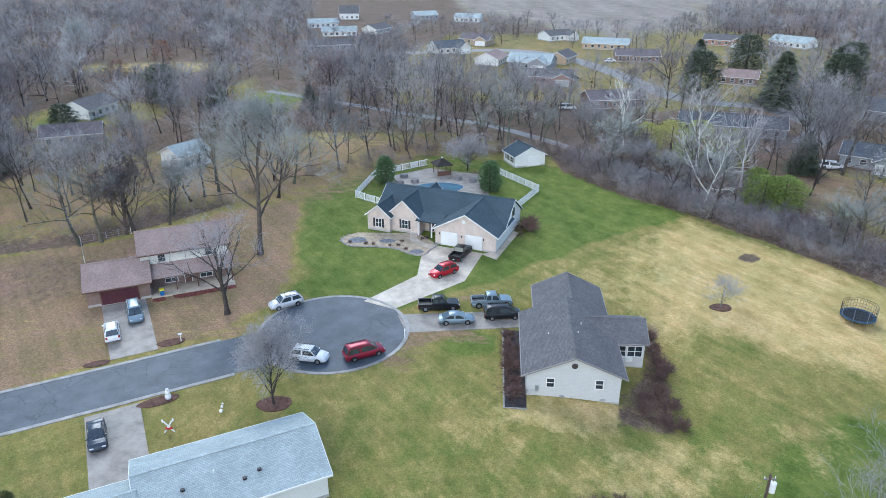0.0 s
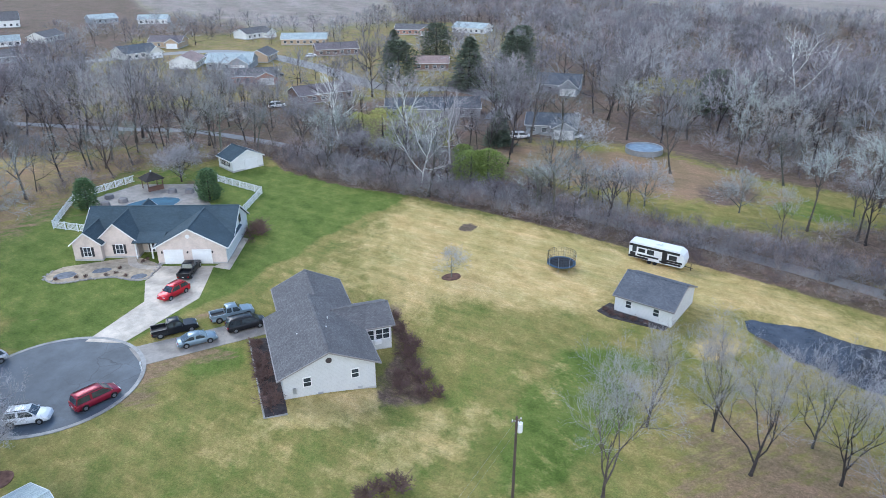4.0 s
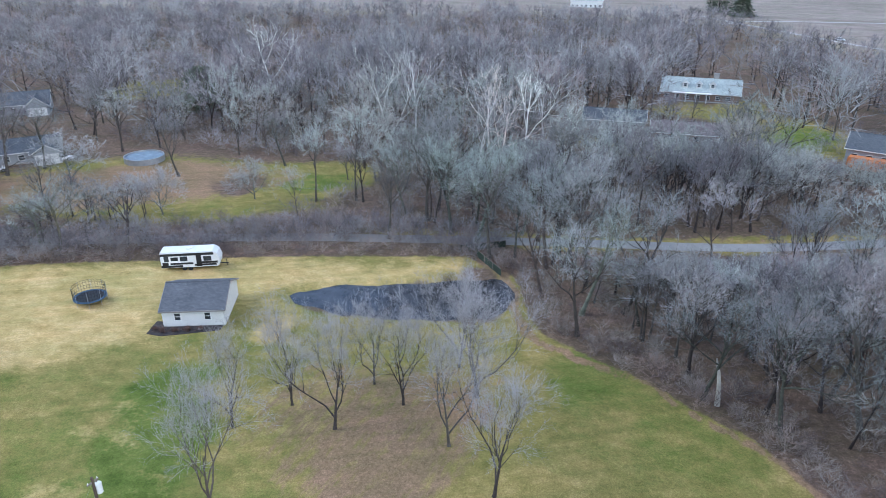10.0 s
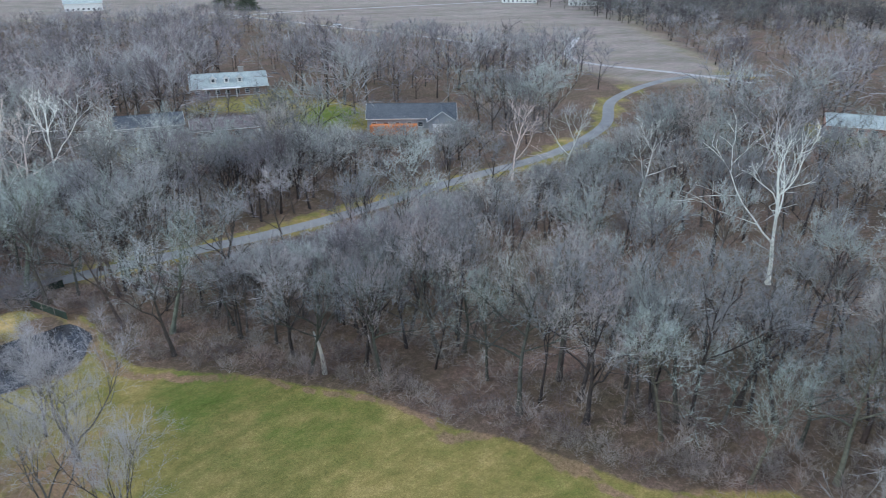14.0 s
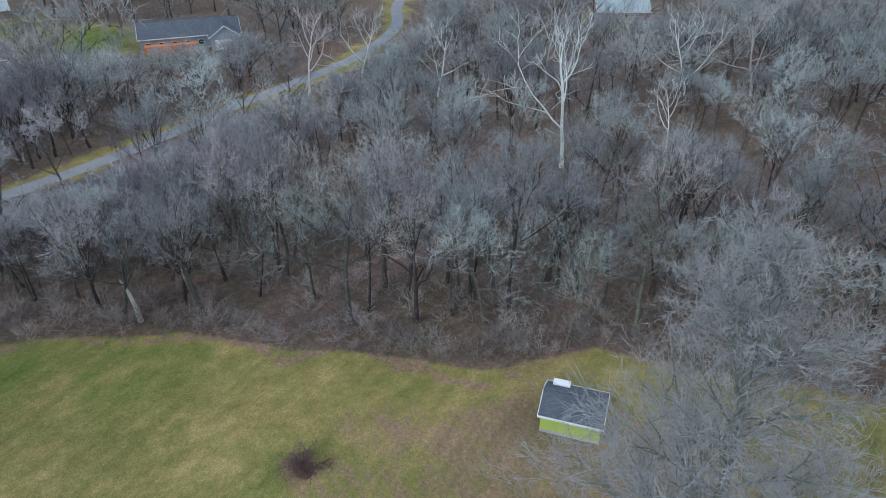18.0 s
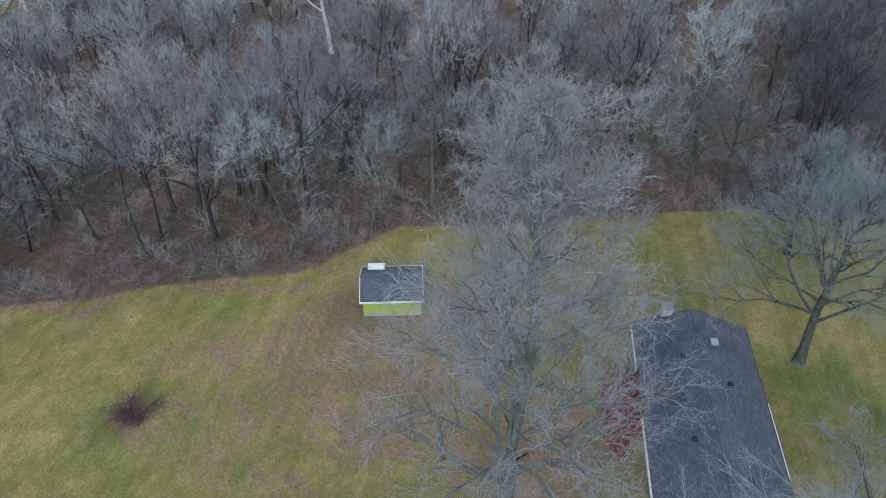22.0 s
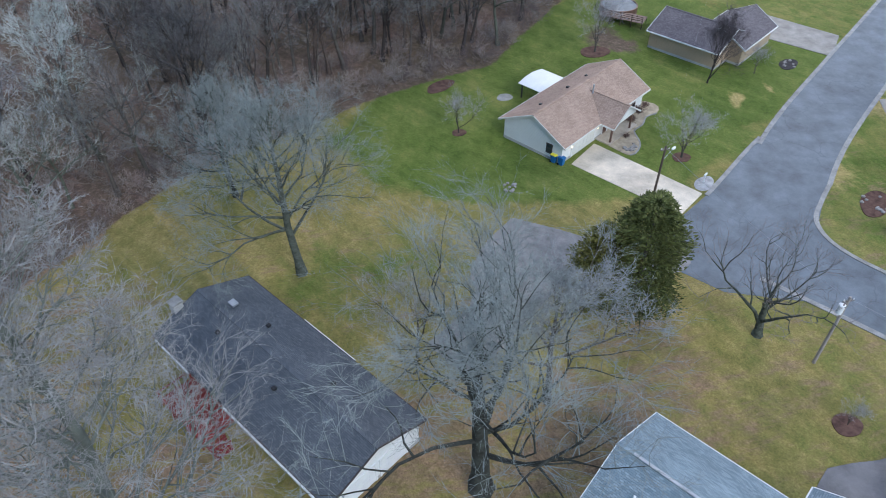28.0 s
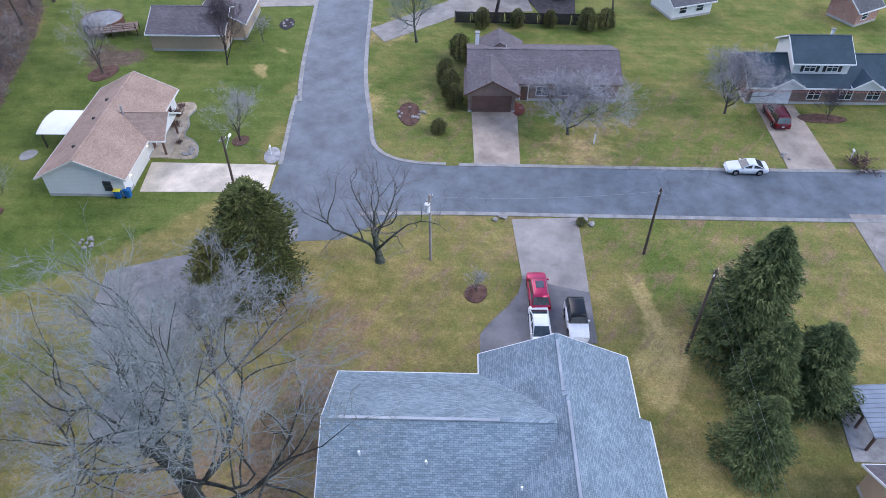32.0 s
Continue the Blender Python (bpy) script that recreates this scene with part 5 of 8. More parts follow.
decked = far_house(182, -27, -99, 23, 9, "g", "n", "grey house with a slate-blue roof and timber deck", 3.2, 5.8, 7, 1.0)
CEDAR = plain("orange_cedar_boards", (0.56, 0.2, 0.07), 0.7, 0, 0.2, 2, 0.2, 0.3)
box("deck_floor", -10.5, 1.5, -10.2, -4.6, 1.5, 1.7, CEDAR, decked, "orange cedar deck")
for dx in (-10.4, -6.4, -2.4, 1.4):
    box("deck_post", dx - 0.1, dx + 0.1, -10.2, -10.0, 0, 2.7, CEDAR, decked)
for k in range(9):
    box("deck_board", -10.4, 1.4, -10.24, -10.18, 0.1 + 0.28 * k, 0.34 + 0.28 * k, CEDAR, decked)
far_house(152, -137, -120, 14, 8, "b", "p", "brick house with a pale roof in the woods")
far_house(504, 135, -75, 22, 12, "w", "p", "white farm barn with a pale roof", 5, 8)
far_house(473, -200, -110, 40, 14, "w", "p", "long white farm building", 5, 8)
far_house(502, -153, -110, 24, 12, "w", "p", "large white farm building", 4, 7)
far_house(-108.5, -33.5, GRID + 20, 7, 6, "w", "g", "white brick-trimmed shed behind lawns", 2.4, 4.0)
far_house(-121.5, -11, GRID + 30, 5, 5, "b", "g", "red barn-like shed with white trim", 2.6, 4.4)


# ---- trees ----
def grow(seed, height, fork=0.3, limbs=7, spread=40, fill=1.0, twig_w=0.022, twig_len=1.0, levels=3, leader=0.7, sides=5, droop=0.0, trunk_r=None, sprays=3, kin=(8, 5, 4, 3), pyramid=False, thin=0.012, fine_from=2, bends=(5, 4, 2, 2), trunk_bends=9, up=0.07, reach=1.0, flat_from=9, rise=0.12, lean=0.04, stout=0.62):
    """A bare tree: a wandering tapered trunk, limbs, boughs and branchlets as tubes and fine twigs as slivers.
    Returns wood and twig meshes as (vertices, triangles)."""
    rnd = random.Random(seed)
    wood_v, wood_f, twig_v, twig_f = [], [], [], []
    r0 = trunk_r or height * 0.017

    def ring(p, d, r, n, vs):
        a = d.orthogonal().normalized()
        b = d.cross(a)
        i = len(vs)
        for k in range(n):
            t = 2 * math.pi * k / n
            q = p + (a * math.cos(t) + b * math.sin(t)) * r
            vs.append((q.x, q.y, q.z))
        return i

    def tube_line(pts, radii, n, fine=False):
        vs, fs = (twig_v, twig_f) if fine else (wood_v, wood_f)
        prev = None
        for k, p in enumerate(pts):
            d = (pts[min(k + 1, len(pts) - 1)] - pts[max(k - 1, 0)]).normalized()
            i = ring(p, d, radii[k], n, vs)
            if prev is not None:
                for j in range(n):
                    a, b, c, e = prev + j, prev + (j + 1) % n, i + (j + 1) % n, i + j
                    fs.append((a, b, c))
                    fs.append((a, c, e))
            prev = i

    def line(p, d, length, segs, wander, up):
        pts = [p.copy()]
        for _ in range(segs):
            d = (d + Vector((rnd.gauss(0, wander), rnd.gauss(0, wander), rnd.gauss(0, wander) + up))).normalized()
            pts.append(pts[-1] + d * length / segs)
        return pts

    def tilt_from(d, deg, turn):
        a = d.orthogonal().normalized()
        a = Matrix.Rotation(turn, 3, d) @ a
        return (d * math.cos(radians(deg)) + a * math.sin(radians(deg))).normalized()

    def twig(p, d, length, thick, woody=False):
        vs, fs = (wood_v, wood_f) if woody else (twig_v, twig_f)
        s = d.cross(Vector((rnd.gauss(0, 1), rnd.gauss(0, 1), rnd.gauss(0, 1)))).normalized() * twig_w * thick * rnd.uniform(0.7, 1.3)
        i = len(vs)
        q = p + d * length
        for u in (p - s, p + s, q):
            vs.append((u.x, u.y, u.z))
        fs.append((i, i + 1, i + 2))

    def spray(p, d, length):
        twig(p, d, length, 1.5)
        for k in range(sprays):
            f = rnd.uniform(0.15, 0.95)
            twig(p + d * length * f, tilt_from(d, rnd.uniform(18, 55), rnd.uniform(0, 6.283)), length * rnd.uniform(0.4, 0.8) * (1.2 - 0.5 * f), 1.0)

    def branch(p, d, length, r, level):
        segs = bends[level]
        pts = line(p, d, length, segs, 0.16 + 0.03 * level, up - droop * (level > 0))
        if level >= flat_from:
            twig(p, (pts[-1] - p).normalized(), (pts[-1] - p).length, max(thin, r) / twig_w, True)
        else:
            tube_line(pts, [max(thin, r * (1 - 0.8 * k / segs)) for k in range(segs + 1)], (sides, max(3, sides - 2), 3, 3)[level], level >= fine_from)
        kids = kin[level] * fill  # side shoots
        n = max(2, round(kids))
        for k in range(n):
            f = rnd.uniform(0.25, 1.0) if k else 1.0
            x = f * segs
            i = min(int(x), segs - 1)
            q = pts[i].lerp(pts[i + 1], x - i)
            dd = tilt_from((pts[i + 1] - pts[i]).normalized(), rnd.uniform(22, 58), rnd.uniform(0, 6.283))
            dd = (dd + Vector((0, 0, rise - droop))).normalized()
            if level + 1 < levels:
                branch(q, dd, length * rnd.uniform(0.42, 0.68) * (1.1 - 0.35 * f), r * 0.5 * (1.1 - 0.5 * f), level + 1)
            else:
                spray(q, dd, length * rnd.uniform(0.4, 0.75) * twig_len)

    segs = trunk_bends
    top = height * leader
    pts = line(Vector((0, 0, -0.3)), Vector((rnd.gauss(0, lean), rnd.gauss(0, lean), 1)).normalized(), top, segs, 0.05, 0.06)
    radii = [r0 * (1.5 if k == 0 else 1.0) * (1 - 0.78 * k / segs) for k in range(segs + 1)]
    tube_line(pts, radii, sides + 1)
    for k in range(limbs):
        f = fork + (1 - fork) * (k + rnd.uniform(0, 0.8)) / limbs
        x = min(f, 1.0) * segs
        i = min(int(x), segs - 1)
        q = pts[i].lerp(pts[i + 1], x - i)
        if pyramid:
            d = tilt_from(Vector((0, 0, 1)), (72 - 48 * f) * rnd.uniform(0.85, 1.12), k * 2.4 + rnd.uniform(-0.5, 0.5))
            branch(q, d, height * (0.045 + 0.215 * (1 - f) ** 0.75) * rnd.uniform(0.75, 1.15), radii[i] * 0.33, 0)
            continue
        d = tilt_from(Vector((0, 0, 1)), spread * rnd.uniform(0.7, 1.25) * (1.15 - 0.75 * f), k * 2.4 + rnd.uniform(-0.5, 0.5))
        branch(q, d, height * (1 - f * leader) * rnd.uniform(0.62, 0.9) * 0.85 * reach, radii[i] * stout, 0)
    return (np.array(wood_v, np.float32), np.array(wood_f, np.int32), np.array(twig_v, np.float32), np.array(twig_f, np.int32))


def tri_mesh(name, v, f, material, tint=None):
    me = bpy.data.meshes.new(name)
    me.vertices.add(len(v))
    me.vertices.foreach_set("co", np.ascontiguousarray(v, np.float32).ravel())
    me.loops.add(f.size)
    me.loops.foreach_set("vertex_index", np.ascontiguousarray(f, np.int32).ravel())
    me.polygons.add(len(f))
    me.polygons.foreach_set("loop_start", np.arange(0, f.size, 3, dtype=np.int32))
    me.update(calc_edges=True)
    if tint is not None:
        a = me.attributes.new("tint", "FLOAT", "POINT")
        a.data.foreach_set("value", tint.astype(np.float32))
    me.materials.append(material)
    return me


TREES = {}


def tree_kind(key, mats, **kw):
    w, wf, t, tf = grow(**kw)
    TREES[key] = (tri_mesh("trunk", w, wf, mats[0]), tri_mesh("crown", t, tf, mats[1]), kw["height"])


def plant(key, x, y, height, label, turn=0.0, group="", name="tree", wide=1.0, z=0.0):
    trunk, crown, h = TREES[key]
    s = height / h
    ob = thing(name, pose(x, y, z, 0, 0, turn) @ Matrix.Diagonal((s * wide, s * wide, s, 1)), label, "tree", group)
    for n, me in (("trunk", trunk), ("crown", crown)):
        o = new(n, me)
        o.parent = ob
    return ob


NEAR = (BARK, TWIG)
K4 = (8, 5, 6, 3)
tree_kind("elm", NEAR, seed=8, height=20, fork=0.28, limbs=12, spread=50, twig_w=0.015, levels=3, leader=0.8, sides=6, twig_len=1.1, sprays=5, kin=K4, thin=0.012)
tree_kind("pin_oak", (HERO_BARK, PIN_TWIG), seed=12, height=32, fork=0.06, limbs=60, spread=60, twig_w=0.0095, levels=3, leader=1.0, sides=6, twig_len=1.2, sprays=4, kin=(9, 5, 4, 3), pyramid=True, thin=0.009, trunk_r=0.42, lean=0.0)
tree_kind("vase", (BARK, LILAC_TWIG), seed=5, height=10, fork=0.14, limbs=6, spread=34, twig_w=0.0058, levels=3, leader=0.5, sides=5, twig_len=1.2, sprays=4, kin=(8, 5, 6, 3), thin=0.007)
tree_kind("vase_b", (BARK, LILAC_TWIG), seed=15, height=10, fork=0.12, limbs=6, spread=30, twig_w=0.0058, levels=3, leader=0.45, sides=5, twig_len=1.2, sprays=4, kin=(8, 5, 6, 3), thin=0.007)
tree_kind("round", (GREY_BARK, TWIG), seed=9, height=10, fork=0.2, limbs=12, spread=66, twig_w=0.013, levels=3, leader=0.62, sides=5, twig_len=1.2, sprays=4, kin=(7, 4, 5, 3), thin=0.010, up=0.04)
tree_kind("crooked", (OAK_BARK, DULL_TWIG), seed=57, height=12, fork=0.17, limbs=8, spread=42, stout=0.5, twig_w=0.006, levels=3, leader=0.5, sides=6, twig_len=1.0, sprays=3, kin=(6, 5, 3, 3), thin=0.009, up=0.1, rise=0.2, trunk_r=0.36)
tree_kind("dome_oak", (OAK_BARK, OAK_TWIG), seed=52, height=18, fork=0.25, limbs=16, spread=58, stout=0.36, twig_w=0.0062, levels=3, leader=0.85, sides=6, twig_len=1.0, sprays=6, kin=(8, 6, 5, 3), thin=0.008, up=0.09, reach=0.95, trunk_r=0.42)
tree_kind("dark_oak", (OAK_BARK, OAK_TWIG), seed=53, height=18, fork=0.25, limbs=24, spread=66, stout=0.45, twig_w=0.0062, levels=3, leader=0.9, sides=6, twig_len=1.1, sprays=6, kin=(8, 6, 5, 3), thin=0.008, up=0.05, reach=0.95, trunk_r=0.34, lean=0.02)
tree_kind("upright", (BARK, LILAC_TWIG), seed=37, height=16, fork=0.3, limbs=13, spread=50, stout=0.5, trunk_r=0.4, twig_w=0.009, levels=3, leader=0.7, sides=5, twig_len=1.1, sprays=3, kin=(6, 5, 4, 3), thin=0.008, up=0.06)
tree_kind("fan", (BARK, DARK_TWIG), seed=25, height=10, fork=0.12, limbs=9, spread=40, twig_w=0.010, levels=3, leader=0.5, sides=5, twig_len=1.2, sprays=4, kin=(8, 5, 6, 3), thin=0.008)
tree_kind("dense", (BARK, LILAC_TWIG), seed=19, height=10, fork=0.16, limbs=18, spread=44, twig_w=0.0095, levels=3, leader=0.66, sides=5, twig_len=1.25, sprays=5, kin=(8, 6, 5, 3), thin=0.007, up=0.05)
tree_kind("twig_bush", (RUSSET_TWIG, RUSSET_TWIG), seed=90, height=2, fork=0.02, limbs=20, spread=62, twig_w=0.026, levels=1, leader=0.4, sides=3, trunk_r=0.03, twig_len=1.1, sprays=4, kin=(9, 4, 3, 3), bends=(2, 2, 2, 2), trunk_bends=2, flat_from=0, thin=0.012)
EDGE_BENDS = dict(height=20, bends=(4, 3, 2, 2), trunk_bends=7, sides=5, kin=(7, 7, 4, 3), thin=0.014, flat_from=2, levels=2, twig_w=0.0115, sprays=6, twig_len=0.85, up=0.07, rise=0.22, lean=0.12)
tree_kind("tall", (BARK, TWIG), seed=21, fork=0.4, limbs=9, spread=54, leader=0.74, **EDGE_BENDS)
tree_kind("tall_b", (MOSSY_BARK, LICHEN_TWIG), seed=22, fork=0.44, limbs=9, spread=62, leader=0.7, **EDGE_BENDS)
tree_kind("tall_c", (BARK, TWIG), seed=23, fork=0.36, limbs=9, spread=48, leader=0.74, **EDGE_BENDS)
tree_kind("tall_d", (MOSSY_BARK, LICHEN_TWIG), seed=27, fork=0.48, limbs=9, spread=66, leader=0.7, **EDGE_BENDS)
tree_kind("tall_e", (BARK, DULL_TWIG), seed=29, fork=0.42, limbs=9, spread=54, leader=0.72, **EDGE_BENDS)
SYCAMORE = dict(height=24, twig_w=0.013, levels=3, trunk_r=0.32, sprays=2, sides=6, kin=(5, 4, 3, 3), up=0.05, rise=0.18, lean=0.14, bends=(6, 4, 2, 2), thin=0.024, fine_from=3)
tree_kind("sycamore", (PALE_BARK, PALE_TWIG), seed=31, fork=0.34, limbs=7, spread=58, leader=0.72, **SYCAMORE)
tree_kind("sycamore_b", (PALE_BARK, PALE_TWIG), seed=33, fork=0.26, limbs=7, spread=64, leader=0.66, **SYCAMORE)

BIG = "large bare deciduous tree with lichen-grey twigs"
plant("pin_oak", 14.9, -23.6, 34, "very tall bare pin oak with a pyramid of lichen-grey twigs", 20, wide=1.2)
plant("dome_oak", -8.3, -25.3, 22.8, BIG, 70, wide=1.48)
plant("elm", -15.5, -31.5, 14, "bare tree with pale grey twigs", 200, wide=1.3)
plant("vase", -5.9, -38.3, 10, "small bare tree beside a low house", 10)
plant("dark_oak", 3.3, -51.0, 20.5, "bare oak with spreading limbs on the lawn", 130, wide=1.15)
plant("dark_oak", 9.7, -64.9, 15, "bare oak at the wood's edge", 190, wide=1.05)
plant("crooked", -36.2, -34.5, 13, "bare tree with crooked limbs by the road", 250, wide=1.15)
plant("dense", -66.8, -30.5, 8.2, "spreading bare tree with lilac-grey twigs before a brick house", 30, wide=1.5)
plant("dense", -82.8, -16.8, 8.8, "bare weeping tree with lilac-grey twigs beside a driveway", 0, wide=1.05)
plant("tall", -87.1, -54.6, 19, "tall bare tree before white garage doors", 40)
plant("tall_e", -100.7, -41.3, 10, "bare tree on the back lawn", 80)
plant("dark_oak", -74.8, -60.2, 9.5, "bare round tree on the lawn", 100)
plant("vase", -17.4, -72.2, 6, "young bare tree in a mulch ring", 100)
plant("vase_b", -42.1, -61.5, 6.8, "young bare tree in a mulch ring", 60, wide=1.35)
plant("vase_b", -41.9, -89.2, 9, "bare tree beside a patio", 60)
plant("fan", -53.7, -77.3, 10.5, "dark purple upright young tree", 60, wide=0.75)
plant("upright", -30.1, 85.4, 16, "tall bare tree on the brown lawn", 60)
plant("elm", -30.3, 105.4, 26.5, "tall bare tree behind the house", 10)
plant("dense", -19.0, 64.7, 10.5, "dense pale bare tree in a mulch ring by the street", 0, wide=0.86)
plant("dense", 5.6, 150.9, 8.0, "broad bare tree beside the pool shelter", 0, wide=1.5)
plant("fan", -55.8, 113.8, 14, "broad dark many-stemmed bare tree behind the house", 0, wide=1.25)
plant("round", 39.4, 87.1, 5.5, "small bare tree in a mulch ring on dry grass", 0, wide=0.9)
for k, (x, y, h) in enumerate(((-2.2, 187.3, 24), (-13.5, 196.9, 23), (-23.5, 151.7, 18), (88.1, 147.6, 23), (-37.6, 151.7, 14), (-122, 241, 24))):
    plant(("tall", "tall_c", "elm")[k % 3], x, y, h, "tall bare tree standing over the gardens", 90 * k, "tall garden trees", wide=0.8)
for k, (x, y, h) in enumerate(((33.6, 39.8, 15.5), (49.8, 43.0, 12.5), (48.4, 36.4, 14), (57.2, 36.8, 12), (55.3, 31.9, 13), (60.2, 25.0, 16), (51.4, 24.4, 15.5), (44.0, 46.4, 11.5), (46.8, 17.6, 14), (64.6, 29.4, 13.5))):
    plant(("vase", "vase_b", "vase")[k % 3], x, y, h, "bare upright tree with fine pale twigs in a grove", 47 * k, "trees of the grove", wide=0.74 + 0.06 * (k % 3))

for k, (x, y, h, kind) in enumerate(((75, 117, 13, "tall"), (108, 70, 12, "tall_c"), (120, 98, 13, "tall_b"), (104, 114, 15, "tall_c"), (90, 130, 12, "round"), (112, 140, 15, "tall"), (86, 100, 10, "round"), (100, 90, 9, "round"), (118, 80, 9, "vase"), (95, 145, 16, "tall_b"))):
    plant(kind, x, y, h, "bare tree standing in a back garden", 70 * k, "garden trees", wide=1.0)

# white-barked trees in the woods
SYCAMORES = ((81.1, -64.9, 26), (119.6, -62.7, 17), (133.1, -40.6, 18), (90.4, -118.5, 23), (77.9, -84.1, 14), (140.5, -55.1, 15), (112.6, -83.7, 24), (96.5, -106.7, 18),
                               (144.7, 50.5, 22), (169.6, 54.2, 20), (142.4, 38.4, 18), (138.4, 54.1, 20), (127.7, 54.3, 21), (140.0, 80.9, 26), (56.5, 150.3, 20), (51.0, 128.3, 17), (62.7, 140.0, 18), (180.4, 149.3, 24), (153.8, 82.8, 24), (45, 170, 18), (152, 62, 22))
for k, (x, y, h) in enumerate(SYCAMORES):
    plant(("sycamore", "sycamore_b")[k % 2], x, y, h, "white-barked bare sycamore in the woods", 77 * k, "sycamores")

TRAIL_NP = np.array([(p.x, p.y) for p in TRAIL])
TRAIL_TURN, TRAIL_R = np.degrees(np.arctan2(TRAIL_NP[:, 1], TRAIL_NP[:, 0]))[::-1], np.hypot(TRAIL_NP[:, 0], TRAIL_NP[:, 1])[::-1]


def beside_trail(x, y):
    """How far a place lies on the near side of the trail, where only low growth stands."""
    return float(np.interp(math.degrees(math.atan2(y, x)), TRAIL_TURN, TRAIL_R)) - math.hypot(x, y)


# woodland trees at the edge of the clearing, one by one
rnd = random.Random(11)
EDGE = smooth_line([(-62, 108), (-48, 121), (-28, 140), (-17, 150), (0, 168), (26, 166), (34, 147), (48, 126), (68, 100), (84, 78), (95, 60), (98, 40), (88, 26), (80, 18), (76, 8), (71, -3), (62, -14), (48, -36), (44, -48), (26, -66), (15, -75), (-9, -89), (-28, -95), (-52, -118)], 3.0)


def out_of(p, k):
    d = (EDGE[min(k + 1, len(EDGE) - 1)] - EDGE[max(k - 1, 0)]).normalized()
    return Vector((-d.y, d.x)) if Vector((-d.y, d.x)).dot(p) > 0 else Vector((d.y, -d.x))


count = 0
for k in range(0, len(EDGE)):
    for row in range(2):
        if rnd.random() < 0.3 or count >= 200:
            continue
        p = EDGE[k] + out_of(EDGE[k], k) * (-2.0 + row * 6.5 + rnd.uniform(0, 6)) + Vector((rnd.uniform(-1.5, 1.5), rnd.uniform(-1.5, 1.5)))
        thin = p.y > 60
        if thin and rnd.random() < 0.45:
            continue
        turn, tall = math.degrees(math.atan2(p.y, p.x)), 99
        if -27 < turn < 9:
            tall = 48 * (1 - p.length / (p.length + beside_trail(p.x, p.y) - 4))
        if 33 < turn < 52 or tall < 6:
            continue
        plant("tall_e" if (turn > 4 and rnd.random() < 0.2) or p.y < -50 and rnd.random() < (0.75 if p.x < 25 else 0.35) else ("tall", "tall_b", "tall_c", "tall_d")[rnd.randrange(4)], p.x, p.y, min(rnd.uniform(9, 15) if thin else rnd.uniform(13, 20), tall), ("slender bare woodland tree with grey twigs", "tall bare woodland tree, lichen-grey crown", "bare woodland tree with forked limbs")[count % 3], rnd.uniform(0, 360), "woodland trees", wide=rnd.uniform(1.1, 1.5) if thin else rnd.uniform(0.85, 1.2))
        count += 1

# deeper woods and brush, past counting
LOW = []
for sd, kw in enumerate((dict(fork=0.46, limbs=8, spread=58), dict(fork=0.5, limbs=8, spread=52), dict(fork=0.42, limbs=8, spread=64), dict(fork=0.54, limbs=8, spread=62))):
    LOW.append(grow(seed=60 + sd, height=16, twig_w=0.019, levels=2, leader=0.72, sides=4, twig_len=0.85, sprays=5, kin=(6, 7, 3, 3), thin=0.018, flat_from=1, bends=(3, 2, 2, 2), trunk_bends=5, up=0.06, rise=0.22, lean=0.1, trunk_r=0.2, **kw))
GARDEN = [grow(seed=96 + k, height=16, fork=0.24 + 0.05 * k, limbs=9, spread=60 - 5 * k, twig_w=0.017, levels=2, leader=0.7, sides=4, twig_len=0.9, sprays=5, kin=(6, 6, 3, 3), thin=0.018, flat_from=1, bends=(3, 2, 2, 2), trunk_bends=5, up=0.06, rise=0.2, lean=0.08, trunk_r=0.17) for k in range(3)]
MID = [grow(seed=65 + k, height=16, fork=0.22 + 0.05 * k, limbs=8, spread=54 + 5 * k, twig_w=0.026, levels=2, leader=0.68, sides=4, twig_len=0.9, sprays=5, kin=(6, 5, 3, 3), thin=0.03, flat_from=1, bends=(3, 2, 2, 2), trunk_bends=4, up=0.06, rise=0.22, lean=0.08, trunk_r=0.2) for k in range(3)]
FAR = []
for sd, kw in enumerate((dict(fork=0.2, limbs=9, spread=62), dict(fork=0.24, limbs=9, spread=54), dict(fork=0.16, limbs=9, spread=70))):
    FAR.append(grow(seed=70 + sd, height=16, twig_w=0.06, levels=1, leader=0.62, sides=3, twig_len=1.0, sprays=4, trunk_r=0.2, kin=(6, 4, 3, 3), bends=(2, 2, 2, 2), trunk_bends=3, thin=0.06, flat_from=0, up=0.05, rise=0.24, **kw))
BRUSH = [grow(seed=80 + k, height=3, fork=0.02, limbs=10, spread=50, twig_w=0.0115, levels=1, leader=0.4, sides=3, trunk_r=0.02, twig_len=0.9, sprays=3, kin=(6, 4, 3, 3), bends=(2, 2, 2, 2), trunk_bends=2, flat_from=0, thin=0.014, rise=0.3) for k in range(3)]


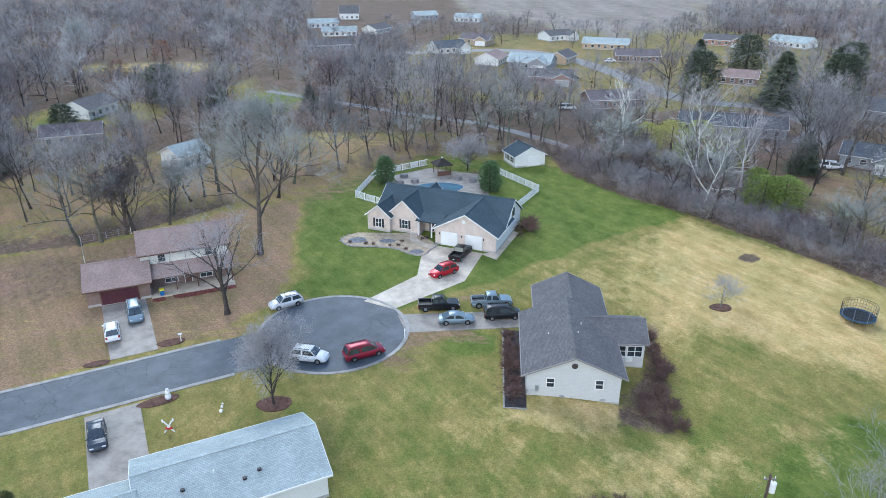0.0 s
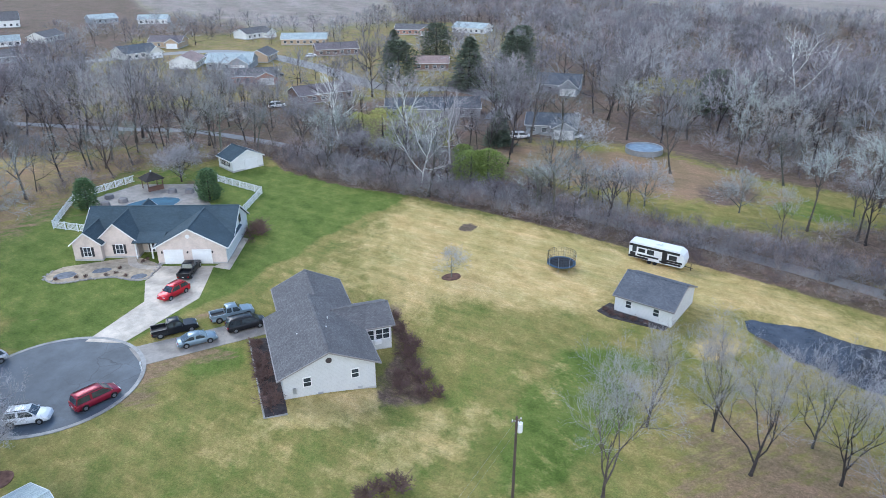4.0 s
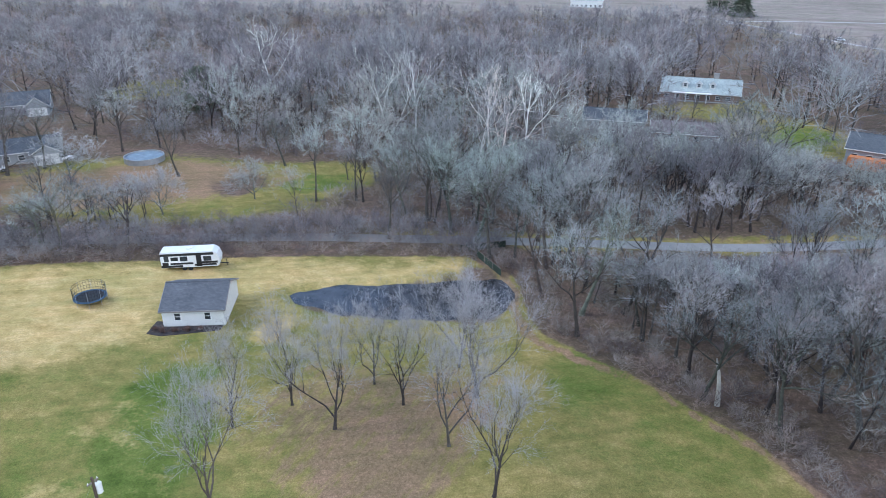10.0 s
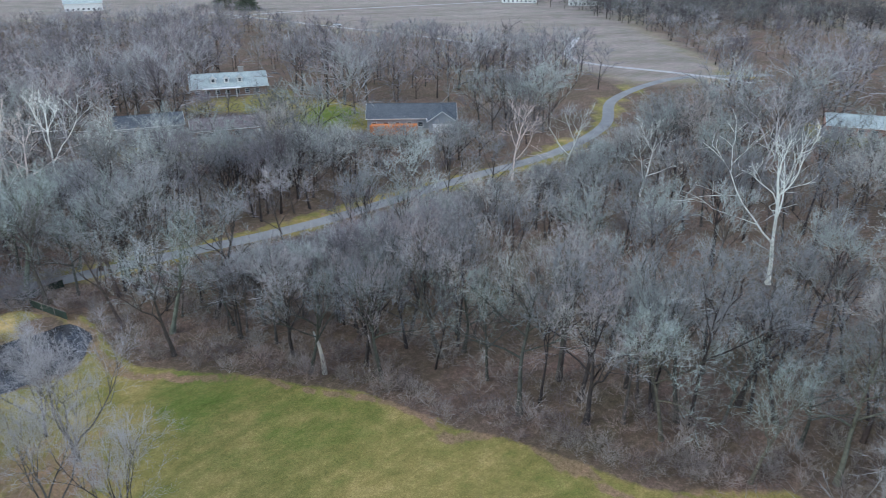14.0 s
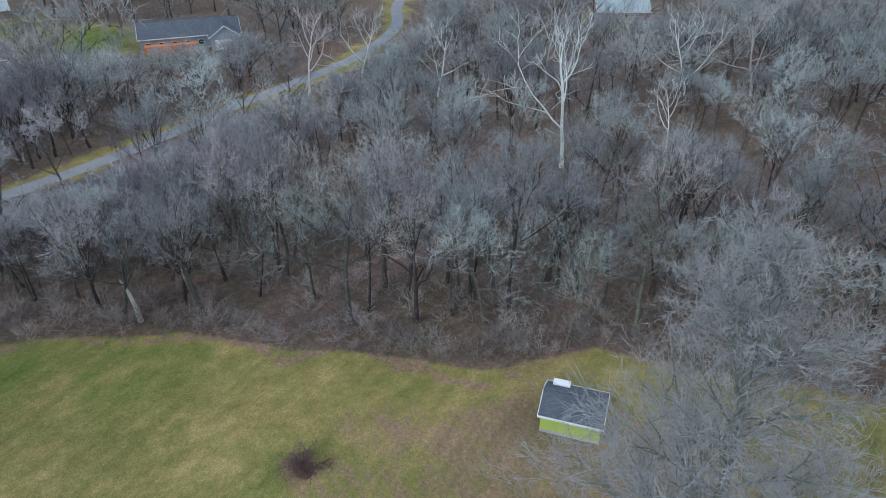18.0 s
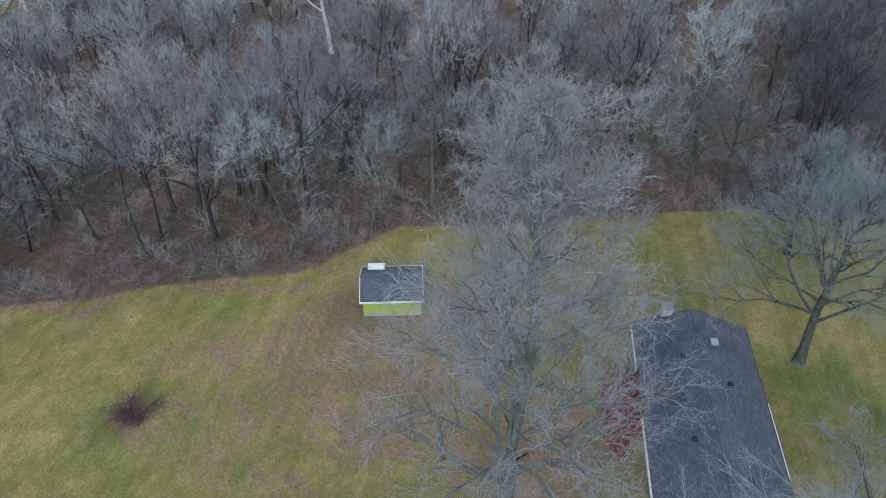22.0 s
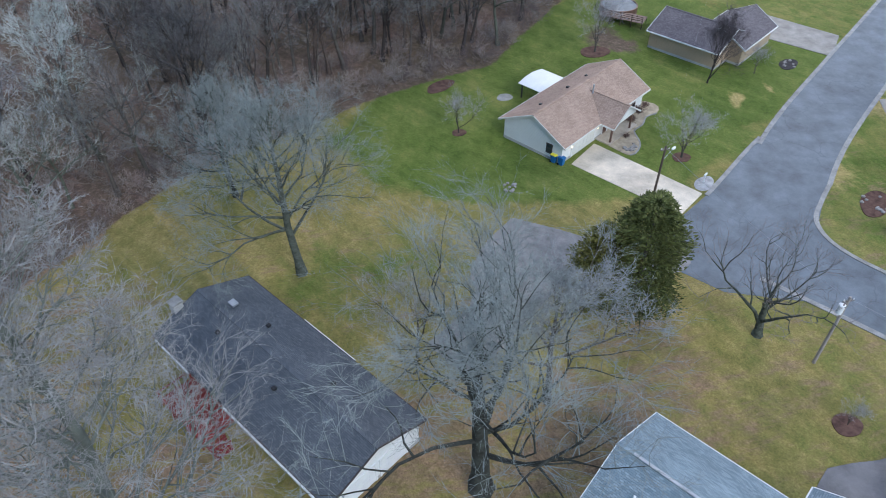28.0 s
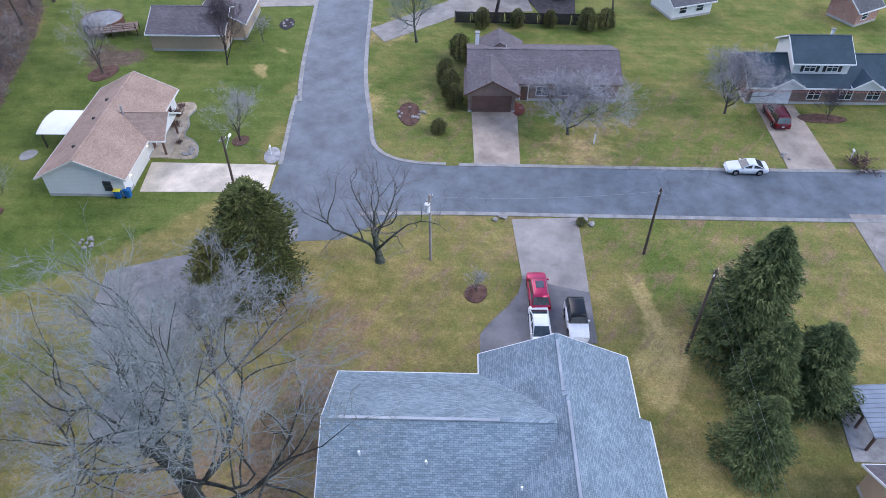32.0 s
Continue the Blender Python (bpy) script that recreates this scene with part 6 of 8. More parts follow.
def scatter(name, kinds, places, label, category, woods_mats=None):
    """Many plants, too many to count, as two meshes of one thing."""
    rng = np.random.default_rng(5)
    out = [[], [], [], [], 0, 0, [], []]
    for x, y, s, wide in places:
        k = kinds[rng.integers(len(kinds))]
        a = rng.uniform(0, 6.283)
        m = np.array([[math.cos(a) * wide, -math.sin(a) * wide, 0], [math.sin(a) * wide, math.cos(a) * wide, 0], [0, 0, 1]], np.float32) * s
        tint = rng.uniform()
        for j in (0, 1):
            v = k[2 * j] @ m.T + np.array((x, y, 0), np.float32)
            out[2 * j].append(v)
            out[2 * j + 1].append(k[2 * j + 1] + out[4 + j])
            out[4 + j] += len(v)
            out[6 + j].append(np.full(len(v), tint))
    root = thing(name, Matrix(), label, category, kind="stuff")
    for j, (n, material) in enumerate((("trunks", (woods_mats or (WOOD_BARK, WOOD_TWIG))[0]), ("twigs", (woods_mats or (WOOD_BARK, WOOD_TWIG))[1]))):
        o = new(n, tri_mesh(n, np.concatenate(out[2 * j]), np.concatenate(out[2 * j + 1]), material, np.concatenate(out[6 + j])))
        o.parent = root
        tagged(o, kind="stuff")
    return root


def free_of(x, y, spots):
    return all(math.hypot((x - a) / b, (y - c) / d) > 1 for a, c, b, d in spots)


OPEN = ((97, 115, 24, 38), (114, 90, 16, 14), (98, 152, 13, 12), (129, 197, 14, 13), (106, 251, 14, 11), (-62, 160, 12, 13), (-104, 203, 20, 18), (-94, 175, 12, 9), (-55, 223, 14, 18), (-26, 176, 20, 12), (-116, 290, 34, 12), (-66, 252, 10, 9),
        (180, -25, 14, 12), (228, 18, 14, 14), (187, 8, 16, 14), (35, 270, 36, 26), (60, 315, 80, 20), (10, 335, 34, 14), (140, 345, 46, 24), (-55, 335, 16, 12), (-48, 390, 24, 10), (72, 190, 18, 10), (77, 230, 16, 14), (100, 205, 14, 14), (152, -133, 12, 10))


ESTATE = ((-75, 310), (10, 235), (45, 200), (110, 205), (160, 260), (190, 330), (160, 380), (40, 480), (-80, 500))


# what lies open to view: houses, then glades and the far bends of the trail, then the white trees; place, how open, height
GLADES = [(-112, 212, 0.9, 2), (-136, 290, 0.97, 2), (-118, 290, 0.97, 2), (-102, 292, 0.97, 2), (-61, 217, 0.97, 2), (-50, 217, 0.97, 2), (-57, 226, 0.97, 2), (-67, 252, 0.9, 2), (178, -18, 1.0, 2), (180, -38, 1.0, 2), (182, -6, 0.9, 2), (100, 120, 0.9, 2), (112, 100, 0.9, 2), (92, 132, 0.9, 2),
          (160, -65, 0.9, 1), (172, -77, 0.95, 1), (185, -84, 0.95, 1), (199, -91, 0.95, 1), (211, -103, 0.95, 1), (222, -118, 0.95, 1), (229, -134, 0.9, 1), (150, -149, 0.75, 2), (140, -149, 0.75, 2), (280, -300, 0.6, 2), (262, -310, 0.6, 2), (300, -285, 0.6, 2), (320, -290, 0.6, 2)]
HOMES = np.array([(*h, 2.0) for h in SEEN] + GLADES + [(x, y, 0.8, 0.3 * h) for x, y, h in SYCAMORES])


def sight_limit(x, y, chance):
    """The height to which trees were kept at a place: low growth along the open line of the trail and before the distant houses."""
    r, limit = math.hypot(x, y), 99.0
    if -27 < math.degrees(math.atan2(y, x)) < 14 and chance < 0.93:
        reach = r + beside_trail(x, y)
        if 4 < reach - r:
            limit = 48 * (1 - r / (reach - 4))
    h = np.hypot(HOMES[:, 0], HOMES[:, 1])
    u = HOMES[:, :2] / h[:, None]
    before = h - (u[:, 0] * x + u[:, 1] * y)
    aside = np.abs(u[:, 0] * y - u[:, 1] * x)
    if np.any((np.abs(before) < 9) & (aside < 10) & (np.arange(len(h)) < len(SEEN))):
        return 0.0
    hit = (before > 0) & (before < 130) & (aside < np.where(np.arange(len(h)) < len(SEEN) + len(GLADES), 8.5, 4.5)) & (chance < HOMES[:, 2])
    if np.any(hit):
        limit = min(limit, float(np.min(48 - (48 - HOMES[hit, 3]) * r / h[hit])))
    return limit


def woods(seed, n, r0, r1, a0, a1, tries=8):
    rng = np.random.default_rng(seed)
    got = []
    while len(got) < n and tries > 0:
        tries -= 1
        r = np.sqrt(rng.uniform(r0 * r0, r1 * r1, n * 2))
        a = np.radians(rng.uniform(a0, a1, n * 2))
        x, y = r * np.cos(a), r * np.sin(a)
        ok = outline_distance(x, y, CLEARING) > 7
        ok &= (outline_distance(x, y, TILLED) > 0) & (outline_distance(x, y, FAR_FIELD) > 0)
        ok &= np.min(np.hypot(x[:, None] - TRAIL_NP[None, :, 0], y[:, None] - TRAIL_NP[None, :, 1]), 1) > 6.5
        for u, w in zip(x[ok], y[ok]):
            if len(got) < n and free_of(u, w, OPEN) and (outline_distance(np.array([u]), np.array([w]), ESTATE)[0] > 0 or rng.uniform() < 0.6):
                s, limit = rng.uniform(0.75, 1.3), sight_limit(u, w, rng.uniform())
                if math.hypot(u, w) > 270:
                    s *= 0.62
                if 16 * s > limit:
                    if limit < 4.5:
                        continue
                    s = limit / 16
                got.append((u, w, s, rng.uniform(0.8, 1.2) * min(1.6, max(1.0, 0.7 / s))))
    return got


scatter("woods", LOW, woods(1, 185, 60, 140, -76, 52), "dense grey bare woods beside the lawn", "woods")
scatter("woods", LOW, woods(21, 75, 78, 124, -12, 20), "dense mauve-brown woods by the pond", "woods", (WOOD_BARK, FAR_TWIG))
scatter("woods", LOW, woods(12, 150, 60, 140, -112, -76), "dense dark brown bare woods", "woods", (WOOD_BARK, BROWN_TWIG))
scatter("woods", MID, woods(13, 75, 110, 152, -25, 26), "bare woods beyond the trail", "woods")
scatter("woods", MID, woods(11, 330, 140, 190, -112, 52), "dense grey-brown bare woods", "woods")
scatter("woods", FAR, woods(2, 900, 190, 440, -100, 6), "distant bare woods before open fields", "woods", (WOOD_BARK, FAR_TWIG))
scatter("woods", FAR, woods(5, 1100, 190, 480, 6, 52), "distant bare woods beside open fields", "woods", (WOOD_BARK, FAR_TWIG))
scatter("woods", GARDEN, woods(4, 230, 120, 215, 52, 132), "bare mauve-grey woods behind the gardens", "woods", (WOOD_BARK, FAR_TWIG))
scatter("woods", FAR, woods(3, 380, 215, 440, 50, 100), "bare trees among distant gardens", "woods", (WOOD_BARK, FAR_TWIG))
scatter("woods", FAR, woods(8, 520, 330, 640, 42, 76), "far bare woods below the horizon", "woods", (WOOD_BARK, FAR_TWIG))
scatter("woods", FAR, woods(7, 1050, 215, 600, 100, 131), "distant dense bare woods", "woods", (WOOD_BARK, FAR_TWIG))
edge_brush, hedge, thicket = [], [], []
rng = np.random.default_rng(9)
for k, p in enumerate(EDGE):
    o = out_of(p, k)
    for j in range(8):
        q = p + o * rng.uniform(-4.6, 8) + Vector((rng.uniform(-1.5, 1.5), rng.uniform(-1.5, 1.5)))
        if outline_distance(np.array([q.x]), np.array([q.y]), CLEARING)[0] > 0.3:
            edge_brush.append((q.x, q.y, rng.uniform(0.5, 1.25), rng.uniform(0.9, 1.4)))
    if p.x > 30 and p.y > 38:
        low = math.degrees(math.atan2(p.y, p.x)) < 52
        for j in range(10 if low else 9):
            q = p + o * rng.uniform(-3.0, 6) + Vector((rng.uniform(-1.5, 1.5), rng.uniform(-1.5, 1.5)))
            hedge.append((q.x, q.y, rng.uniform(0.8, 1.4) if low else rng.uniform(1.0, 1.9), rng.uniform(0.9, 1.4)))
        for j in range(0 if low else 3):
            q = p + o * rng.uniform(0, 18) + Vector((rng.uniform(-2, 2), rng.uniform(-2, 2)))
            if (q - Vector((64, 124))).length < 10:
                continue
            thicket.append((q.x, q.y, rng.uniform(0.28, 0.55), rng.uniform(1.2, 1.7)))
for a, b in zip(CLEARING[4:25], CLEARING[5:26]):
    a, b = Vector(a), Vector(b)
    side = Vector((b.y - a.y, a.x - b.x)).normalized()
    side = side if side.dot(a) > 0 else -side
    for j in range(int((b - a).length * 1.7)):
        q = a.lerp(b, rng.uniform()) - side * rng.uniform(-4.5, -0.5)
        edge_brush.append((q.x, q.y, rng.uniform(0.4, 0.95), rng.uniform(1.0, 1.5)))
low_growth = [(x + 1.5, y - 1.0, rng.uniform(1.0, 1.9), 1.4) for x, y, _, _ in woods(16, 520, 110, 200, -30, 52)]
under = [(x + 1.5, y - 1.0, rng.uniform(0.5, 1.2), 1.2) for x, y, _, _ in woods(6, 700, 60, 150, -112, 40)]
scatter("brush", BRUSH, edge_brush + under, "tangled brown brush along the wood's edge", "brush", (BRUSH_WOOD, BRUSH_WOOD))
scatter("undergrowth", BRUSH, low_growth, "mauve-brown undergrowth among the trees", "undergrowth", (BRUSH_WOOD, HEDGE_TWIG))
scatter("thicket", LOW, thicket, "thicket of small bare mauve-grey trees along the trail", "thicket", (WOOD_BARK, HEDGE_TWIG))
scatter("hedgerow", BRUSH, hedge, "tall unkempt bare hedgerow beside the dry lawn", "hedgerow", (BRUSH_WOOD, HEDGE_TWIG))
clump = [(352 + 260 * v - 60 * u, -178 - 190 * u + 40 * v, rng.uniform(0.55, 0.85), rng.uniform(1.1, 1.6)) for u, v in rng.uniform(0, 1, (620, 2))]
scatter("far_wood", FAR, clump, "dark wood beyond the tilled fields", "woods", (WOOD_BARK, BROWN_TWIG))


# ---- cars ----
def paint(name, colour, metal=0.3):
    m, n, l, b = mat(name, 0.28, metal, 0.5)
    v = coords(n, l)
    l.new(ramp(n, l, noise_tex(n, l, v, 2.5, 4), [(0.3, tuple(c * 0.88 for c in colour)), (0.7, colour)]), b.inputs["Base Color"])
    return m


PAINTS = {"white": paint("white_paint", (0.72, 0.73, 0.74), 0), "silver": paint("silver_paint", (0.58, 0.59, 0.605)), "ruby": paint("ruby_paint", (0.26, 0.014, 0.035)), "black": paint("black_paint", (0.012, 0.013, 0.016)), "red": paint("red_paint", (0.42, 0.01, 0.02)),
          "crimson": paint("crimson_paint", (0.42, 0.022, 0.08)), "maroon": paint("maroon_paint", (0.12, 0.01, 0.018)), "steel": paint("blue_grey_paint", (0.2, 0.262, 0.305)), "slate": paint("dark_slate_paint", (0.05, 0.06, 0.075))}
CAR_GLASS = glass_dark("car_glass", (0.02, 0.026, 0.03), 1.0)
LAMP_WHITE = plain("headlight_glass", (0.6, 0.62, 0.65), 0.15, 0, 0.1)
LAMP_RED = plain("tail_light_glass", (0.3, 0.01, 0.01), 0.2, 0, 0.1)
RIM = plain("wheel_rim", (0.35, 0.36, 0.37), 0.35, 0.8, 0.1)
# length, width, height, waist, screen foot, roof front, roof back, back screen foot
CARS = {"sedan": (4.85, 1.84, 1.45, 0.92, 1.3, 0.4, -0.95, -1.9), "suv": (4.75, 1.9, 1.7, 1.02, 1.25, 0.5, -1.75, -2.2), "minivan": (5.1, 1.98, 1.76, 1.0, 1.75, 0.75, -2.2, -2.46),
        "pickup": (5.8, 2.0, 1.9, 1.15, 1.25, 0.65, -0.75, -0.95), "coupe": (4.6, 1.78, 1.35, 0.9, 0.85, 0.0, -0.9, -1.75), "jeep": (4.3, 1.85, 1.85, 1.15, 0.75, 0.5, -1.9, -2.05)}


def loft(bm, rings):
    vs = [[bm.verts.new(p) for p in r] for r in rings]
    n = len(rings[0])
    for a, b in zip(vs, vs[1:]):
        for k in range(n):
            bm.faces.new((a[k - 1], a[k], b[k], b[k - 1]))
    bm.faces.new(vs[0])
    bm.faces.new(list(reversed(vs[-1])))
    bmesh.ops.recalc_face_normals(bm, faces=bm.faces[:])


def car(kind, colour, x, y, deg, label, roof=None):
    L, W, H, waist, sf, rf, rb, bf = CARS[kind]
    c = thing("pickup_truck" if kind == "pickup" else "car", pose(x, y, 0.07, 0, 0, deg), label, "pickup truck" if kind == "pickup" else "car", "parked cars")
    w, p = W / 2, PAINTS[colour]
    bed = kind == "pickup"
    deck_z = 0.74 if bed else waist

    def body_ring(px, k, z0, z1):
        return [(px, -w * k, z0 + 0.06), (px, -w * k, (z0 + z1) * 0.55), (px, -w * k * 0.95, z1 - 0.05), (px, -w * k * 0.86, z1), (px, w * k * 0.86, z1), (px, w * k * 0.95, z1 - 0.05), (px, w * k, (z0 + z1) * 0.55), (px, w * k, z0 + 0.06), (px, w * k * 0.85, z0), (px, -w * k * 0.85, z0)]

    nose = waist * 0.78
    rear = deck_z if kind != "sedan" and kind != "coupe" else waist * 1.0
    st = [(-L / 2, 0.88, 0.42, rear * 0.88), (-L / 2 + 0.1, 0.97, 0.3, rear * 0.97), (-L / 2 + 0.7, 1.0, 0.24, rear), (bf if not bed else -0.99, 1.0, 0.22, deck_z)]
    if bed:
        st.append((-0.97, 1.0, 0.22, waist))
    st += [(0.0, 1.0, 0.2, waist), (sf, 1.0, 0.22, waist), (L / 2 - 0.55, 0.98, 0.24, waist * 0.92), (L / 2 - 0.15, 0.93, 0.28, nose), (L / 2, 0.82, 0.36, nose * 0.8)]
    if not bed:  # a flowing outline from nose to tail
        fine = []
        for a, b in zip(st, st[1:]):
            for k in range(4):
                q = k / 4
                e = q * q * (3 - 2 * q)
                fine.append((a[0] + (b[0] - a[0]) * q,) + tuple(a[j] + (b[j] - a[j]) * e for j in (1, 2, 3)))
        st = fine + st[-1:]
    bm = bmesh.new()
    loft(bm, [body_ring(*s) for s in st])
    for face in bm.faces:
        face.smooth = not bed
    part("body", bm, p, c)
    # cabin with its panes
    ti = 0.76
    base = [(sf, w * 0.88), (bf, w * 0.88)]
    z0, z1 = waist - 0.02, H
    bm = bmesh.new()
    rings = []
    for k in range(7):
        q = k / 6
        low, high, crown = bf + (sf - bf) * q, rb + (rf - rb) * q, 0.06 * math.sin(math.pi * q)
        top = high + 0.1 - 0.2 * q
        rings.append([(low, -w * 0.9, z0), (low, w * 0.9, z0), (high, w * ti, z1 - 0.05), (top, w * ti * 0.86, z1 + crown * 0.7), (top, 0, z1 + 0.02 + crown), (top, -w * ti * 0.86, z1 + crown * 0.7), (high, -w * ti, z1 - 0.05)])
    loft(bm, rings)
    for face in bm.faces:
        face.smooth = abs(face.normal.z) > 0.55
    part("cabin", bm, PAINTS[roof] if roof else p, c)

    def pane(name, a, b, d, e, inset=0.07, lift=0.014):
        a, b, d, e = (Vector(q) for q in (a, b, d, e))
        m = (a + b + d + e) / 4
        n = (b - a).cross(e - a).normalized()
        if n.dot(m - Vector((0, 0, 0.9))) < 0:
            n = -n
        q = [v + (m - v).normalized() * inset * 1.3 + n * lift for v in (a, b, d, e)]
        low = [v - n * 0.02 for v in q]
        quad_mesh(name, q + low, [(0, 1, 2, 3), (7, 6, 5, 4), (0, 4, 5, 1), (1, 5, 6, 2), (2, 6, 7, 3), (3, 7, 4, 0)], CAR_GLASS, c)

    pane("windscreen", (sf, -w * 0.9, z0), (sf, w * 0.9, z0), (rf, w * ti, z1 - 0.05), (rf, -w * ti, z1 - 0.05))
    pane("rear_window", (bf, -w * 0.9, z0), (bf, w * 0.9, z0), (rb, w * ti, z1 - 0.05), (rb, -w * ti, z1 - 0.05))
    mid = (rf + rb) / 2
    for s in (-1, 1):
        lo, hi = s * w * 0.9, s * w * ti
        pane("side_window", (sf - 0.05, lo, z0), (mid + 0.04, lo, z0), (mid + 0.04, hi, z1 - 0.05), (rf, hi, z1 - 0.05))
        pane("side_window", (mid - 0.04, lo, z0), (bf + 0.05, lo, z0), (rb, hi, z1 - 0.05), (mid - 0.04, hi, z1 - 0.05))
        for ax in (L / 2 - 0.95, -L / 2 + 0.98):
            r = 0.4 if bed or kind == "jeep" else 0.34
            bm = bmesh.new()
            bmesh.ops.create_cone(bm, cap_ends=True, segments=20, radius1=r, radius2=r * 0.96, depth=0.24, matrix=pose(ax, s * (w - 0.11), r - 0.02, 90, 0, 0))
            wheel = part("wheel", bm, RUBBER, c)
            bm = bmesh.new()
            bmesh.ops.create_cone(bm, cap_ends=True, segments=20, radius1=r * 1.16, radius2=r * 1.16, depth=0.06, matrix=pose(ax, s * (w - 0.026), r + 0.01, 90, 0, 0))
            part("wheel_arch", bm, BLACK, c)
            bm = bmesh.new()
            bmesh.ops.create_cone(bm, cap_ends=True, segments=16, radius1=r * 0.62, radius2=r * 0.55, depth=0.05, matrix=pose(ax, s * (w + 0.02), r - 0.02, 90 * s, 0, 0))
            part("rim", bm, RIM, wheel)
        box("headlight", L / 2 - 0.28, L / 2 - 0.02, s * w * 0.62 - 0.2, s * w * 0.62 + 0.2, nose * 0.74, nose * 0.94, LAMP_WHITE, c, "", None, 0.03)
        box("tail_light", -L / 2 - 0.02, -L / 2 + 0.14, s * w * 0.78 - 0.12, s * w * 0.78 + 0.12, rear * 0.66, rear * 0.95, LAMP_RED, c, "", None, 0.02)
        box("mirror", sf - 0.35, sf - 0.2, s * (w + 0.02) - 0.1, s * (w + 0.02) + 0.1, waist, waist + 0.16, p, c, "", None, 0.03)
        if kind in ("suv", "minivan"):
            box("roof_rail", rb + 0.2, rf - 0.2, s * w * 0.66 - 0.02, s * w * 0.66 + 0.02, H + 0.03, H + 0.09, RIM if colour == "crimson" else BLACK, c)
        if bed:
            box("bed_side", -L / 2 + 0.02, -0.97, s * w * 0.9 - 0.07, s * w * 0.9 + 0.07, 0.7, waist, p, c)
    box("bumper", L / 2 - 0.1, L / 2 + 0.06, -w * 0.78, w * 0.78, 0.3, 0.48, BLACK if bed else p, c, "", None, 0.03)
    box("bumper", -L / 2 - 0.06, -L / 2 + 0.1, -w * 0.82, w * 0.82, 0.34, 0.52, BLACK if bed else p, c, "", None, 0.03)
    box("number_plate", -L / 2 - 0.075, -L / 2 - 0.05, -0.16, 0.16, 0.55, 0.67, TRIM, c)
    if bed:
        box("tailgate", -L / 2 + 0.0, -L / 2 + 0.09, -w * 0.86, w * 0.86, 0.7, waist, p, c)
        box("bed_liner", -L / 2 + 0.1, -1.0, -w * 0.83, w * 0.83, 0.73, 0.77, BLACK, c)
    elif colour in ("silver", "crimson"):
        box("sunroof", mid - 0.1, rf - 0.35, -0.38, 0.38, H + 0.062, H + 0.085, CAR_GLASS, c)
    return c


car("sedan", "slate", -36.1, 58.6, -63, "dark slate car parked on a concrete driveway")
car("suv", "white", -43.6, 79.6, 117, "white compact car parked nose to the garage")
car("minivan", "steel", -42.6, 84.6, -63, "blue-grey car parked close to the brown garage")
car("suv", "silver", -22.3, 87.6, 212, "pearl-white SUV at the edge of the turning circle")
car("suv", "white", -16.6, 73.8, -12, "white SUV on the turning circle")
car("minivan", "ruby", -9.9, 74.7, 26, "dark red minivan on the turning circle")
car("suv", "red", 0.1, 97.8, 218, "bright red SUV on a pale driveway")
car("pickup", "black", 2.9, 104.6, 66, "black pickup truck close to the white garage doors")
car("pickup", "black", -0.6, 86.9, 4, "black pickup truck with a loaded bed")
car("sedan", "steel", 1.8, 83.0, 4, "blue-grey saloon on the shared driveway")
car("pickup", "steel", 6.9, 87.9, 5, "blue-grey pickup truck on the driveway")
car("minivan", "black", 8.2, 84.4, 5, "black people carrier beside the grey house")
car("suv", "crimson", -41.4, -19.6, 217, "crimson SUV parked before a garage")
car("sedan", "white", -37.6, -17.1, 36, "white saloon close to the garage")
car("jeep", "white", -40.2, -14.9, 36, "white off-roader with a black top", "black")
car("coupe", "white", -72.2, -10.6, 305, "white coupe parked at the kerb")
car("minivan", "maroon", -85.0, -11.2, 215, "dark maroon people carrier on a driveway")
for x, y, d, k, col in ((100.5, 146.5, -35, "sedan", "white"), (88, 152, -20, "minivan", "white"), (112, 222, -20, "suv", "white"), (72, 196, 10, "minivan", "white"), (48, 262, -10, "suv", "black"), (44, 300, 0, "suv", "red"), (70, 300, 5, "sedan", "white"),
                        (92, 260, 60, "minivan", "silver"), (396, -19, -100, "sedan", "white"), (38, 212, 0, "minivan", "white"), (30, 316, 0, "sedan", "silver")):
    car(k, col, x, y, d, "distant %s %s parked by a house" % (col, "car"))


